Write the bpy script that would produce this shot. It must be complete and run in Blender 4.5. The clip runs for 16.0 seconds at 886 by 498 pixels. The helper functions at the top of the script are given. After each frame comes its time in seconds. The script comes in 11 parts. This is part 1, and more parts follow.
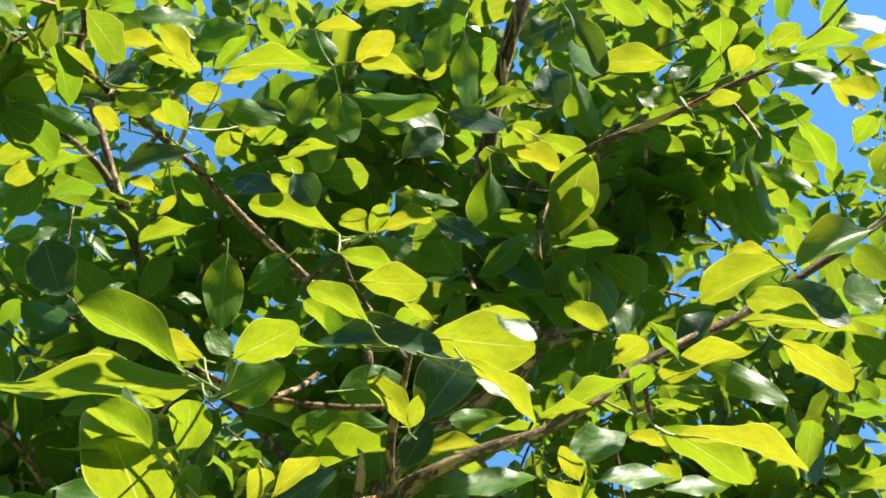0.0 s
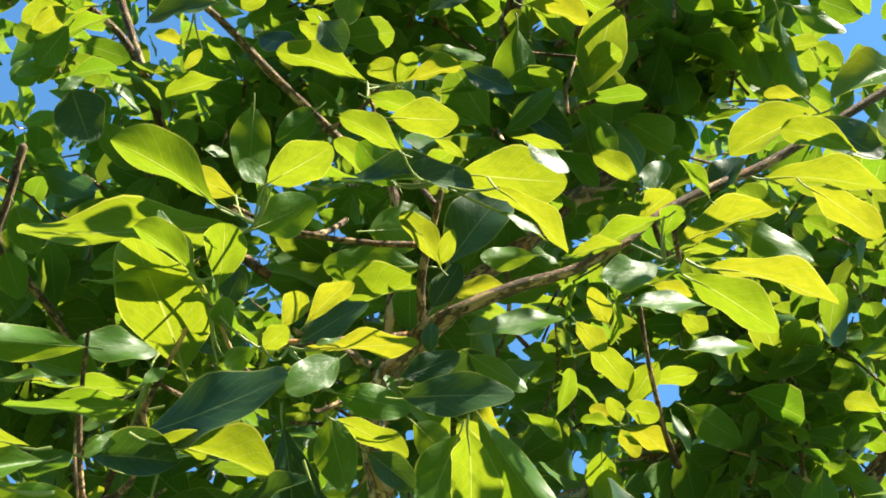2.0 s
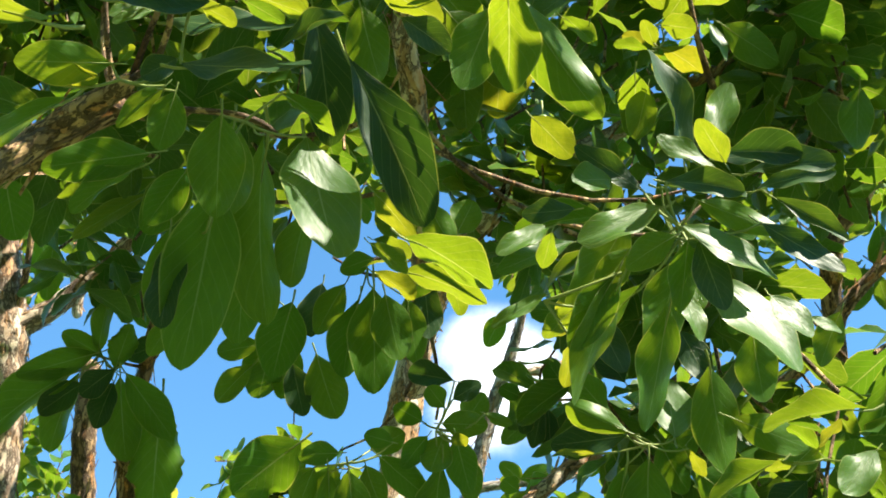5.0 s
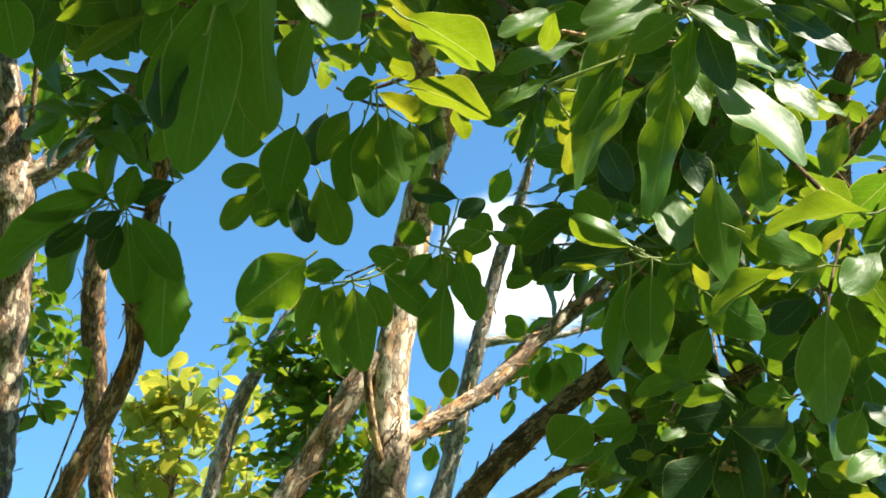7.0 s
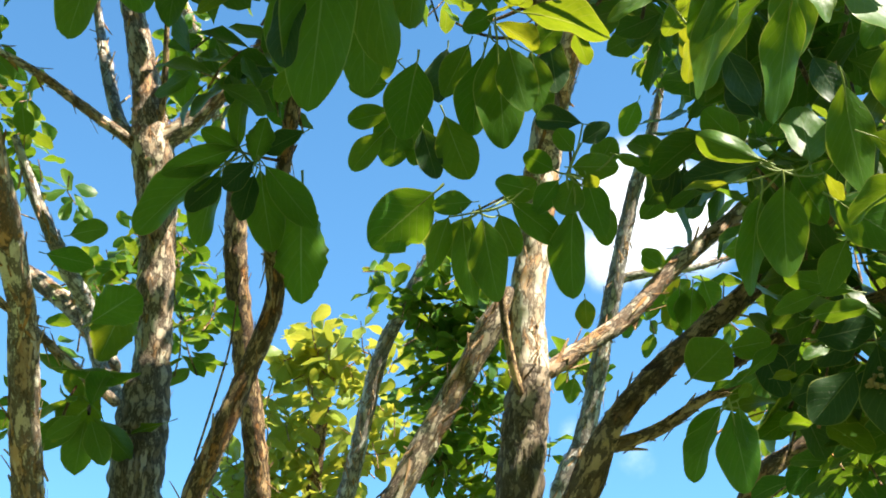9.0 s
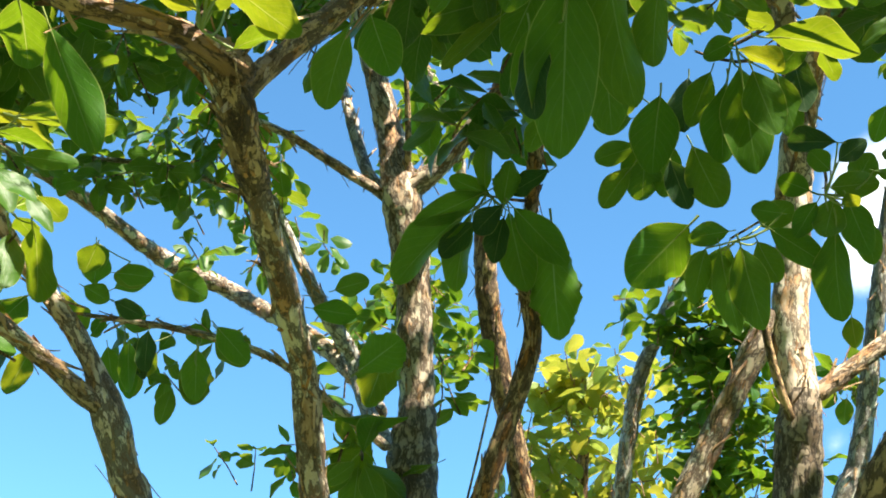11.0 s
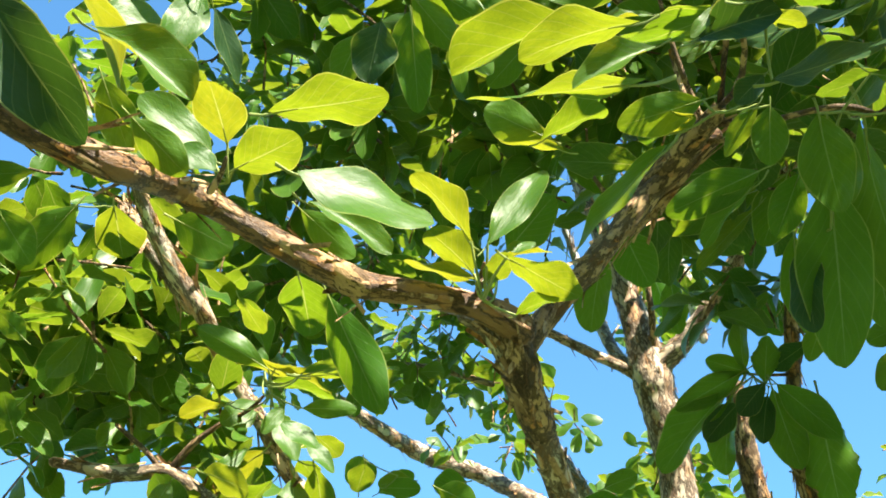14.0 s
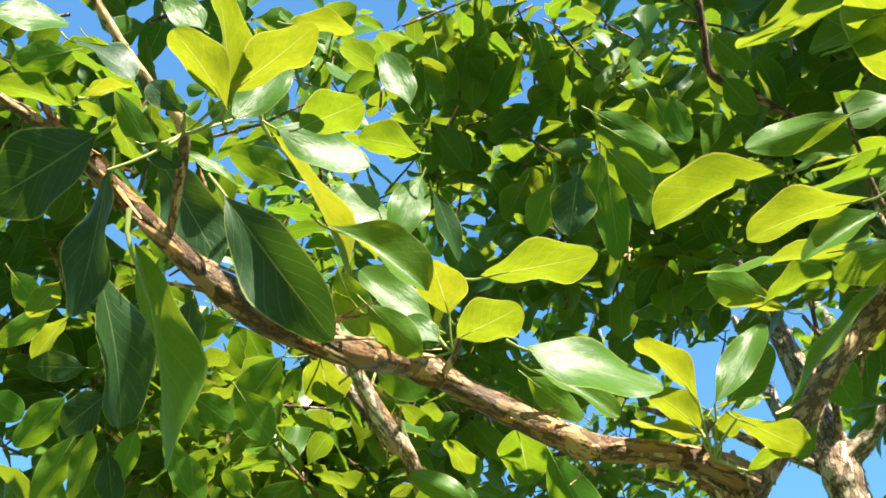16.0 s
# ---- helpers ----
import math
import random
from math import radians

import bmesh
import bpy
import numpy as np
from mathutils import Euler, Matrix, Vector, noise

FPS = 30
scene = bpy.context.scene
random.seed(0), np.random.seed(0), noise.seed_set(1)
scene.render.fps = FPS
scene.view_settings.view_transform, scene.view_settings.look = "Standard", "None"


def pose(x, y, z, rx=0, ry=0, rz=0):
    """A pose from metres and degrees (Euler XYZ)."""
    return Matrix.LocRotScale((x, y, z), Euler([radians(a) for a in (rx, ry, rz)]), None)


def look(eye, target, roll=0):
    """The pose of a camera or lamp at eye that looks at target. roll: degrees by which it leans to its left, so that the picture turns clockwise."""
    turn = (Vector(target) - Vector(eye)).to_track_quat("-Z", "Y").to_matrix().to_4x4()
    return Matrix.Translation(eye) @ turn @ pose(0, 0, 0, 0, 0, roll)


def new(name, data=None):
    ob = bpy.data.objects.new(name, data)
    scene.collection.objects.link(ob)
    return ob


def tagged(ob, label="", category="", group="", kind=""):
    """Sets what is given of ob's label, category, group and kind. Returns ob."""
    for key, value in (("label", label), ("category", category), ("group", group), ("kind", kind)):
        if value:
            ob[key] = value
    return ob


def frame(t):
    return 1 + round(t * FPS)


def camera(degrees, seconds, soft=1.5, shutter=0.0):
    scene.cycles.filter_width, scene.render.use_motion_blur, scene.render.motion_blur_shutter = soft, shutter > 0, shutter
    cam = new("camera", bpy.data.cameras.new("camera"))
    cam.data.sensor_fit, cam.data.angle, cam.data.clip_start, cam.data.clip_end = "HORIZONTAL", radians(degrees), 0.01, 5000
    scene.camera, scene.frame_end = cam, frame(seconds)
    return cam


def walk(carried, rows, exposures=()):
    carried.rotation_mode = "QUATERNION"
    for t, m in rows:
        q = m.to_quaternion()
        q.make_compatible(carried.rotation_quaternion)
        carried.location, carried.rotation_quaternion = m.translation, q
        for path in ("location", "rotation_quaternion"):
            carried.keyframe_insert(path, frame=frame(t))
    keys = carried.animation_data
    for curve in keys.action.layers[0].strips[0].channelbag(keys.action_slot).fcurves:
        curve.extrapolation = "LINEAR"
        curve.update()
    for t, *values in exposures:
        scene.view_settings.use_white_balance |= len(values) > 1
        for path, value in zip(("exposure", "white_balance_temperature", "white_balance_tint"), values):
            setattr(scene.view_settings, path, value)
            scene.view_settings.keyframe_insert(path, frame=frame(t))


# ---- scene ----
cam = camera(37.44, 16.0, soft=1.8)
PATH = [
    (0, look((0.047, -0.108, 1.730), (-0.119, 1.122, 3.299), -0.58)),
    (0.5, look((0.039, -0.092, 1.724), (-0.136, 1.169, 3.267), -0.27)),
    (1, look((0.028, -0.080, 1.711), (-0.154, 1.203, 3.234), -0.14)),
    (1.5, look((0.032, -0.074, 1.702), (-0.163, 1.227, 3.209), 0.22)),
    (2, look((0.027, -0.064, 1.691), (-0.174, 1.260, 3.176), 0.24)),
    (2.5, look((0.017, -0.056, 1.682), (-0.195, 1.317, 3.120), 0.32)),
    (3, look((0.012, -0.039, 1.675), (-0.217, 1.381, 3.065), 0.30)),
    (3.5, look((0.014, -0.019, 1.666), (-0.236, 1.447, 3.003), 0.57)),
    (4, look((0.010, -0.009, 1.654), (-0.250, 1.493, 2.949), 0.72)),
    (4.5, look((0.007, 0.006, 1.635), (-0.262, 1.565, 2.858), 0.71)),
    (4.7, look((0.004, 0.014, 1.631), (-0.268, 1.592, 2.830), 0.56)),
    (6.8, look((0.001, 0.058, 1.570), (-0.297, 1.733, 2.623), 0.46)),
    (7, look((0.000, 0.064, 1.566), (-0.301, 1.753, 2.595), 0.38)),
    (7.5, look((-0.005, 0.072, 1.556), (-0.314, 1.778, 2.553), 0.48)),
    (8, look((-0.009, 0.076, 1.549), (-0.335, 1.791, 2.524), 0.63)),
    (8.5, look((0.002, 0.075, 1.543), (-0.380, 1.783, 2.511), 0.46)),
    (9, look((0.008, 0.073, 1.546), (-0.506, 1.750, 2.507), 0.75)),
    (9.2, look((0.008, 0.082, 1.545), (-0.553, 1.742, 2.509), 0.81)),
    (11.3, look((-0.002, 0.044, 1.555), (-0.879, 1.541, 2.550), 2.18)),
    (11.5, look((-0.006, 0.046, 1.562), (-0.900, 1.528, 2.565), 2.11)),
    (12, look((-0.003, 0.039, 1.575), (-0.937, 1.470, 2.614), 2.23)),
    (12.5, look((-0.015, 0.026, 1.580), (-1.004, 1.409, 2.634), 2.70)),
    (13, look((-0.020, 0.025, 1.587), (-1.025, 1.374, 2.668), 2.55)),
    (13.5, look((-0.013, 0.011, 1.597), (-1.049, 1.300, 2.720), 2.39)),
    (14, look((-0.013, -0.014, 1.611), (-1.079, 1.212, 2.777), 2.36)),
    (14.5, look((-0.014, -0.044, 1.620), (-1.103, 1.133, 2.817), 2.91)),
    (15, look((-0.016, -0.061, 1.625), (-1.141, 1.066, 2.835), 3.25)),
    (15.5, look((-0.010, -0.077, 1.632), (-1.157, 1.009, 2.858), 2.92)),
    (16, look((-0.011, -0.100, 1.638), (-1.188, 0.921, 2.893), 3.44)),
]
walk(cam, PATH, [(0.0, 1.80), (3.0, 1.84), (5.5, 1.70), (7.6, 1.60), (9.2, 1.66), (11.5, 1.74), (13.5, 1.97), (16.0, 1.96)])

# ---- light ----
SUN_WAY = Vector((0.585, -0.19, 0.788)).normalized()
world = bpy.data.worlds.new("sky")
scene.world = world
world.use_nodes = True
wt = world.node_tree
wt.nodes.clear()


def wnode(kind, **sets):
    n = wt.nodes.new(kind)
    for k, v in sets.items():
        n.inputs[k].default_value = v
    return n


sky = wnode("ShaderNodeTexSky")
sky.sky_type = "NISHITA"
sky.sun_disc = False
sky.sun_elevation = math.asin(SUN_WAY.z)
sky.sun_rotation = math.atan2(SUN_WAY.x, SUN_WAY.y)
sky.air_density, sky.dust_density, sky.ozone_density = 1.0, 0.0, 1.0
# white summer clouds, low in the sky
coord = wnode("ShaderNodeTexCoord")
puffs = wnode("ShaderNodeTexNoise", Scale=16.0, Detail=6.0, Roughness=0.55)
wt.links.new(coord.outputs["Generated"], puffs.inputs["Vector"])
CLOUDS = [((-0.104, 0.858, 0.502), 0.078, 1.15), ((-0.069, 0.870, 0.488), 0.055, 1.0), ((-0.138, 0.869, 0.475), 0.045, 0.95), ((-0.133, 0.931, 0.339), 0.05, 0.42), ((-0.180, 0.918, 0.354), 0.03, 0.4)]
total = None
for way, size, dense in CLOUDS:
    near = wnode("ShaderNodeVectorMath")
    near.operation = "DISTANCE"
    near.inputs[1].default_value = Vector(way).normalized()
    wt.links.new(coord.outputs["Generated"], near.inputs[0])
    ramp = wnode("ShaderNodeMapRange")
    ramp.inputs["From Min"].default_value, ramp.inputs["From Max"].default_value, ramp.inputs["To Max"].default_value = size, 0.0, dense
    wt.links.new(near.outputs["Value"], ramp.inputs["Value"])
    if total is None:
        total = ramp.outputs["Result"]
    else:
        most = wnode("ShaderNodeMath")
        most.operation = "MAXIMUM"
        wt.links.new(total, most.inputs[0])
        wt.links.new(ramp.outputs["Result"], most.inputs[1])
        total = most.outputs[0]
add = wnode("ShaderNodeMath")
add.operation = "MULTIPLY"
wt.links.new(total, add.inputs[0])
wt.links.new(puffs.outputs["Fac"], add.inputs[1])
edge = wnode("ShaderNodeMapRange")
edge.inputs["From Min"].default_value, edge.inputs["From Max"].default_value = 0.12, 0.42
edge.interpolation_type = "SMOOTHSTEP"
wt.links.new(add.outputs[0], edge.inputs["Value"])
tint = wnode("ShaderNodeMix")
tint.data_type = "RGBA"
wt.links.new(edge.outputs["Result"], tint.inputs["Factor"])
deep = wnode("ShaderNodeMix")
deep.data_type, deep.blend_type = "RGBA", "MULTIPLY"
deep.inputs["Factor"].default_value = 1.0
deep.inputs["B"].default_value = (0.66, 1.12, 1.27, 1)
wt.links.new(sky.outputs["Color"], deep.inputs["A"])
wt.links.new(deep.outputs["Result"], tint.inputs["A"])
tint.inputs["B"].default_value = (11.0, 11.5, 12.0, 1)
back = wnode("ShaderNodeBackground", Strength=0.074)
wt.links.new(tint.outputs["Result"], back.inputs["Color"])
wt.links.new(back.outputs[0], wnode("ShaderNodeOutputWorld").inputs[0])

sun_data = bpy.data.lights.new("sun", "SUN")
sun_data.energy, sun_data.angle, sun_data.color = 4.7, radians(0.53), (1.0, 0.92, 0.76)
sun_lamp = new("sun", sun_data)
sun_lamp.matrix_world = look(SUN_WAY * 50, (0, 0, 0))


# ---- materials ----
def material(name):
    m = bpy.data.materials.new(name)
    m.use_nodes = True
    m.node_tree.nodes.clear()
    return m, m.node_tree


def node(tree, kind, links=(), **sets):
    n = tree.nodes.new(kind)
    for k, v in sets.items():
        k = k.replace("_", " ")
        n.inputs[k].default_value = v
    for k, out in dict(links).items():
        tree.links.new(out, n.inputs[k])
    return n


def maths(tree, op, a, b=None, c=None):
    n = tree.nodes.new("ShaderNodeMath")
    n.operation = op
    for i, v in enumerate((a, b, c)):
        if v is None:
            continue
        if isinstance(v, (int, float)):
            n.inputs[i].default_value = v
        else:
            tree.links.new(v, n.inputs[i])
    return n.outputs[0]


def blend(tree, fac, a, b, mode="MIX"):
    n = tree.nodes.new("ShaderNodeMix")
    n.data_type, n.blend_type = "RGBA", mode
    for key, v in (("Factor", fac), ("A", a), ("B", b)):
        if isinstance(v, (int, float)):
            n.inputs[key].default_value = v
        elif isinstance(v, tuple):
            n.inputs[key].default_value = (*v, 1)
        else:
            tree.links.new(v, n.inputs[key])
    return n.outputs["Result"]


def ramp(tree, value, *stops):
    n = tree.nodes.new("ShaderNodeValToRGB")
    while len(n.color_ramp.elements) < len(stops):
        n.color_ramp.elements.new(0.5)
    for e, (at, colour) in zip(n.color_ramp.elements, stops):
        e.position, e.color = at, (*colour, 1)
    tree.links.new(value, n.inputs[0])
    return n.outputs["Color"]


def leaf_material(name, per_object, dark, light, glow_a, glow_b, through_light=0.40, wax=0.27):
    """A waxy leaf: green blade with pale veins, which lets yellow-green light through."""
    m, t = material(name)
    if per_object:
        chance = node(t, "ShaderNodeObjectInfo").outputs["Random"]
    else:
        chance = node(t, "ShaderNodeNewGeometry").outputs["Random Per Island"]
    uv = node(t, "ShaderNodeUVMap").outputs["UV"]
    sep = node(t, "ShaderNodeSeparateXYZ", {"Vector": uv})
    across = maths(t, "ABSOLUTE", maths(t, "SUBTRACT", sep.outputs["X"], 0.5))
    along = sep.outputs["Y"]
    rib = maths(t, "LESS_THAN", across, maths(t, "MULTIPLY_ADD", along, -0.016, 0.021))
    # side veins run forward from the midrib
    run = maths(t, "SUBTRACT", maths(t, "MULTIPLY", along, 8.0), maths(t, "MULTIPLY", across, 5.5))
    saw = maths(t, "PINGPONG", run, 0.5)
    vein = maths(t, "MULTIPLY", maths(t, "LESS_THAN", saw, 0.045), 0.28)
    lines = maths(t, "MAXIMUM", rib, vein)
    rim = maths(t, "GREATER_THAN", across, 0.478)
    mottle = node(t, "ShaderNodeTexNoise", {"Vector": uv}, Scale=7.0, Detail=4.0).outputs["Fac"]
    spots = node(t, "ShaderNodeTexNoise", {"Vector": uv}, Scale=38.0, Detail=2.0).outputs["Fac"]
    base = ramp(t, chance, (0.0, dark), (0.55, light), (1.0, tuple(0.5 * (a + b) for a, b in zip(dark, light))))
    base = blend(t, maths(t, "MULTIPLY", mottle, 0.35), base, light)
    base = blend(t, maths(t, "MULTIPLY", lines, 0.35), base, (0.30, 0.38, 0.14))
    base = blend(t, maths(t, "MULTIPLY", rim, 0.6), base, (0.34, 0.36, 0.10))
    base = blend(t, maths(t, "MULTIPLY", maths(t, "GREATER_THAN", spots, 0.735), 0.6), base, (0.16, 0.10, 0.03))
    glow = ramp(t, chance, (0.0, glow_a), (0.5, glow_b), (1.0, glow_a))
    net = node(t, "ShaderNodeTexVoronoi", {"Vector": uv}, Scale=26.0)
    net.feature = "DISTANCE_TO_EDGE"
    glow = blend(t, maths(t, "MULTIPLY", maths(t, "GREATER_THAN", mottle, 0.5), 0.22), glow, tuple(0.62 * v for v in glow_a))
    glow = blend(t, maths(t, "MULTIPLY", maths(t, "LESS_THAN", net.outputs["Distance"], 0.07), 0.16), glow, tuple(0.5 * v for v in glow_a))
    glow = blend(t, maths(t, "MULTIPLY", lines, 0.42), glow, (0.72, 0.70, 0.22))
    glow = blend(t, maths(t, "MULTIPLY", rim, 0.5), glow, (0.70, 0.66, 0.12))
    relief = maths(t, "MULTIPLY_ADD", lines, -0.6, maths(t, "MULTIPLY", mottle, 0.8))
    bump = node(t, "ShaderNodeBump", {"Height": relief}, Strength=0.5, Distance=0.0014)
    rough = maths(t, "MULTIPLY_ADD", mottle, 0.22, wax)
    blade = node(t, "ShaderNodeBsdfPrincipled", {"Base Color": base, "Roughness": rough, "Normal": bump.outputs[0]})
    blade.inputs["Specular IOR Level"].default_value = 0.34 if through_light > 0.3 else 0.36
    lit = node(t, "ShaderNodeBsdfTranslucent", {"Color": glow, "Normal": bump.outputs[0]})
    mix = node(t, "ShaderNodeMixShader", {1: blade.outputs[0], 2: lit.outputs[0]}, Fac=through_light)
    node(t, "ShaderNodeOutputMaterial", {"Surface": mix.outputs[0]})
    return m


LEAF = leaf_material("leaf_blade", True, (0.027, 0.108, 0.008), (0.066, 0.168, 0.014), (0.26, 0.40, 0.010), (0.47, 0.43, 0.016), 0.42, 0.31)
CROWN = leaf_material("crown_blade", False, (0.030, 0.098, 0.010), (0.075, 0.172, 0.016), (0.20, 0.37, 0.012), (0.34, 0.40, 0.016), 0.38, 0.28)
# for leaf tops in shade: the shade is put into this darker blade colour
SHADED_TOP = leaf_material("shaded_top_blade", True, (0.012, 0.046, 0.014), (0.027, 0.073, 0.020), (0.09, 0.20, 0.012), (0.18, 0.30, 0.016), 0.20, 0.36)
# for undersides in shade: their greener shade tone is put into the colour
GREEN = leaf_material("green_blade", True, (0.042, 0.140, 0.012), (0.090, 0.200, 0.018), (0.23, 0.40, 0.010), (0.33, 0.42, 0.013), 0.40, 0.30)
DEEP = leaf_material("deep_green_blade", False, (0.019, 0.070, 0.009), (0.044, 0.114, 0.014), (0.17, 0.34, 0.011), (0.30, 0.38, 0.014), 0.36, 0.28)
YOUNG = leaf_material("young_blade", False, (0.13, 0.22, 0.025), (0.27, 0.33, 0.040), (0.56, 0.57, 0.055), (0.72, 0.63, 0.07))


def plain(name, colour, rough=0.6):
    m, t = material(name)
    grain = node(t, "ShaderNodeTexNoise", Scale=60.0, Detail=4.0).outputs["Fac"]
    c = blend(t, maths(t, "MULTIPLY", grain, 0.6), colour, tuple(0.55 * v for v in colour))
    b = node(t, "ShaderNodeBsdfPrincipled", {"Base Color": c}, Roughness=rough)
    node(t, "ShaderNodeOutputMaterial", {"Surface": b.outputs[0]})
    return m


STALK = plain("leaf_stalk", (0.30, 0.36, 0.09), 0.5)


def bark_material(name, pale, mid, deep, warm, cracks, relief=1.0, dull=0.8):
    """Peeling bark: pale papery plates, ragged dark splits along the stem, orange where it has flaked off."""
    m, t = material(name)
    way = node(t, "ShaderNodeAttribute")
    way.attribute_name = "along"

    def stretched(by):
        n = node(t, "ShaderNodeVectorMath", {0: way.outputs["Vector"]})
        n.operation = "MULTIPLY"
        n.inputs[1].default_value = (1.0, 1.0, by)
        return n.outputs[0]

    v, flat = stretched(0.40), stretched(1.6)
    # plates of bark with ragged edges
    warp = node(t, "ShaderNodeTexNoise", {"Vector": v}, Scale=55.0, Detail=6.0, Roughness=0.7).outputs["Color"]
    shift = node(t, "ShaderNodeVectorMath", {0: warp})
    shift.operation = "MULTIPLY_ADD"
    shift.inputs[1].default_value, shift.inputs[2].default_value = (0.05, 0.05, 0.05), (-0.025, -0.025, -0.025)
    bent = node(t, "ShaderNodeVectorMath", {0: v, 1: shift.outputs[0]})
    bent.operation = "ADD"
    cell = node(t, "ShaderNodeTexVoronoi", {"Vector": bent.outputs[0]}, Scale=58.0)
    rim = node(t, "ShaderNodeTexVoronoi", {"Vector": bent.outputs[0]}, Scale=58.0)
    rim.feature = "DISTANCE_TO_EDGE"
    chance = node(t, "ShaderNodeSeparateXYZ", {"Vector": cell.outputs["Color"]})
    ragged = node(t, "ShaderNodeTexNoise", {"Vector": v}, Scale=64.0, Detail=7.0, Roughness=0.72, Distortion=0.6).outputs["Fac"]
    rings = node(t, "ShaderNodeTexNoise", {"Vector": flat}, Scale=70.0, Detail=6.0, Roughness=0.72).outputs["Fac"]
    patch = node(t, "ShaderNodeTexNoise", {"Vector": v}, Scale=20.0, Detail=5.0, Roughness=0.65).outputs["Fac"]
    fine = node(t, "ShaderNodeTexNoise", {"Vector": v}, Scale=420.0, Detail=4.0, Roughness=0.7).outputs["Fac"]
    width = maths(t, "MULTIPLY_ADD", patch, 0.30, cracks - 0.13)
    gape = node(t, "ShaderNodeMapRange", {"Value": maths(t, "SUBTRACT", rim.outputs["Distance"], width)}, From_Min=0.05, From_Max=0.0)
    split = node(t, "ShaderNodeMapRange", {"Value": ragged}, From_Min=0.36 + cracks, From_Max=0.325 + cracks)
    chip = node(t, "ShaderNodeMapRange", {"Value": rings}, From_Min=0.42, From_Max=0.34)
    tone = maths(t, "MULTIPLY_ADD", patch, 0.55, maths(t, "MULTIPLY_ADD", ragged, 0.25, maths(t, "MULTIPLY", chance.outputs["X"], 0.30)))
    c = ramp(t, tone, (0.36, mid), (0.47, tuple(0.5 * (a + b) for a, b in zip(mid, pale))), (0.59, pale), (0.76, tuple(min(0.85, 1.15 * x) for x in pale)))
    bare = node(t, "ShaderNodeMapRange", {"Value": maths(t, "MULTIPLY_ADD", chance.outputs["Y"], 0.5, patch)}, From_Min=0.90, From_Max=0.98)
    c = blend(t, maths(t, "MULTIPLY", bare.outputs[0], 0.75), c, warm)
    c = blend(t, maths(t, "MULTIPLY", chip.outputs[0], 0.55), c, mid)
    low = maths(t, "MAXIMUM", maths(t, "MULTIPLY", gape.outputs[0], 0.85), split.outputs[0])
    c = blend(t, maths(t, "MULTIPLY", low, 0.90), c, deep)
    c = blend(t, maths(t, "MULTIPLY", fine, 0.20), c, mid)
    high = maths(t, "MULTIPLY_ADD", low, -1.0, maths(t, "MULTIPLY_ADD", fine, 0.30, maths(t, "MULTIPLY_ADD", ragged, 0.8, maths(t, "MULTIPLY", chance.outputs["Z"], 0.5))))
    bump = node(t, "ShaderNodeBump", {"Height": high}, Strength=relief, Distance=0.004)
    b = node(t, "ShaderNodeBsdfPrincipled", {"Base Color": c, "Normal": bump.outputs[0]}, Roughness=dull)
    node(t, "ShaderNodeOutputMaterial", {"Surface": b.outputs[0]})
    return m


PALE = bark_material("pale_peeling_bark", (0.80, 0.70, 0.56), (0.46, 0.32, 0.19), (0.075, 0.046, 0.028), (0.60, 0.26, 0.06), 0.03, 0.45)
BARK = bark_material("peeling_bark", (0.84, 0.69, 0.52), (0.36, 0.20, 0.10), (0.040, 0.022, 0.013), (0.60, 0.25, 0.06), 0.065)
BROWN = bark_material("brown_bark", (0.68, 0.44, 0.22), (0.125, 0.055, 0.021), (0.030, 0.016, 0.009), (0.60, 0.22, 0.045), 0.08)
SLEEK = bark_material("smooth_brown_bark", (0.42, 0.235, 0.105), (0.16, 0.066, 0.025), (0.030, 0.015, 0.008), (0.62, 0.25, 0.05), 0.045, 0.9, 0.48)
GREY = bark_material("grey_bark", (0.72, 0.68, 0.61), (0.44, 0.39, 0.33), (0.06, 0.048, 0.040), (0.36, 0.27, 0.19), 0.05)
FLAKE = bark_material("loose_bark", (0.60, 0.40, 0.22), (0.42, 0.22, 0.10), (0.16, 0.085, 0.045), (0.62, 0.26, 0.06), 0.0)
MOSS = bark_material("rough_dark_bark", (0.50, 0.40, 0.29), (0.17, 0.115, 0.07), (0.034, 0.025, 0.018), (0.20, 0.13, 0.06), 0.07)


def meadow_material():
    m, t = material("meadow")
    p = node(t, "ShaderNodeTexCoord").outputs["Object"]
    a = node(t, "ShaderNodeTexNoise", {"Vector": p}, Scale=0.6, Detail=6.0).outputs["Fac"]
    b = node(t, "ShaderNodeTexNoise", {"Vector": p}, Scale=30.0, Detail=3.0).outputs["Fac"]
    c = ramp(t, maths(t, "MULTIPLY_ADD", b, 0.5, maths(t, "MULTIPLY", a, 0.5)), (0.3, (0.036, 0.060, 0.013)), (0.7, (0.085, 0.120, 0.032)))
    s = node(t, "ShaderNodeBsdfPrincipled", {"Base Color": c}, Roughness=0.9)
    node(t, "ShaderNodeOutputMaterial", {"Surface": s.outputs[0]})
    return m


# ---- ground ----
bm = bmesh.new()
bmesh.ops.create_circle(bm, cap_ends=True, radius=1500, segments=64)
me = bpy.data.meshes.new("ground")
bm.to_mesh(me)
bm.free()
me.materials.append(meadow_material())
tagged(new("ground", me), "mown green meadow grass under the trees", "ground", kind="structure")


# ---- how trees are made ----
def thing(name, label, category, place=(0, 0, 0), group=""):
    ob = new(name)
    ob.location = place
    ob.empty_display_size = 0.1
    return tagged(ob, label, category, group)


def part(name, me, parent, label="", kind=""):
    ob = new(name, me)
    ob.parent = parent
    ob.location = -parent.location
    return tagged(ob, label, kind=kind)


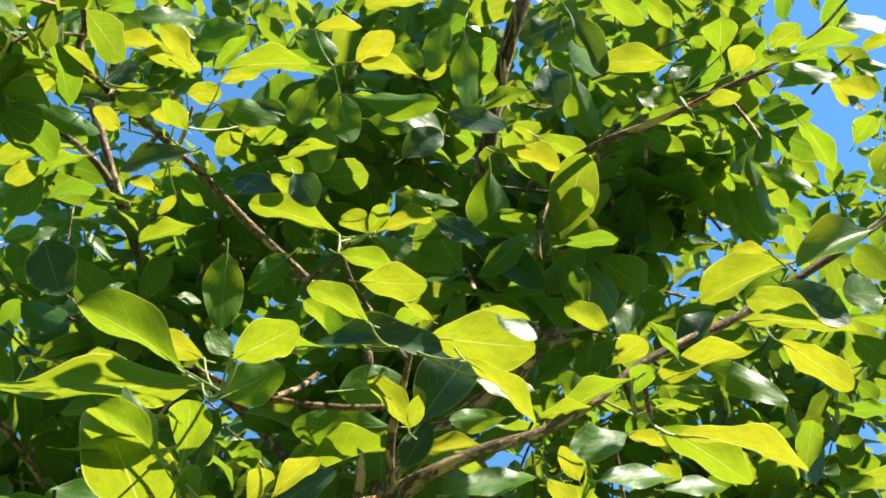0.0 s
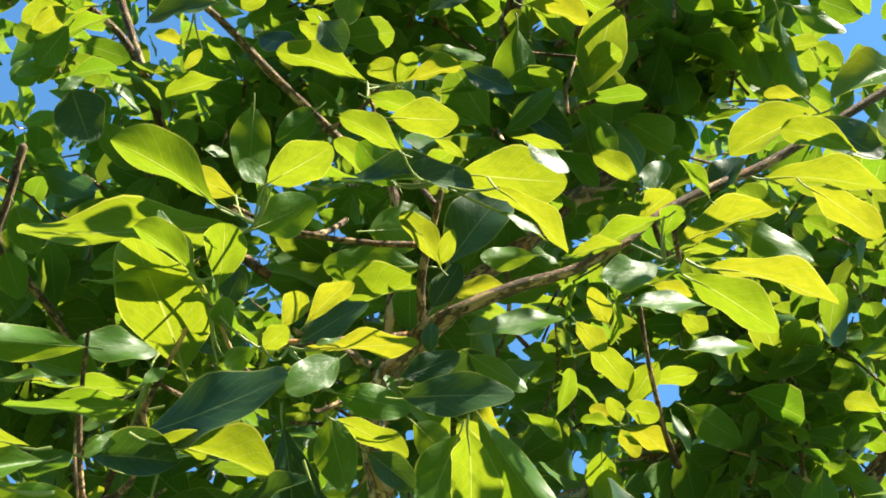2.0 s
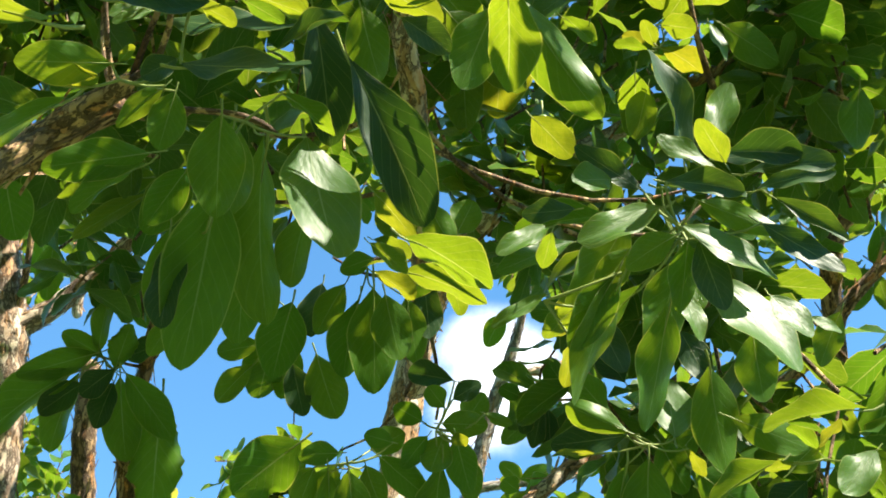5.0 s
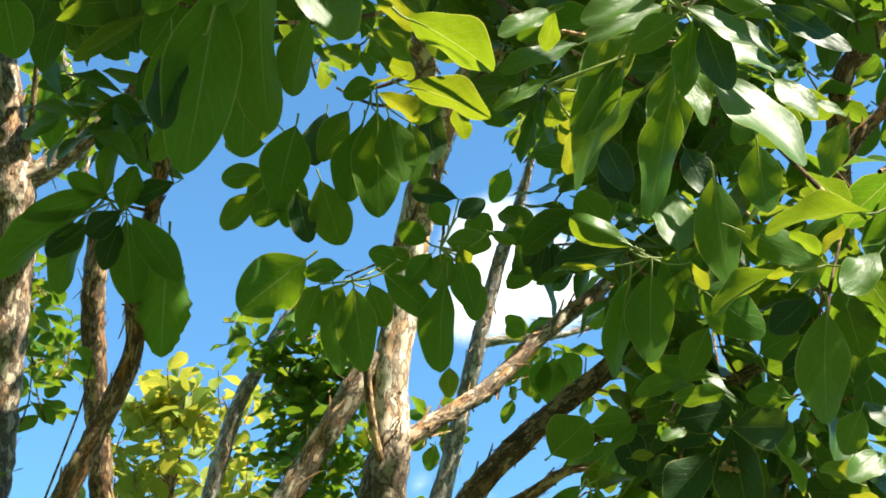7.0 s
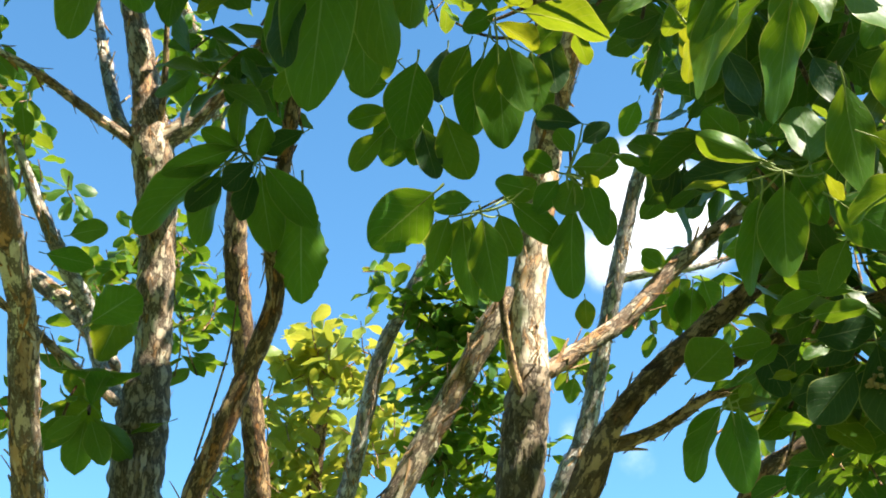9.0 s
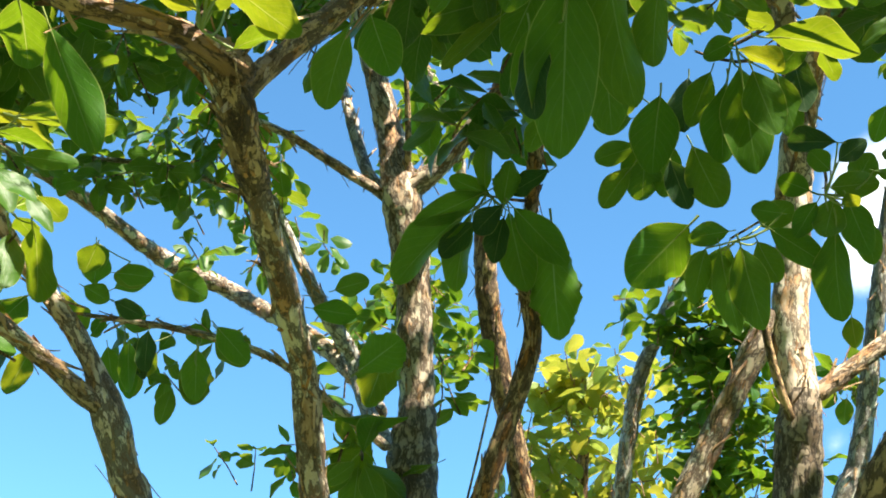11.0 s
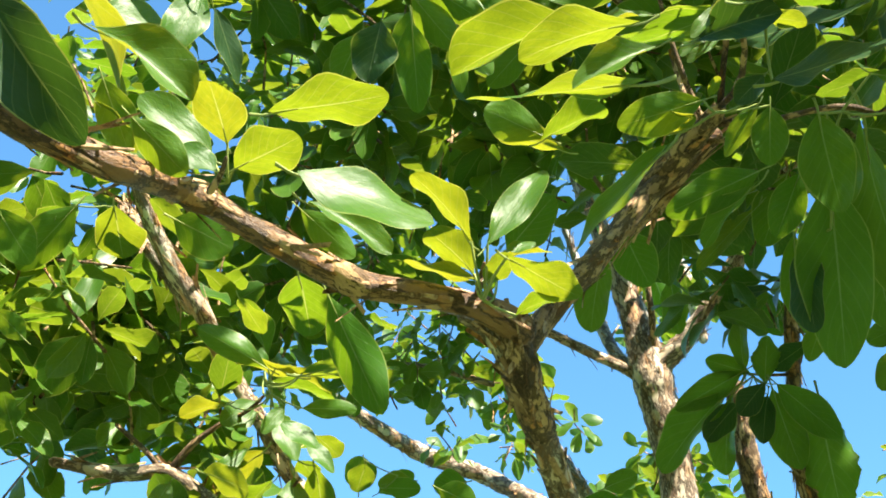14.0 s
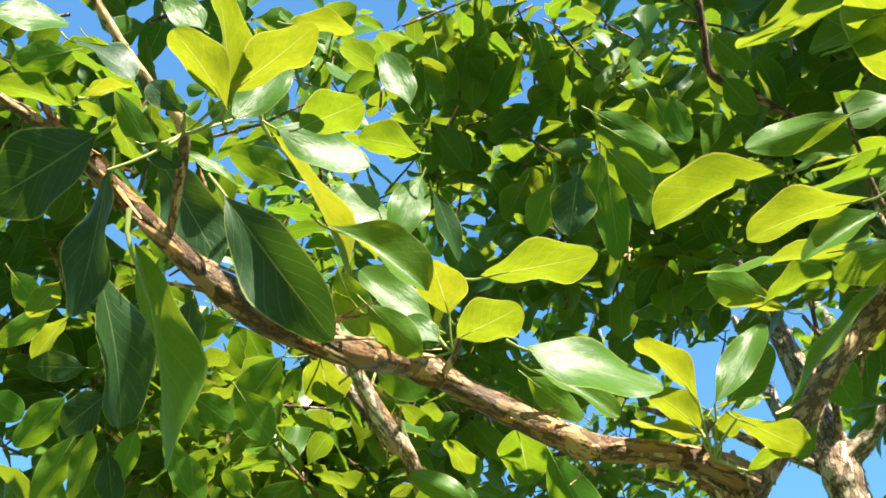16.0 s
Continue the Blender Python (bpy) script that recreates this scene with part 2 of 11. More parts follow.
def spline(points, step):
    """Points of a smooth curve through the given ones (x, y, z, radius), about step apart."""
    p = [np.array(q, float) for q in points]
    p = [2 * p[0] - p[1]] + p + [2 * p[-1] - p[-2]]
    out = []
    for a, b, c, d in zip(p, p[1:], p[2:], p[3:]):
        n = max(2, int(np.linalg.norm(c[:3] - b[:3]) / step))
        for k in range(n):
            u = k / n
            out.append(0.5 * (2 * b + (c - a) * u + (2 * a - 5 * b + 4 * c - d) * u * u + (3 * b - a - 3 * c + d) * u**3))
    out.append(p[-2])
    return np.array(out)


def tube(points, sides, step, rough, seed, knots=0.0):
    """A limb: a tube along a smooth curve, uneven all round, with ridges, swellings and closed ends."""
    line = spline(points, step)
    first, last = line[0] - line[1], line[-1] - line[-2]
    first, last = first / np.linalg.norm(first[:3]), last / np.linalg.norm(last[:3])
    ends = ((1.0, 0.12), (0.85, 0.5), (0.5, 0.84))
    head = [np.r_[line[0, :3] + first[:3] * line[0, 3] * far, line[0, 3] * r] for far, r in ends]
    tail = [np.r_[line[-1, :3] + last[:3] * line[-1, 3] * far, line[-1, 3] * r] for far, r in ends[::-1]]
    line = np.array(head + list(line) + tail)
    n = len(line)
    ways = np.gradient(line[:, :3], axis=0)
    ways /= np.linalg.norm(ways, axis=1)[:, None] + 1e-9
    side = np.cross(ways[0], (0.3, 0.9, 0.2))
    side /= np.linalg.norm(side)
    length = np.r_[0, np.cumsum(np.linalg.norm(np.diff(line[:, :3], axis=0), axis=1))]
    verts, marks = [], []
    for i in range(n):
        side = side - ways[i] * (side @ ways[i])
        side /= np.linalg.norm(side)
        up = np.cross(ways[i], side)
        r = max(line[i, 3], 0.0006)
        for k in range(sides):
            a = 2 * math.pi * k / sides
            q = Vector((math.cos(a) * 0.02, math.sin(a) * 0.02, length[i] * 0.5 + seed * 3.7))
            bump = noise.noise(q * 26) * 0.5 + noise.noise(q * 70 + Vector((7, 3, 1))) * 0.5
            swell = max(0.0, noise.noise(Vector((seed * 5.1, 0.3, length[i] * 9)))) * knots
            plate = math.floor(noise.noise(q * 38 + Vector((2, 9, 4))) * 4) / 4
            rr = r * (1 + rough * bump + swell + 0.09 * plate * min(1.0, 0.02 / r))
            verts.append(line[i, :3] + rr * (math.cos(a) * side + math.sin(a) * up))
            marks.append((math.cos(a) * r, math.sin(a) * r, length[i] + seed * 0.71))
    faces = []
    for i in range(n - 1):
        for k in range(sides):
            j = (k + 1) % sides
            faces.append((i * sides + k, i * sides + j, (i + 1) * sides + j, (i + 1) * sides + k))
    faces.append(tuple(range(sides))[::-1])
    faces.append(tuple((n - 1) * sides + k for k in range(sides)))
    me = bpy.data.meshes.new("limb")
    me.from_pydata([tuple(v) for v in verts], [], faces)
    me.polygons.foreach_set("use_smooth", [True] * len(faces))
    at = me.attributes.new("along", "FLOAT_VECTOR", "POINT")
    at.data.foreach_set("vector", np.array(marks, np.float32).ravel())
    return me


count = [0]


def peel_mesh(points, seed, per_metre):
    """Loose papery strips of bark that curl off a limb, and short dead spurs."""
    rng = np.random.RandomState(seed)
    line = spline(points, 0.01)
    ways = np.gradient(line[:, :3], axis=0)
    ways /= np.linalg.norm(ways, axis=1)[:, None] + 1e-9
    total = np.linalg.norm(np.diff(line[:, :3], axis=0), axis=1).sum()
    vs, fs = [], []
    for _ in range(int(total * per_metre)):
        i = rng.randint(1, len(line) - 1)
        w, r = ways[i], line[i, 3]
        out = np.cross(w, rng.normal(size=3))
        out /= np.linalg.norm(out)
        side = np.cross(w, out)
        long, wide = rng.uniform(0.008, 0.042), rng.uniform(0.003, 0.009)
        lift, sense = rng.uniform(0.02, 0.16) * long, rng.choice((-1, 1))
        lean = rng.normal(0, 0.35)
        o = len(vs)
        for k in range(5):
            s = k / 4
            run = (w + lean * side) * sense * s * long
            p = line[i, :3] + out * (r * 0.98 + lift * s * s) + run
            half = wide * 0.5 * (1 - 0.55 * s) * rng.uniform(0.7, 1.2)
            for e in (-1, 0, 1):
                vs.append(p + side * half * e - out * half * 0.35 * abs(e))
        for k in range(4):
            for e in range(2):
                a = o + 3 * k + e
                fs.append((a, a + 1, a + 4, a + 3))
    for _ in range(int(total * 7)):
        i = rng.randint(1, len(line) - 1)
        out = np.cross(ways[i], rng.normal(size=3))
        out /= np.linalg.norm(out)
        side = np.cross(ways[i], out)
        tip = line[i, :3] + out * (line[i, 3] + rng.uniform(0.002, 0.006)) + ways[i] * rng.normal(0, 0.003)
        o, foot = len(vs), line[i, :3] + out * line[i, 3] * 0.8
        thin = rng.uniform(0.0012, 0.0028)
        for k in range(5):
            a = 1.2566 * k
            vs.append(foot + thin * 1.5 * (math.cos(a) * side + math.sin(a) * ways[i]))
        for k in range(5):
            a = 1.2566 * k
            vs.append(tip + thin * 0.7 * (math.cos(a) * side + math.sin(a) * ways[i]))
        for k in range(5):
            j = (k + 1) % 5
            fs.append((o + k, o + j, o + 5 + j, o + 5 + k))
        fs.append(tuple(o + 5 + k for k in range(5)))
    me = bpy.data.meshes.new("peeling_bark")
    me.from_pydata([tuple(v) for v in vs], [], fs)
    at = me.attributes.new("along", "FLOAT_VECTOR", "POINT")
    at.data.foreach_set("vector", np.array(vs, np.float32).ravel())
    return me


def limb(tree, name, bark, *points):
    """A trunk, branch or twig of a tree through points (x, y, z, radius)."""
    count[0] += 1
    stout = 1.1 if tree is near_tree and name == "branch" else 0.87
    points = [(*p[:3], stout * p[3]) for p in points]
    thick = max(p[3] for p in points)
    sides = 22 if thick > 0.02 else 16 if thick > 0.008 else 9
    me = tube(points, sides, 0.006 if thick > 0.008 else 0.008, 0.40 if bark is MOSS else 0.26 if thick > 0.008 else 0.14, count[0], 0.14)
    me.materials.append(bark)
    ob = part(name, me, tree)
    seen = [p for p in points if p[2] > 1.5]
    if thick > 0.008 and len(seen) > 2:
        peel = peel_mesh(seen, count[0], 230 if thick > 0.02 else 170)
        peel.materials.append(FLAKE if bark is not MOSS else MOSS)
        loose = new("peeling_bark", peel)
        loose.parent = ob
        tagged(loose, "curled orange-brown strips of loose bark", kind="stuff")
    return ob


def leaf_grid(rows, cols, fold, bend, wave, twist, seed, blunt, eaten=0):
    """A leaf blade of unit length along y, its upper side towards z, with its stalk behind y = 0."""
    rng = random.Random(seed)
    verts, uvs, faces = [], [], []
    phase = rng.uniform(0, 6.28)
    for i in range(rows + 1):
        v = 0.35 * i / rows + 0.65 * (0.5 - 0.5 * math.cos(math.pi * i / rows))
        half = (math.sin(math.pi * min(1.0, v ** blunt)) ** (0.95 - 0.42 * v)) * 0.5
        half = max(half, 0.012 if i in (0, rows) else 0.02)
        for k in range(cols + 1):
            u = 2 * k / cols - 1
            x = u * half * (1 + 0.05 * math.sin(9 * v + phase + u))
            if eaten and abs(u) > 0.9:
                gnaw = 0.45 * max(0.0, 1 - abs(v - 0.62) / 0.09) if eaten == 1 and u > 0 else 0.0
                if eaten == 2:
                    gnaw = 0.14 * abs(math.sin(31 * v + 2 * u)) + 0.10 * max(0.0, math.sin(17 * v + u))
                x *= 1 - gnaw
            z = fold * abs(u) ** 1.3 * half * 0.9 + bend * v * (1 - v) + wave * u * u * math.sin(10 * v + phase + (0.9 if u > 0 else 2.2)) * half
            z += twist * u * half * (v - 0.3)
            verts.append((x, v, z))
            uvs.append((0.5 + 0.5 * u, v))
    for i in range(rows):
        for k in range(cols):
            a = i * (cols + 1) + k
            faces.append((a, a + 1, a + cols + 2, a + cols + 1))
    return verts, uvs, faces


def leaf_mesh(name, rows, cols, fold, bend, wave, twist, seed, blunt, blade, eaten=0, stalk=0.16):
    rows, cols = (30, 10) if eaten else (rows, cols)
    verts, uvs, faces = leaf_grid(rows, cols, fold, bend, wave, twist, seed, blunt, eaten)
    blades = len(faces)
    at = len(verts)
    for i in range(5):
        s = i / 4
        y, z = -stalk + s * (stalk + 0.25), -0.05 * math.sin(math.pi * (1 - s)) * (1 - s) - 0.004 + bend * max(0, y_at(s, stalk)) * (1 - y_at(s, stalk))
        r = 0.016 * (1 - 0.75 * s)
        for k in range(5):
            a = 2 * math.pi * k / 5
            verts.append((r * math.cos(a) * 1.6, y, z + r * math.sin(a)))
            uvs.append((0.5, 0.1))
    for i in range(4):
        for k in range(5):
            j = (k + 1) % 5
            faces.append((at + 5 * i + k, at + 5 * i + j, at + 5 * i + 5 + j, at + 5 * i + 5 + k))
    me = bpy.data.meshes.new(name)
    me.from_pydata(verts, [], faces)
    layer = me.uv_layers.new(name="UVMap")
    loops = np.zeros(len(me.loops), np.int32)
    me.loops.foreach_get("vertex_index", loops)
    layer.data.foreach_set("uv", np.array(uvs, np.float32)[loops].ravel())
    me.polygons.foreach_set("use_smooth", [True] * len(faces))
    me.polygons.foreach_set("material_index", [0] * blades + [1] * (len(faces) - blades))
    me.materials.append(blade)
    me.materials.append(STALK)
    return me


def y_at(s, stalk):
    return -stalk + s * (stalk + 0.25)


FOLDS = [(0.08, 0.08, 0.08), (0.20, 0.18, 0.10), (0.32, 0.10, 0.12), (0.14, 0.30, 0.08), (0.05, -0.08, 0.10), (0.22, 0.05, 0.16), (0.18, 0.42, 0.10), (0.38, 0.22, 0.10)]
EATEN = [0] * 8 + [1, 2, 0, 0]
FOLDS += [(0.05, 0.08, 0.12), (0.12, 0.15, 0.20), (0.26, 0.10, 0.08), (0.20, -0.12, 0.10)]
# skins: 0 plain leaf, 1 top darkened as if shaded, 2 shaded underside
BLADES = [[leaf_mesh("leaf", 18, 8, f, b, w, 0.25 * (-1) ** i, i, 1.0 + 0.12 * (i % 4), skin, EATEN[i]) for i, (f, b, w) in enumerate(FOLDS)] for skin in (LEAF, SHADED_TOP, GREEN)]


# gaps in the leaves through which the sun falls on the stems
sunward = np.array(SUN_WAY)
gaps = []


def gap(place, radius, far=3.0, near=0.04):
    gaps.append((np.array(place), radius, far, near))


gap((-0.345, 1.700, 2.463), 0.14)
gap((-0.369, 1.731, 2.345), 0.14)
gap((-0.284, 1.660, 2.691), 0.07)
gap((-0.654, 0.927, 2.120), 0.1)
gap((-0.695, 1.035, 2.033), 0.1)
gap((-1.130, 1.992, 2.696), 0.07)
gap((-0.504, 0.527, 2.101), 0.06)
gap((-0.600, 0.334, 2.129), 0.06)
gap((-0.958, 0.796, 2.305), 0.1)
gap((-1.043, 0.860, 2.209), 0.1)
gap((-1.569, 3.812, 3.166), 0.4, 3.0, 0.75)
gap((0.075, 0.982, 2.315), 0.12)
gap((-0.195, 0.714, 2.187), 0.08)
gap((-0.236, 1.846, 2.398), 0.06)
gap((-1.368, 1.924, 2.799), 0.07)
gap((-0.107, 1.389, 2.700), 0.07)
gap((-0.552, 0.436, 2.111), 0.06)
gap((-0.616, 0.278, 2.140), 0.06)
gap((-0.578, 0.485, 2.136), 0.06)
gap((-0.515, 0.569, 2.119), 0.06)
gap((-0.944, 1.027, 2.931), 0.13, 3.0, 0.22)
gap((-0.905, 1.180, 2.817), 0.16, 3.0, 0.20)
gap((-0.857, 1.050, 2.987), 0.16, 3.0, 0.20)
gap((-1.218, 0.844, 2.661), 0.12, 3.0, 0.20)
gap((-1.013, 1.299, 3.195), 0.14, 3.0, 0.25)
gap((-0.794, 1.224, 2.901), 0.19, 3.0, 0.22)
gap((0.204, 1.926, 2.303), 0.1, 3.0, 0.20)
gap((0.142, 1.792, 2.519), 0.08, 3.0, 0.20)
gap((-1.152, 0.727, 2.363), 0.2, 3.0, 0.16)
gap((-1.150, 0.862, 2.325), 0.12, 3.0, 0.16)
gap((-1.140, 0.869, 2.266), 0.12, 3.0, 0.16)
gap((-0.499, 0.573, 2.145), 0.09, 3.0, 0.08)
gap((-0.062, 1.184, 2.666), 0.09, 3.0, 0.14)
gap((-0.582, 0.991, 2.523), 0.1, 3.0, 0.12)
gap((-1.082, 3.109, 2.968), 0.08)
gap((-1.148, 1.976, 2.896), 0.1)
gap((-1.443, 2.227, 2.789), 0.07)
gap((-1.262, 1.963, 3.057), 0.07)
gap((-1.624, 2.980, 3.910), 0.12)
gap((-0.979, 0.817, 2.199), 0.15, 3.0, 0.25)
gap((-1.232, 0.953, 2.258), 0.15, 3.0, 0.25)
gap((-1.129, 0.985, 2.218), 0.14, 3.0, 0.25)
gap((-1.153, 0.691, 2.369), 0.16, 3.0, 0.25)
gap((-1.183, 0.592, 2.438), 0.14, 3.0, 0.25)


def in_gap(p):
    """Whether a place lies on the sun's way to one of the lit stems or leaves."""
    g = np.array([list(a) + [r, far, near] for a, r, far, near in gaps]) if len(gaps) != len(in_gap.table) else in_gap.table
    in_gap.table = g
    off = p - g[:, :3]
    run = off @ sunward
    return bool(np.any((run > g[:, 5]) & (run < g[:, 4]) & ((off * off).sum(1) - run * run < g[:, 3] ** 2)))


in_gap.table = np.zeros((0, 6))


def leaf(tree, base, tip, face, wide=0.48, form=0, skin=0, sunlit=0.0):
    """One leaf from the foot of its blade to its tip, its upper side turned towards face."""
    base, tip, face = Vector(base), Vector(tip), Vector(face)
    if sunlit:
        gap((base + tip) / 2, 0.07, sunlit)
    y = tip - base
    size = y.length
    y.normalize()
    z = (face - y * face.dot(y)).normalized()
    x = y.cross(z)
    m = Matrix((x * size * wide, y * size, z * size)).transposed().to_4x4()
    m.translation = base - tree.location
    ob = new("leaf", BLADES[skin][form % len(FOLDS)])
    ob.parent = tree
    ob.matrix_basis = m
    return ob


# small leaves of the crowns: few faces each, joined
SMALL = []
for i, (f, b, w) in enumerate(FOLDS[:8]):
    v, uv, fc = leaf_grid(7, 4, 0.7 * f, b, w, 0.2, i, 1.0 + 0.12 * (i % 4))
    SMALL.append((np.array(v), np.array(uv), np.array(fc)))


class Crown:
    def __init__(self, seed, droop=0.25):
        self.droop = droop
        self.v, self.uv, self.f, self.n = [], [], [], 0
        self.tv, self.tf, self.tn = [], [], 0
        self.sv, self.sf, self.sn = [], [], 0
        self.rng = np.random.RandomState(seed)

    def blade(self, base, way, face, size, wide):
        rng = self.rng
        v, uv, fc = SMALL[rng.randint(len(SMALL))]
        y = way / np.linalg.norm(way)
        z = face - y * (face @ y)
        z /= np.linalg.norm(z) + 1e-9
        x = np.cross(y, z)
        self.v.append(base + size * (v[:, :1] * wide * x + v[:, 1:2] * y + v[:, 2:] * z))
        self.uv.append(uv)
        self.f.append(fc + self.n)
        self.n += len(v)

    def twig(self, a, b, ra, rb):
        y = (b - a) / (np.linalg.norm(b - a) + 1e-9)
        x = np.cross(y, (0.31, 0.77, 0.55))
        x /= np.linalg.norm(x)
        z = np.cross(y, x)
        mid = (a + b) / 2 + self.rng.normal(0, 0.06, 3) * np.linalg.norm(b - a)
        for p, r in ((a, ra), (mid, (ra + rb) / 2), (b, rb)):
            for k in range(5):
                self.tv.append(p + r * (math.cos(k * 1.2566) * x + math.sin(k * 1.2566) * z))
        for i in range(2):
            for k in range(5):
                j = (k + 1) % 5
                o = self.tn + 5 * i
                self.tf.append((o + k, o + j, o + 5 + j, o + 5 + k))
        self.tn += 15

    def stalk(self, a, b, ra, rb, sag, green=False):
        """A thin curved stem from a to b: a side twig, or the stalk of a leaf."""
        a, b = np.array(a), np.array(b)
        gap = np.linalg.norm(b - a)
        x = np.cross(b - a, (0.31, 0.77, 0.55))
        x /= np.linalg.norm(x)
        z = np.cross((b - a) / gap, x)
        off = self.rng.normal(0, 0.5, 3) * gap * sag + np.array([0, 0, -gap * sag])
        vs, fs, n = (self.sv, self.sf, self.sn) if green else (self.tv, self.tf, self.tn)
        for i in range(6):
            s = i / 5
            p, r = a + (b - a) * s + off * 4 * s * (1 - s), ra + (rb - ra) * s
            for k in range(5):
                vs.append(p + r * (math.cos(k * 1.2566) * x + math.sin(k * 1.2566) * z))
        for i in range(5):
            for k in range(5):
                j = (k + 1) % 5
                fs.append((n + 5 * i + k, n + 5 * i + j, n + 5 * i + 5 + j, n + 5 * i + 5 + k))
        if green:
            self.sn += 30
        else:
            self.tn += 30

    def clump(self, centre, radii, axes, leaves, size, twigs=True):
        """Leafy shoots inside an ellipsoid: each a thin twig with a rosette of leaves at its end."""
        rng = self.rng
        centre, axes = np.array(centre), np.array(axes).reshape(3, 3)
        for _ in range(max(1, int(leaves / 6.5))):
            for _ in range(4):
                q = rng.normal(size=3)
                q *= rng.uniform(0.05, 1) ** (1 / 3) / np.linalg.norm(q)
                end = centre + (q * radii) @ axes
                free = not in_gap(end)
                if free:
                    break
            if not free:
                continue
            shoot = np.array([0.0, 0.0, 0.75]) + rng.normal(0, 0.55, 3)
            shoot /= np.linalg.norm(shoot)
            foot = end - shoot * size * rng.uniform(0.8, 1.8)
            if twigs:
                self.twig(foot, end, size * 0.03, size * 0.018)
            u = np.cross(shoot, rng.normal(size=3))
            u /= np.linalg.norm(u)
            w = np.cross(shoot, u)
            turn = rng.uniform(0, 6.28)
            for k in range(rng.randint(5, 9)):
                turn += 2.4 + rng.normal(0, 0.25)
                out = math.cos(turn) * u + math.sin(turn) * w
                at = end - shoot * size * 0.16 * k
                way = out * rng.uniform(0.7, 1.1) + shoot * rng.uniform(-0.2, 0.7) + np.array([0, 0, -self.droop - rng.uniform(0, 0.45)])
                way /= np.linalg.norm(way)
                face = shoot * 0.7 + np.array([0, 0, 0.5]) - out * 0.25 + rng.normal(0, 0.35, 3)
                foot_at = at + way * size * 0.14
                self.blade(foot_at, way, face, size * rng.uniform(0.65, 1.2), rng.uniform(0.44, 0.64))

    def finish(self, tree, blade, bark, label):
        if self.v:
            v, uv, f = np.concatenate(self.v), np.concatenate(self.uv), np.concatenate(self.f)
            me = bpy.data.meshes.new("crown")
            me.from_pydata(v.tolist(), [], f.tolist())
            layer = me.uv_layers.new(name="UVMap")
            layer.data.foreach_set("uv", uv[f.ravel()].astype(np.float32).ravel())
            me.polygons.foreach_set("use_smooth", [True] * len(f))
            me.materials.append(blade)
            part("crown", me, tree, label, "stuff")
        if self.tv:
            me = bpy.data.meshes.new("twigs")
            me.from_pydata([tuple(p) for p in self.tv], [], self.tf)
            me.polygons.foreach_set("use_smooth", [True] * len(self.tf))
            at = me.attributes.new("along", "FLOAT_VECTOR", "POINT")
            at.data.foreach_set("vector", np.array(self.tv, np.float32).ravel())
            me.materials.append(bark)
            part("twig_work", me, tree, "thin brown leafy twigs", "stuff")
        if self.sv:
            me = bpy.data.meshes.new("stalks")
            me.from_pydata([tuple(p) for p in self.sv], [], self.sf)
            me.polygons.foreach_set("use_smooth", [True] * len(self.sf))
            me.materials.append(STALK)
            part("stalk_work", me, tree, "pale green leaf stalks", "stuff")


# ---- the trees ----
crown_near_tree = Crown(11)
near_tree = thing("tree", "young multi-stemmed tree with peeling tan bark and waxy green leaves", "tree", (-0.799, 1.329, 0))
crown_right_tree = Crown(13, 0.45)
right_tree = thing("tree", "leaning tree with brown flaking bark and dense green leaves", "tree", (-0.381, 1.754, 0))
crown_middle_tree = Crown(15)
middle_tree = thing("tree", "upright tree with cream and orange peeling bark, forking low", "tree", (-0.472, 2.002, 0))
crown_side_stem_tree = Crown(17)
side_stem_tree = thing("tree", "slender knotty tree stem with a cluster of large dark leaves", "tree", (-0.973, 1.960, 0))
crown_broken_stem = Crown(19)
broken_stem = thing("tree", "broken-off rough stem with cracked bark", "tree", (-1.422, 3.156, 0))
crown_back_tree = Crown(21)
back_tree = thing("tree", "forking tree with pale cracked bark and dark mossy foot", "tree", (-1.289, 2.336, 0))
crown_grey_stem_tree = Crown(23)
grey_stem_tree = thing("tree", "thin grey-barked tree with short side branches", "tree", (-0.667, 2.926, 0))
crown_thin_grey_tree = Crown(25)
thin_grey_tree = thing("tree", "thin leaning grey sapling with small round leaves", "tree", (-1.414, 3.479, 0))
crown_left_tree = Crown(27)
left_tree = thing("tree", "forked tree with tan bark and bright small leaves", "tree", (-1.094, 1.352, 0))
crown_far_tree = Crown(29)
far_tree = thing("tree", "bushy young tree with fresh yellow-green leaves", "tree", (-1.810, 4.471, 0))

# ---- limbs ----
limb(near_tree, "trunk", BARK, (-0.849, 1.349, -0.050, 0.0266), (-0.819, 1.339, 0.761, 0.0217), (-0.799, 1.329, 1.692, 0.0197), (-0.735, 1.160, 1.883, 0.0177), (-0.691, 1.048, 1.971, 0.0163), (-0.644, 0.951, 2.037, 0.0150), (-0.612, 0.869, 2.068, 0.0138), (-0.561, 0.753, 2.094, 0.0131), (-0.519, 0.661, 2.101, 0.0137), (-0.507, 0.631, 2.108, 0.0146), (-0.509, 0.611, 2.117, 0.0120), (-0.516, 0.594, 2.120, 0.0091))
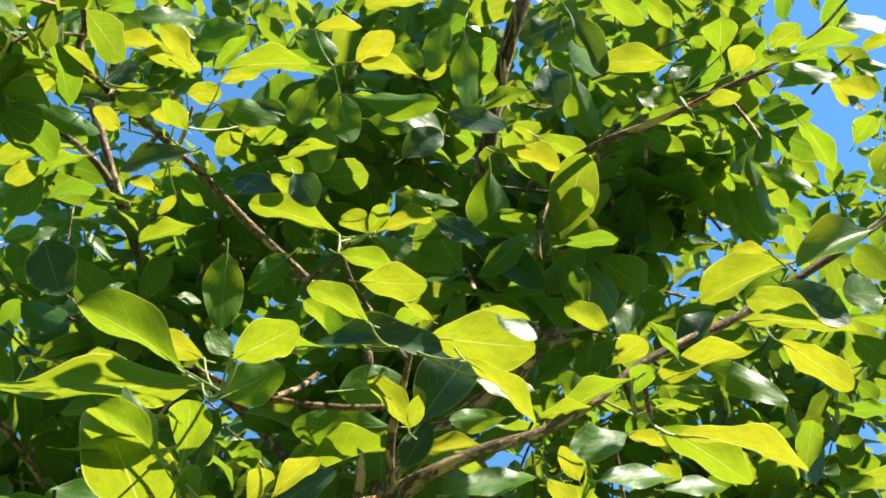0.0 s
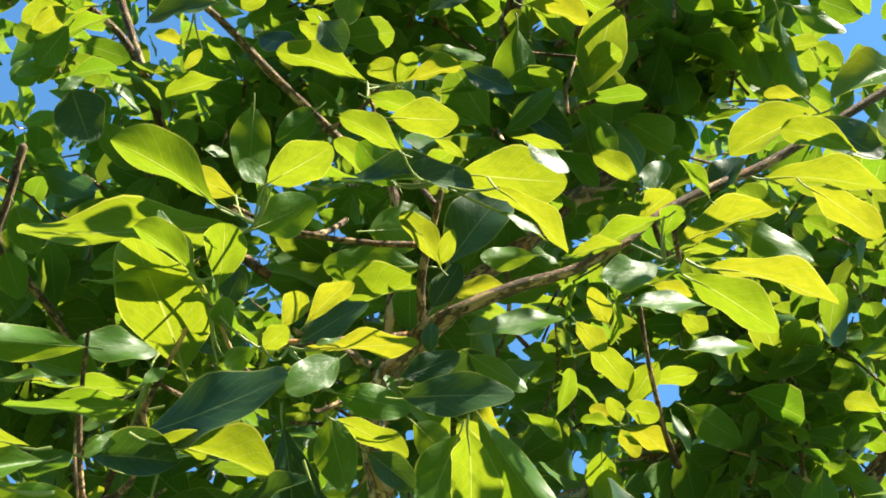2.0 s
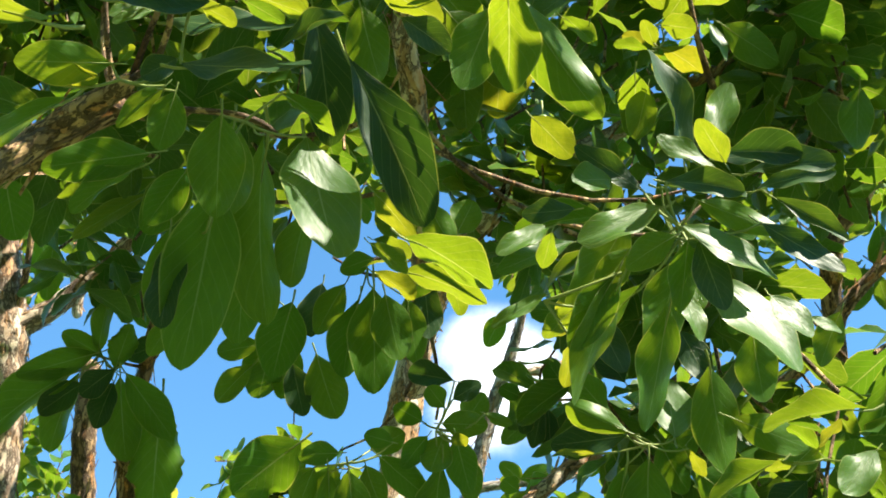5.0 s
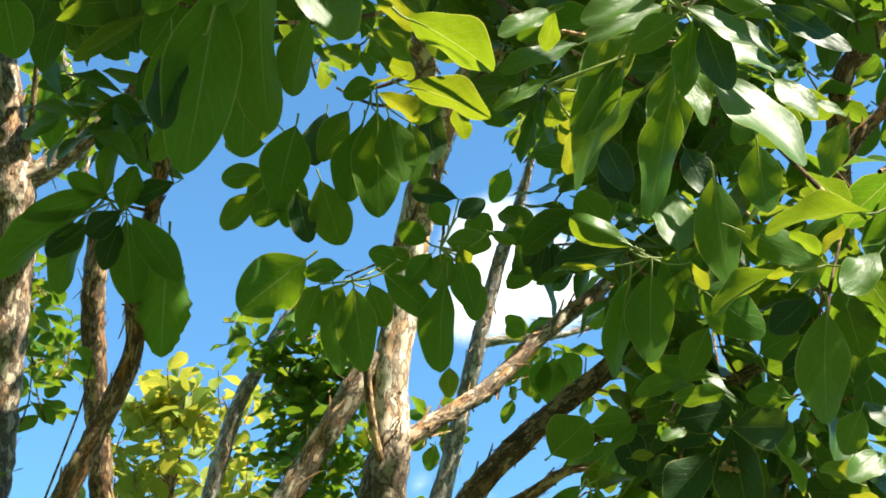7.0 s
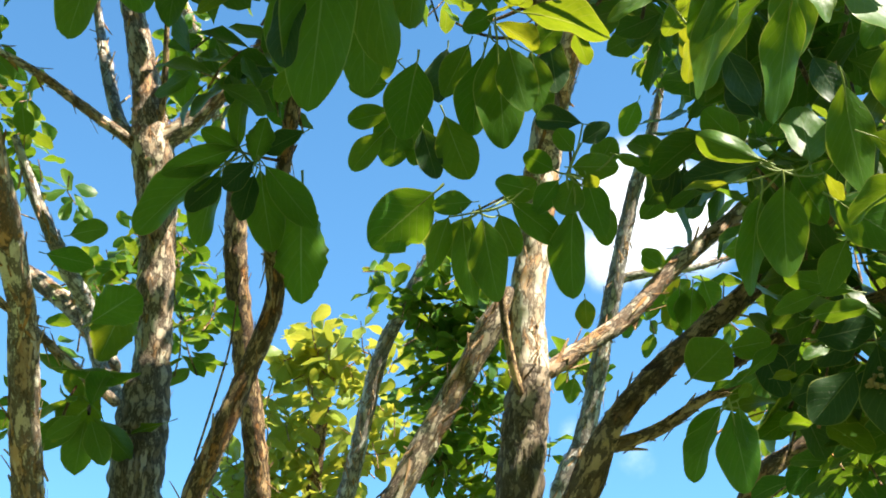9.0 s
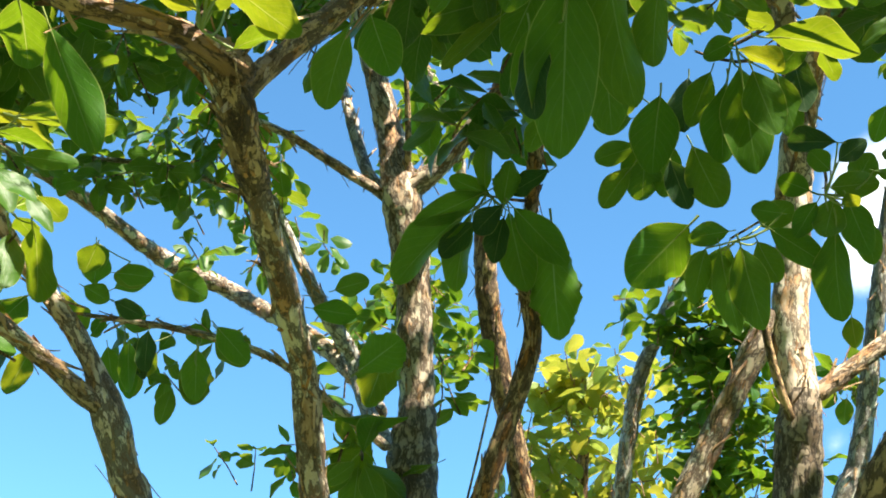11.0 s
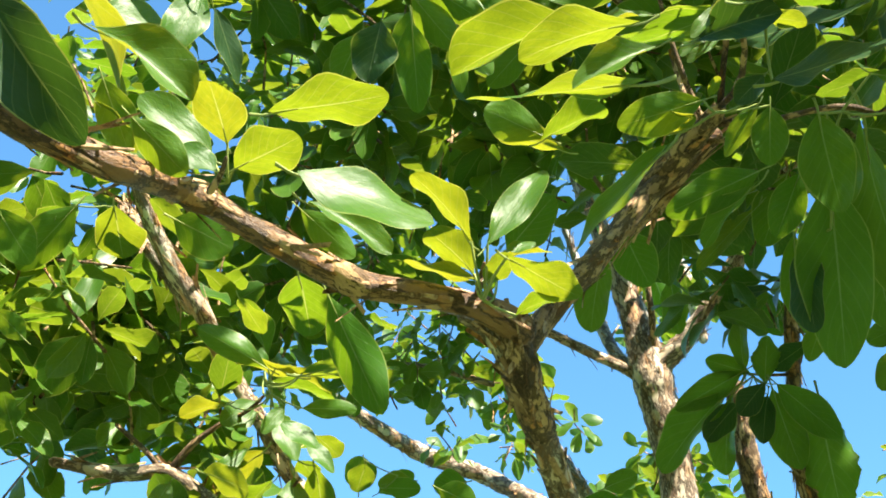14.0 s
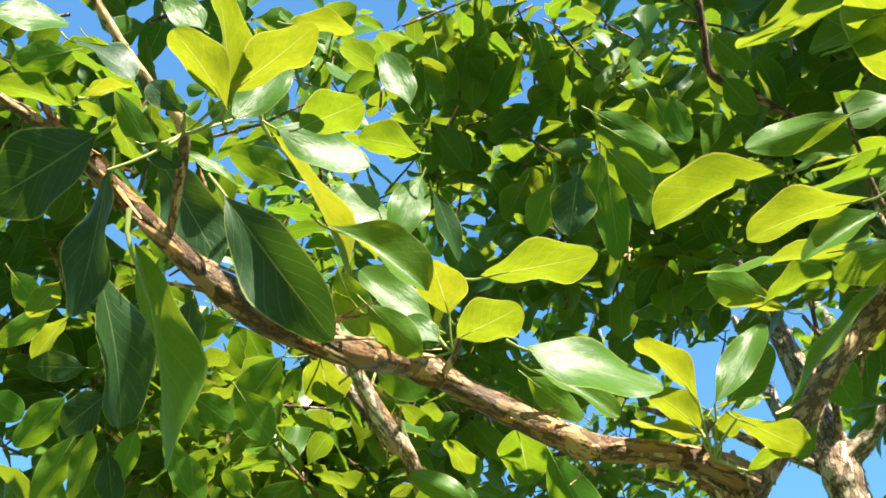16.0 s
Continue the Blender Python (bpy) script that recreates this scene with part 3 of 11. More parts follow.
limb(near_tree, "branch", SLEEK, (-0.492, 0.624, 2.114, 0.0117), (-0.499, 0.599, 2.118, 0.0103), (-0.521, 0.563, 2.121, 0.0090), (-0.555, 0.520, 2.123, 0.0089), (-0.585, 0.475, 2.142, 0.0084), (-0.624, 0.417, 2.171, 0.0084), (-0.603, 0.336, 2.135, 0.0095), (-0.626, 0.285, 2.144, 0.0095), (-0.636, 0.248, 2.157, 0.0086), (-0.637, 0.205, 2.171, 0.0067), (-0.632, 0.160, 2.184, 0.0054), (-0.631, 0.118, 2.199, 0.0043), (-0.636, 0.079, 2.207, 0.0035), (-0.651, 0.021, 2.222, 0.0024))
limb(near_tree, "collar", BROWN, (-0.612, 0.315, 2.139, 0.0118), (-0.615, 0.310, 2.140, 0.0135), (-0.617, 0.304, 2.141, 0.0144), (-0.619, 0.300, 2.141, 0.0132), (-0.622, 0.295, 2.142, 0.0118))
limb(near_tree, "collar", BROWN, (-0.618, 0.430, 2.168, 0.0104), (-0.620, 0.424, 2.169, 0.0119), (-0.622, 0.419, 2.170, 0.0127), (-0.624, 0.414, 2.171, 0.0117), (-0.626, 0.409, 2.172, 0.0104))
limb(near_tree, "collar", BROWN, (-0.552, 0.524, 2.121, 0.0110), (-0.555, 0.519, 2.123, 0.0125), (-0.559, 0.515, 2.125, 0.0134), (-0.561, 0.511, 2.127, 0.0123), (-0.564, 0.506, 2.129, 0.0110))
limb(near_tree, "collar", BROWN, (-0.632, 0.262, 2.152, 0.0108), (-0.634, 0.256, 2.154, 0.0123), (-0.635, 0.251, 2.156, 0.0132), (-0.636, 0.246, 2.158, 0.0121), (-0.638, 0.241, 2.160, 0.0108))
limb(near_tree, "branch", BROWN, (-0.506, 0.644, 2.109, 0.0082), (-0.501, 0.652, 2.126, 0.0091), (-0.483, 0.679, 2.175, 0.0086), (-0.471, 0.705, 2.220, 0.0089), (-0.442, 0.734, 2.280, 0.0083), (-0.387, 0.752, 2.329, 0.0079), (-0.482, 0.767, 2.291, 0.0119), (-0.423, 0.735, 2.301, 0.0107), (-0.363, 0.700, 2.297, 0.0073), (-0.348, 0.689, 2.294, 0.0043))
limb(near_tree, "twig", BROWN, (-0.363, 0.701, 2.296, 0.0052), (-0.330, 0.724, 2.295, 0.0030), (-0.287, 0.743, 2.299, 0.0029), (-0.269, 0.760, 2.302, 0.0031), (-0.257, 0.769, 2.295, 0.0022))
limb(near_tree, "twig", BROWN, (-0.502, 0.586, 2.120, 0.0028), (-0.492, 0.577, 2.130, 0.0023), (-0.482, 0.570, 2.137, 0.0016))
limb(near_tree, "twig", BROWN, (-0.487, 0.617, 2.117, 0.0024), (-0.473, 0.613, 2.123, 0.0018), (-0.464, 0.608, 2.127, 0.0012))
limb(near_tree, "twig", BROWN, (-0.636, 0.204, 2.172, 0.0033), (-0.579, 0.170, 2.206, 0.0047), (-0.580, 0.140, 2.230, 0.0039), (-0.581, 0.114, 2.250, 0.0036), (-0.580, 0.090, 2.270, 0.0032), (-0.578, 0.063, 2.294, 0.0025))
limb(near_tree, "twig", BROWN, (-0.568, 0.392, 2.131, 0.0031), (-0.556, 0.389, 2.136, 0.0023), (-0.545, 0.383, 2.141, 0.0013))
limb(back_tree, "trunk", MOSS, (-1.339, 2.356, -0.050, 0.0770), (-1.309, 2.346, 0.808, 0.0628), (-1.289, 2.336, 1.797, 0.0571), (-1.214, 2.150, 2.263, 0.0564), (-1.208, 2.128, 2.422, 0.0545), (-1.201, 2.117, 2.492, 0.0473), (-1.195, 2.105, 2.540, 0.0387))
limb(back_tree, "trunk", BARK, (-1.200, 2.121, 2.488, 0.0407), (-1.196, 2.111, 2.530, 0.0409), (-1.191, 2.095, 2.607, 0.0401), (-1.173, 2.027, 2.798, 0.0407), (-1.169, 1.969, 2.937, 0.0456), (-1.190, 1.942, 3.079, 0.0327), (-1.216, 1.903, 3.236, 0.0262), (-1.251, 1.869, 3.377, 0.0219), (-1.274, 1.839, 3.523, 0.0174), (-1.284, 1.784, 3.717, 0.0102))
limb(back_tree, "branch", BARK, (-1.151, 1.966, 2.958, 0.0285), (-1.091, 1.973, 2.999, 0.0228), (-1.020, 1.971, 3.065, 0.0205), (-0.947, 1.963, 3.142, 0.0194), (-0.872, 1.953, 3.223, 0.0171), (-0.948, 1.969, 3.147, 0.0234), (-0.820, 1.882, 3.191, 0.0163), (-0.715, 1.846, 3.261, 0.0120))
limb(back_tree, "twig", BROWN, (-1.155, 1.960, 2.962, 0.0080), (-1.130, 1.912, 3.056, 0.0074), (-1.113, 1.867, 3.140, 0.0063), (-1.091, 1.811, 3.244, 0.0046))
limb(back_tree, "branch", GREY, (-1.199, 1.969, 2.959, 0.0127), (-1.243, 1.959, 3.007, 0.0152), (-1.279, 1.963, 3.090, 0.0155), (-1.309, 1.955, 3.197, 0.0146), (-1.337, 1.967, 3.274, 0.0112), (-1.337, 1.910, 3.360, 0.0075))
limb(back_tree, "branch", BARK, (-1.188, 1.964, 2.927, 0.0103), (-1.211, 1.933, 2.953, 0.0114), (-1.242, 1.831, 2.960, 0.0112), (-1.269, 1.730, 2.967, 0.0093), (-1.296, 1.638, 2.961, 0.0074), (-1.320, 1.549, 2.953, 0.0052))
limb(back_tree, "branch", GREY, (-1.220, 2.102, 2.450, 0.0163), (-1.379, 2.223, 2.610, 0.0179), (-1.443, 2.248, 2.757, 0.0212), (-1.409, 2.094, 2.778, 0.0191), (-1.366, 1.953, 2.788, 0.0160), (-1.381, 1.905, 2.846, 0.0126), (-1.395, 1.842, 2.929, 0.0080))
limb(back_tree, "branch", BARK, (-1.388, 2.283, 2.634, 0.0207), (-1.521, 2.341, 2.790, 0.0233), (-1.638, 2.363, 2.895, 0.0243), (-1.774, 2.380, 2.992, 0.0238), (-1.972, 2.411, 3.132, 0.0251), (-2.003, 2.240, 3.122, 0.0242), (-1.971, 2.034, 3.097, 0.0202), (-1.969, 1.872, 3.102, 0.0182), (-2.009, 1.753, 3.124, 0.0140), (-2.045, 1.634, 3.151, 0.0100))
limb(back_tree, "branch", BARK, (-1.215, 2.031, 2.441, 0.0117), (-1.251, 1.904, 2.479, 0.0093), (-1.320, 1.821, 2.544, 0.0083), (-1.398, 1.755, 2.575, 0.0078), (-1.491, 1.688, 2.593, 0.0067), (-1.614, 1.608, 2.606, 0.0047))
limb(back_tree, "branch", BARK, (-1.513, 1.887, 2.999, 0.0072), (-1.602, 1.812, 3.032, 0.0084), (-1.692, 1.751, 3.046, 0.0072), (-1.793, 1.688, 3.050, 0.0048))
limb(back_tree, "branch", PALE, (-1.633, 3.080, 3.751, 0.0176), (-1.624, 3.020, 3.849, 0.0265), (-1.624, 2.960, 3.940, 0.0265), (-1.654, 2.882, 4.030, 0.0229), (-1.674, 2.821, 4.105, 0.0159))
limb(side_stem_tree, "trunk", BROWN, (-1.023, 1.980, -0.050, 0.0357), (-0.993, 1.970, 0.862, 0.0291), (-0.973, 1.960, 1.917, 0.0265), (-0.931, 1.833, 2.145, 0.0229), (-0.885, 1.799, 2.236, 0.0203), (-0.846, 1.791, 2.332, 0.0187), (-0.810, 1.778, 2.407, 0.0179), (-0.782, 1.752, 2.470, 0.0162), (-0.776, 1.715, 2.532, 0.0144), (-0.747, 1.669, 2.626, 0.0135), (-0.717, 1.625, 2.719, 0.0135), (-0.692, 1.598, 2.782, 0.0099), (-0.673, 1.568, 2.844, 0.0054))
limb(broken_stem, "trunk", BROWN, (-1.472, 3.176, -0.050, 0.0492), (-1.442, 3.166, 0.960, 0.0401), (-1.422, 3.156, 2.134, 0.0364), (-1.348, 2.958, 2.497, 0.0350), (-1.324, 2.875, 2.642, 0.0336), (-1.318, 2.767, 2.811, 0.0322), (-1.308, 2.661, 2.980, 0.0322), (-1.298, 2.602, 3.076, 0.0308), (-1.289, 2.577, 3.122, 0.0308), (-1.275, 2.531, 3.208, 0.0246))
limb(middle_tree, "trunk", MOSS, (-0.522, 2.022, -0.050, 0.0630), (-0.492, 2.012, 0.761, 0.0513), (-0.472, 2.002, 1.692, 0.0467), (-0.426, 1.860, 1.965, 0.0420), (-0.401, 1.782, 2.114, 0.0381), (-0.388, 1.756, 2.203, 0.0361), (-0.377, 1.743, 2.256, 0.0332), (-0.369, 1.738, 2.283, 0.0238))
limb(middle_tree, "trunk", PALE, (-0.383, 1.752, 2.226, 0.0315), (-0.378, 1.747, 2.249, 0.0308), (-0.372, 1.743, 2.272, 0.0317), (-0.375, 1.743, 2.370, 0.0293), (-0.357, 1.738, 2.514, 0.0302), (-0.339, 1.714, 2.616, 0.0298), (-0.314, 1.700, 2.704, 0.0267), (-0.281, 1.628, 2.721, 0.0230), (-0.229, 1.513, 2.723, 0.0218), (-0.163, 1.430, 2.719, 0.0209), (-0.117, 1.404, 2.738, 0.0200), (-0.058, 1.409, 2.779, 0.0132), (0.016, 1.442, 2.846, 0.0129), (0.110, 1.282, 2.770, 0.0109), (0.207, 1.292, 2.866, 0.0105), (0.288, 1.313, 2.949, 0.0086), (0.403, 1.284, 3.002, 0.0054))
limb(middle_tree, "branch", BARK, (-0.341, 1.722, 2.601, 0.0170), (-0.314, 1.671, 2.654, 0.0193), (-0.310, 1.617, 2.553, 0.0185), (-0.251, 1.347, 2.542, 0.0162), (-0.212, 1.112, 2.500, 0.0141), (-0.175, 0.898, 2.430, 0.0130), (-0.170, 0.820, 2.433, 0.0118), (-0.159, 0.771, 2.418, 0.0110), (-0.142, 0.722, 2.421, 0.0092), (-0.122, 0.698, 2.416, 0.0081), (-0.077, 0.652, 2.415, 0.0075))
limb(middle_tree, "branch", BARK, (-0.396, 1.731, 2.404, 0.0164), (-0.418, 1.729, 2.369, 0.0212), (-0.459, 1.737, 2.307, 0.0202), (-0.514, 1.752, 2.224, 0.0209), (-0.570, 1.758, 2.131, 0.0214), (-0.639, 1.783, 2.023, 0.0221), (-0.698, 1.849, 1.825, 0.0233))
limb(middle_tree, "twig", BROWN, (-0.381, 1.713, 2.244, 0.0078), (-0.387, 1.683, 2.292, 0.0070), (-0.388, 1.647, 2.353, 0.0058), (-0.385, 1.625, 2.394, 0.0031))
limb(middle_tree, "branch", BARK, (-0.351, 1.767, 2.293, 0.0145), (-0.306, 1.799, 2.339, 0.0148), (-0.243, 1.842, 2.402, 0.0151), (-0.174, 1.873, 2.488, 0.0146), (-0.093, 1.909, 2.573, 0.0141), (-0.008, 1.955, 2.668, 0.0118), (0.101, 2.002, 2.775, 0.0084))
limb(middle_tree, "burl", MOSS, (-0.392, 1.765, 2.174, 0.0352), (-0.385, 1.754, 2.211, 0.0373), (-0.377, 1.746, 2.249, 0.0356), (-0.370, 1.740, 2.278, 0.0278))
limb(grey_stem_tree, "trunk", GREY, (-0.717, 2.946, -0.050, 0.0354), (-0.687, 2.936, 0.891, 0.0289), (-0.667, 2.926, 1.980, 0.0262), (-0.543, 2.725, 2.399, 0.0262), (-0.478, 2.710, 2.538, 0.0254), (-0.422, 2.665, 2.723, 0.0220), (-0.374, 2.611, 2.868, 0.0209), (-0.323, 2.573, 3.038, 0.0187), (-0.287, 2.541, 3.114, 0.0162), (-0.249, 2.503, 3.202, 0.0112), (-0.195, 2.432, 3.355, 0.0062), (-0.146, 2.366, 3.497, 0.0025))
limb(grey_stem_tree, "branch", GREY, (-0.372, 2.612, 2.868, 0.0123), (-0.300, 2.628, 2.882, 0.0111), (-0.205, 2.653, 2.894, 0.0086), (-0.096, 2.705, 2.943, 0.0050))
limb(grey_stem_tree, "branch", GREY, (-0.288, 2.544, 3.109, 0.0137), (-0.221, 2.560, 3.121, 0.0124), (-0.135, 2.576, 3.144, 0.0087), (-0.012, 2.600, 3.172, 0.0062))
limb(right_tree, "trunk", BROWN, (-0.431, 1.774, -0.050, 0.0378), (-0.401, 1.764, 0.810, 0.0308), (-0.381, 1.754, 1.800, 0.0280), (-0.312, 1.677, 2.023, 0.0249), (-0.275, 1.658, 2.102, 0.0229), (-0.251, 1.664, 2.155, 0.0189), (-0.204, 1.674, 2.216, 0.0177), (-0.137, 1.720, 2.300, 0.0175), (-0.049, 1.768, 2.393, 0.0166), (0.037, 1.814, 2.489, 0.0155), (0.258, 1.751, 2.629, 0.0141), (0.331, 1.719, 2.709, 0.0116), (0.455, 1.684, 2.812, 0.0075))
limb(right_tree, "branch", BROWN, (-0.266, 1.660, 2.128, 0.0108), (-0.188, 1.683, 2.159, 0.0094), (-0.129, 1.706, 2.204, 0.0074), (-0.100, 1.712, 2.210, 0.0044))
limb(right_tree, "branch", BROWN, (-0.195, 2.256, 2.039, 0.0227), (-0.116, 2.182, 2.214, 0.0209), (-0.018, 2.194, 2.300, 0.0184), (0.255, 2.130, 2.379, 0.0184), (0.316, 2.045, 2.537, 0.0165), (0.332, 1.846, 2.858, 0.0203), (0.377, 1.799, 2.935, 0.0212), (0.454, 1.762, 3.026, 0.0187), (0.533, 1.693, 3.117, 0.0140))
limb(right_tree, "branch", BROWN, (-0.094, 1.696, 2.243, 0.0075), (0.031, 1.742, 2.321, 0.0093), (0.110, 1.743, 2.341, 0.0086), (0.206, 1.732, 2.388, 0.0070), (0.301, 1.732, 2.416, 0.0054))
limb(back_tree, "twig", BROWN, (-0.930, 1.825, 2.233, 0.0022), (-0.882, 1.784, 2.330, 0.0022), (-0.851, 1.754, 2.400, 0.0018), (-0.824, 1.708, 2.493, 0.0018))
limb(thin_grey_tree, "trunk", GREY, (-1.464, 3.499, -0.050, 0.0467), (-1.434, 3.489, 0.939, 0.0381), (-1.414, 3.479, 2.086, 0.0346), (-1.293, 3.290, 2.482, 0.0301), (-1.207, 3.212, 2.667, 0.0271), (-1.096, 3.104, 2.968, 0.0242), (-1.019, 3.060, 3.088, 0.0212), (-0.962, 3.029, 3.175, 0.0182), (-0.908, 3.005, 3.249, 0.0076))
limb(thin_grey_tree, "twig", BROWN, (-0.970, 3.053, 3.129, 0.0076), (-0.921, 3.100, 3.076, 0.0076), (-0.856, 3.146, 3.035, 0.0061))
limb(far_tree, "trunk", BROWN, (-1.860, 4.491, -0.050, 0.0630), (-1.830, 4.481, 0.850, 0.0513), (-1.810, 4.471, 1.889, 0.0467), (-1.661, 4.047, 2.707, 0.0373), (-1.582, 3.884, 3.035, 0.0243), (-1.498, 3.769, 3.281, 0.0093))
limb(left_tree, "trunk", BARK, (-1.144, 1.372, -0.050, 0.0410), (-1.114, 1.362, 0.792, 0.0334), (-1.094, 1.352, 1.760, 0.0303), (-1.046, 1.206, 2.023, 0.0243), (-1.047, 1.170, 2.075, 0.0223), (-1.049, 1.129, 2.136, 0.0223), (-1.053, 1.102, 2.173, 0.0155), (-1.062, 1.070, 2.213, 0.0142), (-1.077, 1.039, 2.247, 0.0128), (-1.091, 0.967, 2.298, 0.0115), (-1.100, 0.917, 2.354, 0.0115), (-1.116, 0.851, 2.426, 0.0115), (-1.103, 0.793, 2.469, 0.0113), (-1.108, 0.729, 2.503, 0.0098), (-1.116, 0.675, 2.543, 0.0091), (-1.038, 0.737, 2.409, 0.0129), (-1.022, 0.664, 2.455, 0.0108), (-1.002, 0.606, 2.490, 0.0068))
limb(left_tree, "branch", BARK, (-1.052, 1.126, 2.138, 0.0148), (-1.059, 1.081, 2.151, 0.0139), (-1.065, 1.017, 2.170, 0.0123), (-1.082, 0.907, 2.203, 0.0114), (-1.090, 0.851, 2.223, 0.0106), (-1.121, 0.806, 2.253, 0.0106), (-1.162, 0.778, 2.251, 0.0093), (-1.224, 0.724, 2.263, 0.0068))
limb(left_tree, "twig", BROWN, (-1.114, 0.807, 2.258, 0.0056), (-1.087, 0.809, 2.280, 0.0044), (-1.053, 0.818, 2.300, 0.0031))
limb(left_tree, "twig", BROWN, (-1.126, 0.801, 2.255, 0.0044), (-1.135, 0.781, 2.273, 0.0037), (-1.153, 0.749, 2.298, 0.0031))
limb(middle_tree, "branch", BROWN, (-0.163, 0.807, 2.432, 0.0074), (-0.149, 0.799, 2.498, 0.0086), (-0.121, 0.819, 2.589, 0.0097), (-0.019, 0.835, 2.698, 0.0105), (0.025, 0.834, 2.750, 0.0107), (0.085, 0.849, 2.821, 0.0100), (0.138, 0.845, 2.906, 0.0091), (0.171, 0.828, 2.999, 0.0067), (0.201, 0.763, 3.053, 0.0040))
limb(middle_tree, "branch", BROWN, (-0.163, 0.807, 2.432, 0.0058), (-0.139, 0.724, 2.652, 0.0056), (-0.190, 0.706, 2.727, 0.0054), (-0.225, 0.671, 2.752, 0.0052), (-0.258, 0.639, 2.776, 0.0052), (-0.289, 0.605, 2.801, 0.0046), (-0.314, 0.582, 2.818, 0.0044), (-0.339, 0.559, 2.834, 0.0040), (-0.362, 0.541, 2.847, 0.0036), (-0.378, 0.517, 2.854, 0.0032), (-0.416, 0.483, 2.877, 0.0024))
limb(middle_tree, "twig", BROWN, (-0.314, 0.582, 2.818, 0.0030), (-0.305, 0.570, 2.830, 0.0026), (-0.294, 0.552, 2.847, 0.0020))
limb(middle_tree, "twig", BROWN, (-0.248, 0.585, 2.388, 0.0016), (-0.241, 0.600, 2.377, 0.0020), (-0.237, 0.624, 2.370, 0.0024), (-0.232, 0.682, 2.386, 0.0030))
limb(middle_tree, "twig", BROWN, (-0.199, 0.583, 2.334, 0.0016), (-0.174, 0.587, 2.334, 0.0020), (-0.153, 0.588, 2.335, 0.0024), (-0.134, 0.632, 2.353, 0.0030))
limb(middle_tree, "twig", BROWN, (-0.142, 0.594, 2.653, 0.0018), (-0.131, 0.618, 2.620, 0.0022), (-0.108, 0.645, 2.586, 0.0026), (-0.089, 0.654, 2.555, 0.0030))
limb(near_tree, "twig", BROWN, (-0.304, 0.633, 2.362, 0.0018), (-0.291, 0.659, 2.368, 0.0022), (-0.275, 0.695, 2.379, 0.0030))
limb(right_tree, "twig", BROWN, (0.090, 0.965, 2.725, 0.0026), (0.092, 1.005, 2.682, 0.0030), (0.097, 1.039, 2.645, 0.0034), (0.102, 1.065, 2.618, 0.0040), (0.114, 1.115, 2.610, 0.0050))
limb(right_tree, "twig", BROWN, (0.040, 0.776, 2.175, 0.0022), (0.053, 0.779, 2.189, 0.0016), (0.067, 0.781, 2.204, 0.0008))
limb(near_tree, "burl", BROWN, (-0.549, 0.728, 2.097, 0.0146), (-0.525, 0.675, 2.101, 0.0164), (-0.508, 0.640, 2.106, 0.0172), (-0.503, 0.622, 2.113, 0.0135))
limb(middle_tree, "branch", BROWN, (0.032, 0.725, 2.884, 0.0055), (0.100, 0.656, 2.843, 0.0050), (0.147, 0.636, 2.838, 0.0045), (0.197, 0.627, 2.851, 0.0040), (0.248, 0.615, 2.866, 0.0034), (0.286, 0.609, 2.875, 0.0024))
limb(middle_tree, "branch", BROWN, (-0.033, 0.835, 3.050, 0.0120), (-0.001, 0.756, 3.115, 0.0110), (0.022, 0.704, 3.158, 0.0105), (0.051, 0.653, 3.201, 0.0095))
limb(middle_tree, "twig", BROWN, (0.279, 0.472, 2.695, 0.0018), (0.292, 0.466, 2.701, 0.0018), (0.318, 0.449, 2.718, 0.0012))
limb(middle_tree, "twig", BROWN, (0.278, 0.508, 2.668, 0.0018), (0.297, 0.495, 2.679, 0.0016), (0.313, 0.487, 2.687, 0.0010))
limb(left_tree, "branch", BROWN, (-0.582, 0.765, 2.870, 0.0058), (-0.601, 0.800, 2.823, 0.0056), (-0.616, 0.827, 2.788, 0.0060), (-0.597, 0.868, 2.772, 0.0056), (-0.576, 0.914, 2.755, 0.0050), (-0.560, 0.955, 2.736, 0.0040))
limb(middle_tree, "branch", BROWN, (-0.101, 0.664, 2.411, 0.0079), (-0.076, 0.647, 2.411, 0.0070), (-0.027, 0.646, 2.432, 0.0062), (0.023, 0.650, 2.450, 0.0049), (0.070, 0.654, 2.482, 0.0037), (0.097, 0.657, 2.513, 0.0037), (0.133, 0.664, 2.542, 0.0048), (0.202, 0.675, 2.587, 0.0049), (0.283, 0.674, 2.642, 0.0046), (0.343, 0.670, 2.682, 0.0041), (0.394, 0.648, 2.705, 0.0026))
limb(middle_tree, "branch", BROWN, (0.025, 0.834, 2.750, 0.0066), (-0.023, 0.848, 2.962, 0.0067), (-0.029, 0.824, 3.134, 0.0073), (0.011, 0.755, 3.192, 0.0080), (0.050, 0.691, 3.246, 0.0073), (0.072, 0.637, 3.291, 0.0051))
limb(middle_tree, "twig", BROWN, (0.138, 0.845, 2.906, 0.0039), (0.114, 0.746, 2.981, 0.0032), (0.208, 0.726, 3.006, 0.0039), (0.276, 0.715, 3.022, 0.0032), (0.330, 0.702, 3.038, 0.0019))
limb(middle_tree, "twig", BROWN, (-0.521, 0.938, 3.145, 0.0070), (-0.606, 0.791, 3.405, 0.0075), (-0.595, 0.740, 3.446, 0.0066), (-0.597, 0.674, 3.498, 0.0050))
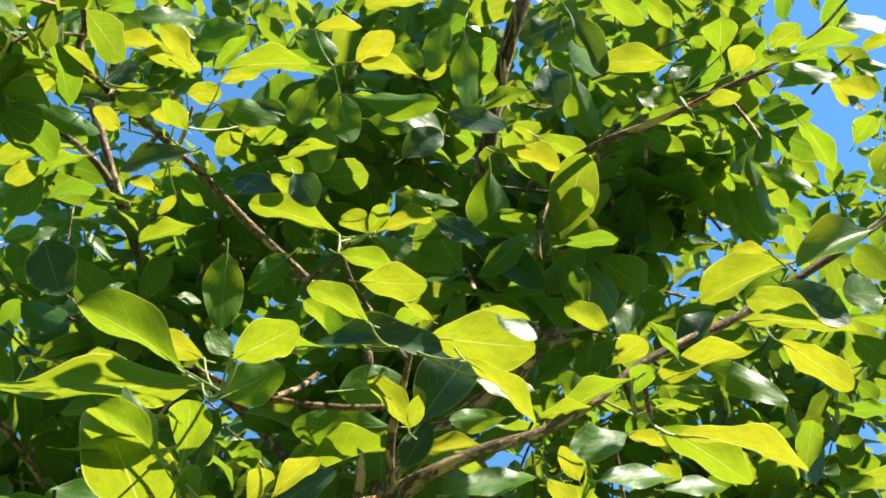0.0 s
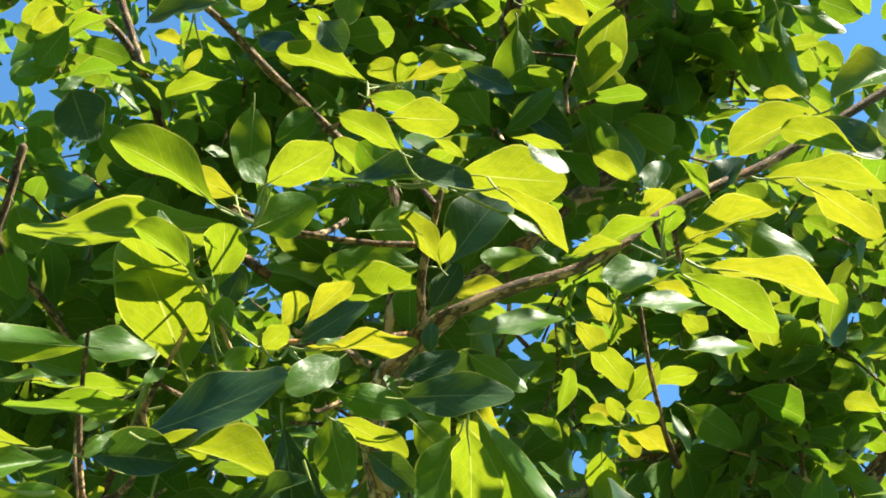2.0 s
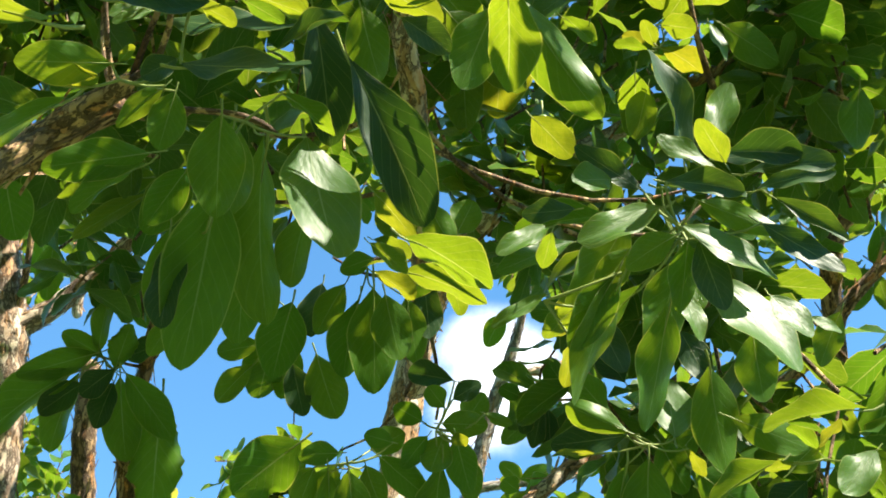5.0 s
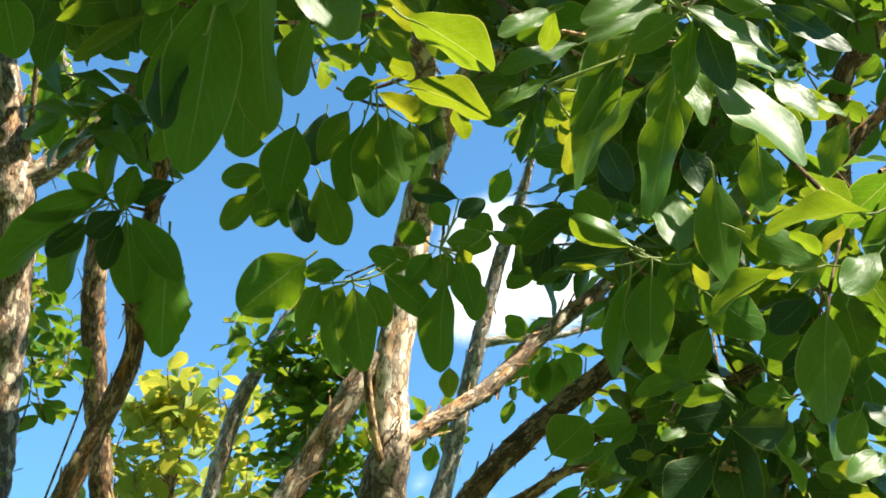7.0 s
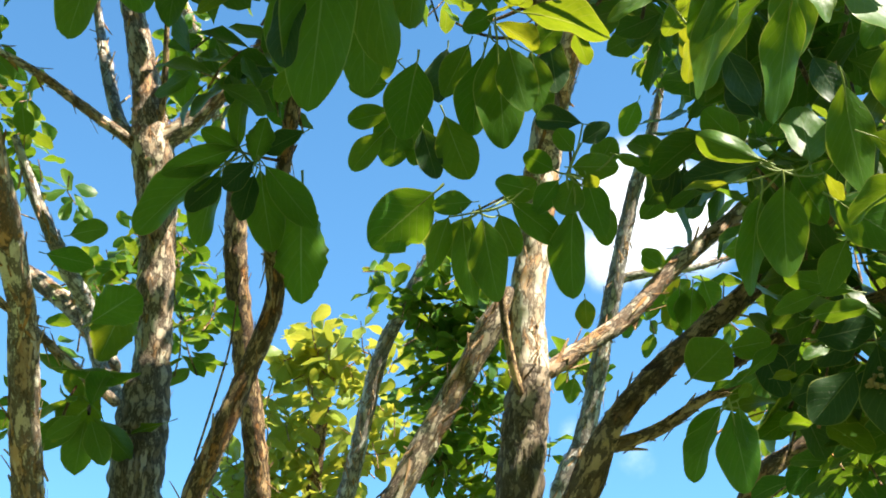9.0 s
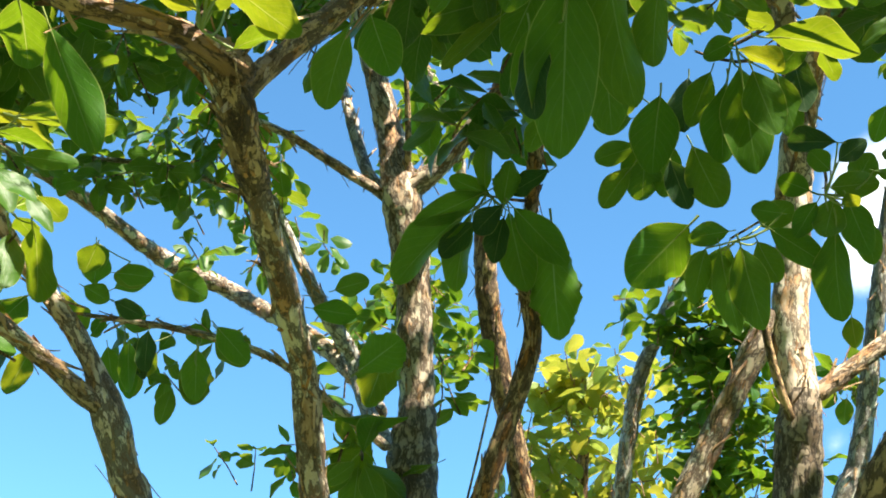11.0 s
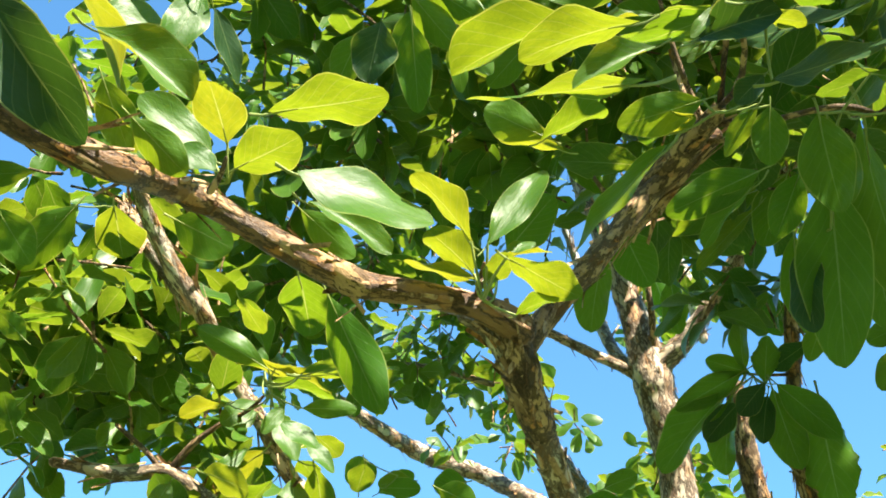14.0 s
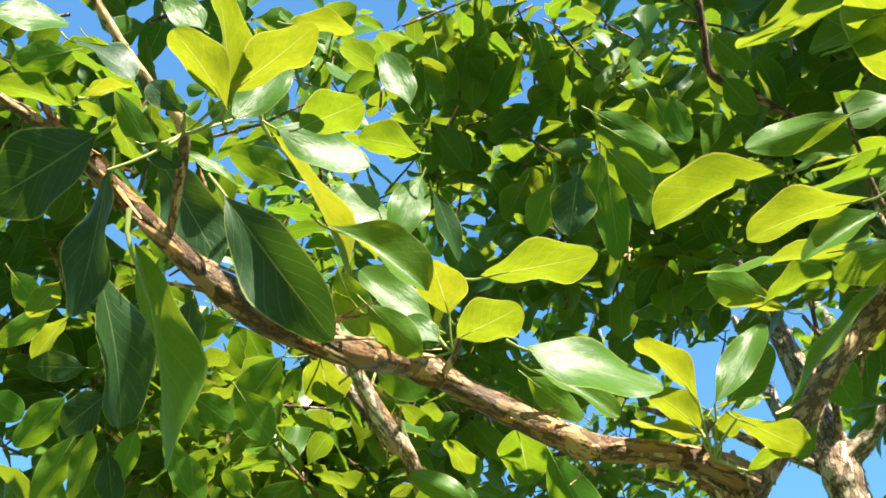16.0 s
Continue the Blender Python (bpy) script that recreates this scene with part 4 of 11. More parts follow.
limb(middle_tree, "branch", BROWN, (-0.182, 0.804, 2.522, 0.0057), (-0.332, 0.970, 2.824, 0.0074), (-0.497, 1.040, 3.068, 0.0086), (-0.521, 0.938, 3.145, 0.0078), (-0.555, 0.847, 3.213, 0.0062), (-0.638, 0.773, 3.262, 0.0047))
limb(middle_tree, "twig", BROWN, (-0.100, 0.667, 2.415, 0.0045), (-0.096, 0.634, 2.444, 0.0040), (-0.078, 0.591, 2.468, 0.0031), (-0.072, 0.578, 2.479, 0.0022))

# ---- single leaves, shoot by shoot ----
# sunlit shoots high up
leaf(middle_tree, (0.363, 1.139, 2.689), (0.326, 1.179, 2.721), (0.701, 0.081, 0.709), 0.43, 0, False, 1.3)
# shoots round the low fork
leaf(near_tree, (-0.479, 1.038, 2.497), (-0.604, 1.023, 2.489), (-0.133, 0.713, 0.688), 0.42, 0)
leaf(near_tree, (-0.485, 1.038, 2.476), (-0.571, 1.053, 2.437), (-0.283, 0.505, 0.815), 0.23, 1)
leaf(near_tree, (-0.442, 1.030, 2.496), (-0.495, 1.062, 2.441), (-0.291, 0.672, 0.681), 0.59, 0)
leaf(near_tree, (-0.238, 1.112, 2.434), (-0.237, 1.079, 2.477), (-0.140, 0.788, 0.599), 0.65, 5)
# drooping rosette beside the middle trunk
leaf(right_tree, (-0.098, 1.030, 2.693), (-0.132, 1.169, 2.644), (0.329, 0.388, 0.861), 0.47, 4, False, 1.3)
leaf(right_tree, (-0.117, 1.079, 2.725), (-0.182, 1.193, 2.700), (0.266, 0.348, 0.899), 0.46, 0, False, 1.3)
leaf(right_tree, (0.310, 1.230, 2.703), (0.298, 1.350, 2.683), (0.470, 0.194, 0.861), 0.39, 0, False, 1.3)
leaf(right_tree, (0.032, 1.092, 2.622), (0.023, 1.175, 2.600), (0.393, 0.271, 0.878), 0.48, 0, False, 1.3)
leaf(right_tree, (-0.055, 1.117, 2.469), (-0.011, 1.142, 2.446), (-0.113, -0.561, -0.820), 0.56, 0, True)
# cluster on the slender knotty stem
# shoots on the near branch
# shoots further along, in full light
# small bright leaves on the forked trunk
leaf(left_tree, (-1.405, 1.680, 2.662), (-1.472, 1.666, 2.662), (-0.165, 0.813, 0.559), 0.88, 0, False, 1.6)
leaf(left_tree, (-1.446, 1.734, 2.553), (-1.508, 1.815, 2.490), (-0.086, 0.567, 0.819), 0.53, 8, False, 1.6)
leaf(left_tree, (-1.406, 1.735, 2.589), (-1.406, 1.833, 2.562), (-0.745, 0.175, 0.644), 0.62, 0, False, 1.6)
leaf(left_tree, (-1.486, 1.621, 2.663), (-1.555, 1.603, 2.667), (-0.191, 0.843, 0.503), 0.64, 0, False, 1.6)
leaf(left_tree, (-1.503, 1.659, 2.552), (-1.535, 1.705, 2.507), (-0.181, 0.617, 0.766), 0.61, 0, False, 1.6)
leaf(left_tree, (-1.568, 1.675, 2.561), (-1.616, 1.763, 2.503), (-0.064, 0.522, 0.851), 0.46, 0, False, 1.6)
leaf(left_tree, (-1.241, 1.245, 2.475), (-1.281, 1.270, 2.450), (-0.301, 0.390, 0.870), 0.78, 0, False, 1.6)
leaf(back_tree, (-1.237, 1.884, 2.447), (-1.107, 1.930, 2.444), (-0.330, 0.936, -0.124), 0.25, 2)
leaf(back_tree, (-1.341, 2.267, 3.489), (-1.337, 2.356, 3.336), (-0.484, 0.761, 0.431), 0.46, 9)
leaf(back_tree, (-1.158, 1.952, 2.640), (-1.241, 1.999, 2.511), (-0.465, 0.687, 0.559), 0.55, 9)
leaf(back_tree, (-1.244, 2.030, 2.457), (-1.333, 2.040, 2.392), (-0.338, 0.744, 0.577), 0.85, 9)
leaf(back_tree, (-1.141, 2.087, 2.413), (-1.297, 2.066, 2.365), (-0.265, 0.813, 0.518), 0.22, 1)
leaf(back_tree, (-1.183, 1.576, 2.782), (-1.184, 1.599, 2.741), (-0.560, 0.713, 0.422), 0.76, 0)
leaf(grey_stem_tree, (-0.258, 2.515, 2.836), (-0.297, 2.490, 2.866), (-0.117, 0.840, 0.530), 0.69, 0)
leaf(grey_stem_tree, (-0.258, 2.515, 2.836), (-0.186, 2.517, 2.857), (-0.143, 0.897, 0.418), 0.55, 0)
leaf(grey_stem_tree, (-0.225, 2.533, 2.815), (-0.299, 2.543, 2.773), (-0.142, 0.878, 0.457), 0.49, 0)
leaf(grey_stem_tree, (-0.217, 2.558, 2.774), (-0.269, 2.578, 2.721), (-0.113, 0.886, 0.449), 0.94, 0)
leaf(grey_stem_tree, (-0.168, 2.555, 2.795), (-0.209, 2.583, 2.732), (-0.093, 0.886, 0.455), 0.75, 0)
leaf(grey_stem_tree, (-0.139, 2.525, 2.858), (-0.080, 2.530, 2.869), (-0.154, 0.893, 0.423), 0.78, 0)
leaf(grey_stem_tree, (-0.250, 2.486, 3.013), (-0.225, 2.521, 2.960), (-0.118, 0.854, 0.507), 0.64, 0)
leaf(grey_stem_tree, (-0.200, 2.483, 3.034), (-0.170, 2.525, 2.971), (-0.101, 0.852, 0.514), 0.60, 0)
leaf(grey_stem_tree, (-0.271, 2.391, 3.172), (-0.313, 2.420, 3.108), (-0.182, 0.849, 0.497), 0.60, 0)
# leaves of the lowest sunlit shoots
leaf(left_tree, (-0.975, 0.898, 3.030), (-1.040, 0.868, 3.000), (-0.536, 0.479, 0.695), 0.59, 0)
leaf(left_tree, (-0.945, 0.914, 3.041), (-0.972, 0.881, 3.049), (-0.454, 0.543, 0.707), 0.95, 0)
leaf(left_tree, (-0.878, 0.924, 2.892), (-0.909, 0.965, 2.824), (-0.516, 0.612, 0.599), 0.50, 0)
leaf(left_tree, (-0.872, 0.904, 2.917), (-0.848, 0.975, 2.869), (-0.432, 0.600, 0.673), 0.44, 3)
leaf(left_tree, (-0.965, 0.873, 2.863), (-1.009, 0.878, 2.818), (-0.577, 0.529, 0.623), 0.74, 0)
leaf(left_tree, (-0.820, 1.003, 3.067), (-0.832, 1.039, 3.021), (-0.436, 0.652, 0.620), 0.70, 0)
leaf(right_tree, (-0.082, 1.066, 2.551), (-0.045, 1.121, 2.535), (-0.011, 0.284, 0.959), 0.59, 0, False, 1.3)
leaf(right_tree, (0.032, 0.994, 2.695), (0.071, 1.053, 2.675), (0.329, 0.090, 0.940), 0.54, 0, False, 1.3)
leaf(right_tree, (0.104, 1.019, 2.681), (0.070, 1.062, 2.666), (0.236, 0.485, 0.842), 0.55, 0, False, 1.3)
leaf(right_tree, (0.146, 1.034, 2.673), (0.098, 1.075, 2.701), (0.583, 0.127, 0.803), 0.41, 0, False, 1.3)
leaf(right_tree, (0.177, 1.169, 2.626), (0.139, 1.200, 2.588), (0.048, 0.796, 0.603), 0.53, 0)
leaf(right_tree, (0.249, 1.190, 2.703), (0.210, 1.222, 2.664), (0.059, 0.801, 0.596), 0.58, 0)
leaf(middle_tree, (0.250, 1.151, 2.738), (0.249, 1.206, 2.688), (0.158, 0.660, 0.734), 0.54, 0)
crown_middle_tree.stalk((-0.101, 0.664, 2.411), (-0.187, 0.604, 2.370), 0.0030, 0.0018, 0.12)
crown_middle_tree.stalk((0.110, 0.660, 2.524), (0.114, 0.708, 2.507), 0.0030, 0.0018, 0.12)
crown_middle_tree.stalk((-0.087, 0.612, 2.456), (-0.229, 0.551, 2.456), 0.0030, 0.0018, 0.12)
crown_middle_tree.stalk((-0.348, 0.689, 2.294), (-0.260, 0.599, 2.405), 0.0030, 0.0018, 0.12)
crown_middle_tree.stalk((-0.168, 0.659, 2.553), (-0.234, 0.557, 2.461), 0.0030, 0.0018, 0.12)
crown_middle_tree.stalk((-0.101, 0.664, 2.411), (-0.210, 0.613, 2.368), 0.0030, 0.0018, 0.12)
crown_middle_tree.stalk((-0.183, 0.612, 2.623), (-0.128, 0.579, 2.630), 0.0030, 0.0018, 0.12)
crown_middle_tree.stalk((0.093, 0.657, 2.509), (0.104, 0.691, 2.500), 0.0030, 0.0018, 0.12)
crown_middle_tree.stalk((-0.286, 0.491, 2.706), (-0.312, 0.523, 2.735), 0.0030, 0.0018, 0.12)
crown_middle_tree.stalk((0.259, 0.718, 3.018), (0.286, 0.727, 2.923), 0.0030, 0.0018, 0.12)
crown_middle_tree.stalk((0.117, 0.758, 2.971), (0.128, 0.731, 2.931), 0.0030, 0.0018, 0.12)
crown_middle_tree.stalk((-0.325, 0.449, 2.721), (-0.328, 0.462, 2.743), 0.0030, 0.0018, 0.12)
crown_middle_tree.stalk((0.276, 0.715, 3.022), (0.282, 0.662, 2.957), 0.0030, 0.0018, 0.12)
crown_near_tree.stalk((-0.348, 0.689, 2.294), (-0.273, 0.570, 2.277), 0.0030, 0.0018, 0.12)
crown_near_tree.stalk((-0.142, 0.722, 2.421), (-0.193, 0.705, 2.377), 0.0030, 0.0018, 0.12)
crown_near_tree.stalk((-0.207, 1.085, 2.491), (-0.471, 1.030, 2.489), 0.0030, 0.0018, 0.12)
crown_near_tree.stalk((-0.175, 0.898, 2.430), (-0.317, 0.890, 2.408), 0.0030, 0.0018, 0.12)
crown_near_tree.stalk((-0.241, 1.288, 2.531), (-0.347, 1.271, 2.541), 0.0030, 0.0018, 0.12)
crown_near_tree.stalk((-0.231, 1.230, 2.521), (-0.299, 1.223, 2.494), 0.0030, 0.0018, 0.12)
crown_right_tree.stalk((-0.180, 0.925, 2.438), (0.046, 0.987, 2.322), 0.0030, 0.0018, 0.12)
crown_right_tree.stalk((-0.189, 0.978, 2.456), (0.074, 1.043, 2.416), 0.0030, 0.0018, 0.12)
crown_right_tree.stalk((-0.045, 0.831, 2.671), (-0.099, 1.022, 2.684), 0.0030, 0.0018, 0.12)
crown_middle_tree.stalk((-0.246, 1.318, 2.537), (-0.341, 1.338, 2.315), 0.0030, 0.0018, 0.12)
crown_middle_tree.stalk((-0.258, 1.381, 2.543), (-0.237, 1.380, 2.369), 0.0030, 0.0018, 0.12)
crown_side_stem_tree.stalk((-0.740, 1.658, 2.649), (-0.779, 1.586, 2.629), 0.0030, 0.0018, 0.12)
crown_left_tree.stalk((-1.053, 0.818, 2.300), (-0.974, 0.805, 2.301), 0.0030, 0.0018, 0.12)
crown_left_tree.stalk((-1.084, 0.893, 2.208), (-0.993, 0.888, 2.243), 0.0030, 0.0018, 0.12)
crown_left_tree.stalk((-1.085, 0.886, 2.211), (-1.080, 0.882, 2.192), 0.0030, 0.0018, 0.12)
crown_left_tree.stalk((-1.480, 1.696, 2.591), (-1.476, 1.694, 2.577), 0.0030, 0.0018, 0.12)
crown_near_tree.stalk((-0.579, 0.166, 2.209), (-0.590, 0.182, 2.225), 0.0030, 0.0018, 0.12)
crown_near_tree.stalk((-0.491, 0.576, 2.131), (-0.484, 0.568, 2.114), 0.0030, 0.0018, 0.12)
crown_near_tree.stalk((-0.631, 0.134, 2.194), (-0.623, 0.135, 2.193), 0.0030, 0.0018, 0.12)
crown_near_tree.stalk((-0.449, 0.727, 2.265), (-0.468, 0.693, 2.287), 0.0030, 0.0018, 0.12)
crown_near_tree.stalk((-0.387, 0.752, 2.329), (-0.413, 0.740, 2.434), 0.0030, 0.0018, 0.12)
crown_near_tree.stalk((-0.387, 0.752, 2.329), (-0.381, 0.661, 2.452), 0.0030, 0.0018, 0.12)
crown_right_tree.stalk((-0.017, 1.785, 2.429), (0.008, 1.644, 2.474), 0.0030, 0.0018, 0.12)
crown_right_tree.stalk((0.206, 1.732, 2.388), (0.207, 1.465, 2.360), 0.0030, 0.0018, 0.12)
crown_right_tree.stalk((0.070, 1.743, 2.331), (0.086, 1.674, 2.262), 0.0030, 0.0018, 0.12)
crown_right_tree.stalk((0.182, 1.735, 2.377), (0.122, 1.668, 2.468), 0.0030, 0.0018, 0.12)
crown_near_tree.stalk((-0.471, 1.030, 2.489), (-0.479, 1.038, 2.497), 0.0011, 0.0010, 0.08, True)
crown_near_tree.stalk((-0.471, 1.030, 2.489), (-0.485, 1.038, 2.476), 0.0011, 0.0010, 0.08, True)
crown_near_tree.stalk((-0.471, 1.030, 2.489), (-0.442, 1.030, 2.496), 0.0011, 0.0010, 0.08, True)
crown_right_tree.stalk((-0.099, 1.022, 2.684), (-0.098, 1.030, 2.693), 0.0011, 0.0010, 0.08, True)
crown_right_tree.stalk((-0.099, 1.022, 2.684), (-0.117, 1.079, 2.725), 0.0011, 0.0010, 0.08, True)
crown_left_tree.stalk((-1.433, 1.730, 2.582), (-1.446, 1.734, 2.553), 0.0011, 0.0010, 0.08, True)
crown_left_tree.stalk((-1.433, 1.730, 2.582), (-1.406, 1.735, 2.589), 0.0011, 0.0010, 0.08, True)
crown_left_tree.stalk((-1.476, 1.694, 2.577), (-1.503, 1.659, 2.552), 0.0011, 0.0010, 0.08, True)
crown_left_tree.stalk((-1.553, 1.648, 2.599), (-1.568, 1.675, 2.561), 0.0011, 0.0010, 0.08, True)
crown_back_tree.stalk((-1.251, 1.904, 2.479), (-1.237, 1.884, 2.447), 0.0011, 0.0010, 0.08, True)
crown_back_tree.stalk((-1.220, 2.015, 2.446), (-1.244, 2.030, 2.457), 0.0011, 0.0010, 0.08, True)
crown_back_tree.stalk((-1.208, 2.128, 2.422), (-1.141, 2.087, 2.413), 0.0011, 0.0010, 0.08, True)

# leaves shoot by shoot, as seen along the way
leaf(middle_tree, (-0.412, 0.466, 2.896), (-0.428, 0.478, 2.838), (0.850, -0.415, -0.324), 0.26, 12, 0, 2.0)
crown_middle_tree.stalk((-0.416, 0.486, 2.880), (-0.412, 0.466, 2.896), 0.0012, 0.0009, 0.08, True)
leaf(middle_tree, (-0.423, 0.481, 2.883), (-0.491, 0.479, 2.890), (0.094, -0.520, 0.849), 0.45, 4, 0, 2.0)
leaf(middle_tree, (-0.384, 0.516, 2.859), (-0.417, 0.488, 2.887), (0.442, 0.319, 0.838), 0.65, 4, 0, 2.0)
crown_middle_tree.stalk((-0.416, 0.486, 2.880), (-0.384, 0.516, 2.859), 0.0012, 0.0009, 0.08, True)
leaf(middle_tree, (-0.418, 0.504, 2.865), (-0.502, 0.519, 2.874), (0.089, -0.084, 0.992), 0.42, 4, 0, 2.0)
crown_middle_tree.stalk((-0.416, 0.486, 2.880), (-0.418, 0.504, 2.865), 0.0012, 0.0009, 0.08, True)
leaf(middle_tree, (-0.444, 0.490, 2.874), (-0.478, 0.486, 2.848), (-0.571, 0.424, 0.703), 0.59, 13, 2)
crown_middle_tree.stalk((-0.416, 0.486, 2.880), (-0.444, 0.490, 2.874), 0.0012, 0.0009, 0.08, True)
leaf(middle_tree, (-0.354, 0.537, 2.846), (-0.418, 0.528, 2.870), (0.065, -0.974, -0.217), 0.43, 2, 1)
leaf(middle_tree, (-0.455, 0.524, 2.846), (-0.395, 0.568, 2.847), (-0.500, 0.660, 0.561), 0.38, 12, 2)
leaf(middle_tree, (-0.323, 0.543, 2.845), (-0.362, 0.524, 2.829), (-0.529, 0.530, 0.663), 0.57, 4, 2)
leaf(middle_tree, (-0.372, 0.502, 2.872), (-0.376, 0.462, 2.879), (0.168, 0.162, 0.972), 0.65, 2, 0, 2.0)
crown_middle_tree.stalk((-0.377, 0.517, 2.859), (-0.372, 0.502, 2.872), 0.0012, 0.0009, 0.08, True)
leaf(middle_tree, (-0.309, 0.500, 2.880), (-0.364, 0.487, 2.884), (0.143, -0.306, 0.941), 0.43, 1, 0, 2.0)
leaf(middle_tree, (-0.275, 0.487, 2.826), (-0.299, 0.455, 2.842), (0.224, 0.258, 0.940), 0.60, 1, 0, 2.0)
leaf(middle_tree, (-0.337, 0.498, 2.878), (-0.277, 0.515, 2.859), (0.264, 0.140, 0.954), 0.50, 1, 0, 2.0)
crown_middle_tree.stalk((-0.377, 0.517, 2.859), (-0.337, 0.498, 2.878), 0.0012, 0.0009, 0.08, True)
leaf(middle_tree, (-0.260, 0.459, 2.850), (-0.306, 0.429, 2.812), (0.587, -0.807, -0.059), 0.36, 12, 0, 2.0)
leaf(middle_tree, (-0.388, 0.545, 2.900), (-0.367, 0.538, 2.934), (0.377, -0.841, -0.387), 0.75, 12, 1)
crown_middle_tree.stalk((-0.377, 0.517, 2.859), (-0.388, 0.545, 2.900), 0.0012, 0.0009, 0.08, True)
leaf(middle_tree, (-0.333, 0.528, 2.856), (-0.368, 0.528, 2.858), (0.080, -0.169, 0.982), 0.41, 0, 0, 2.0)
crown_middle_tree.stalk((-0.377, 0.517, 2.859), (-0.333, 0.528, 2.856), 0.0012, 0.0009, 0.08, True)
leaf(middle_tree, (-0.231, 0.473, 2.776), (-0.152, 0.476, 2.768), (0.119, -0.163, 0.979), 0.45, 1, 0, 2.0)
leaf(middle_tree, (-0.262, 0.534, 2.858), (-0.214, 0.516, 2.851), (0.099, -0.127, 0.987), 0.39, 4, 0, 2.0)
crown_middle_tree.stalk((-0.301, 0.564, 2.831), (-0.262, 0.534, 2.858), 0.0012, 0.0009, 0.08, True)
leaf(middle_tree, (-0.244, 0.516, 2.938), (-0.287, 0.508, 2.899), (-0.643, 0.439, 0.627), 0.58, 12, 2)
leaf(middle_tree, (-0.269, 0.524, 2.865), (-0.224, 0.491, 2.866), (0.046, 0.098, 0.994), 0.32, 1, 0, 2.0)
leaf(middle_tree, (-0.311, 0.564, 2.896), (-0.272, 0.563, 2.888), (0.231, 0.210, 0.950), 0.63, 0, 0, 2.0)
crown_middle_tree.stalk((-0.301, 0.564, 2.831), (-0.311, 0.564, 2.896), 0.0012, 0.0009, 0.08, True)
leaf(middle_tree, (-0.268, 0.551, 2.845), (-0.211, 0.583, 2.850), (-0.444, 0.669, 0.595), 0.46, 4, 2)
crown_middle_tree.stalk((-0.301, 0.564, 2.831), (-0.268, 0.551, 2.845), 0.0012, 0.0009, 0.08, True)
leaf(middle_tree, (-0.231, 0.553, 2.847), (-0.200, 0.566, 2.833), (0.207, -0.895, -0.395), 0.47, 2, 1)
leaf(middle_tree, (-0.275, 0.625, 2.919), (-0.223, 0.640, 2.902), (0.255, 0.177, 0.951), 0.50, 13, 0, 2.0)
crown_middle_tree.stalk((-0.301, 0.564, 2.831), (-0.275, 0.625, 2.919), 0.0012, 0.0009, 0.08, True)
leaf(middle_tree, (-0.273, 0.512, 2.741), (-0.288, 0.482, 2.750), (0.154, 0.206, 0.966), 0.68, 0, 0, 2.0)
leaf(middle_tree, (-0.178, 0.580, 2.915), (-0.204, 0.604, 2.874), (-0.487, 0.587, 0.647), 0.61, 13, 2)
crown_middle_tree.stalk((-0.151, 0.546, 2.881), (-0.178, 0.580, 2.915), 0.0012, 0.0009, 0.08, True)
leaf(middle_tree, (-0.156, 0.590, 2.909), (-0.149, 0.630, 2.868), (-0.449, 0.679, 0.582), 0.72, 0, 2)
crown_middle_tree.stalk((-0.151, 0.546, 2.881), (-0.156, 0.590, 2.909), 0.0012, 0.0009, 0.08, True)
leaf(middle_tree, (-0.166, 0.513, 2.905), (-0.117, 0.515, 2.899), (0.130, -0.187, 0.974), 0.44, 1, 0, 2.0)
crown_middle_tree.stalk((-0.151, 0.546, 2.881), (-0.166, 0.513, 2.905), 0.0012, 0.0009, 0.08, True)
leaf(middle_tree, (-0.128, 0.545, 2.884), (-0.084, 0.514, 2.877), (0.226, 0.087, 0.970), 0.54, 4, 0, 2.0)
crown_middle_tree.stalk((-0.151, 0.546, 2.881), (-0.128, 0.545, 2.884), 0.0012, 0.0009, 0.08, True)
leaf(middle_tree, (-0.098, 0.563, 2.937), (-0.065, 0.590, 2.942), (-0.464, 0.411, 0.785), 0.64, 4, 2)
leaf(middle_tree, (-0.067, 0.565, 2.875), (-0.123, 0.548, 2.882), (0.251, -0.437, 0.864), 0.47, 1, 0, 2.0)
leaf(middle_tree, (-0.196, 0.538, 2.946), (-0.155, 0.572, 2.954), (-0.550, 0.525, 0.650), 0.59, 0, 2)
leaf(middle_tree, (-0.128, 0.546, 2.820), (-0.046, 0.562, 2.816), (-0.169, 0.935, 0.311), 0.36, 1, 2)
leaf(middle_tree, (-0.047, 0.485, 2.876), (-0.108, 0.483, 2.882), (0.116, -0.374, 0.920), 0.44, 1, 0, 2.0)
leaf(middle_tree, (-0.033, 0.552, 2.953), (-0.059, 0.580, 2.907), (-0.548, 0.538, 0.641), 0.54, 12, 2)
leaf(middle_tree, (-0.041, 0.583, 2.927), (-0.067, 0.601, 2.928), (0.150, 0.194, 0.969), 0.57, 0, 0, 2.0)
leaf(middle_tree, (-0.020, 0.567, 2.942), (-0.024, 0.635, 2.903), (-0.679, 0.334, 0.654), 0.52, 4, 2)
leaf(middle_tree, (-0.049, 0.614, 2.840), (-0.087, 0.577, 2.836), (0.683, -0.704, -0.192), 0.73, 0, 0, 2.0)
leaf(middle_tree, (0.044, 0.619, 2.908), (-0.008, 0.618, 2.883), (-0.438, 0.070, 0.896), 0.42, 2, 2)
leaf(middle_tree, (0.065, 0.625, 2.965), (0.069, 0.642, 2.908), (0.096, -0.954, -0.285), 0.69, 13, 1)
leaf(middle_tree, (0.083, 0.591, 2.994), (0.037, 0.593, 2.969), (0.187, -0.893, -0.410), 0.62, 4, 1)
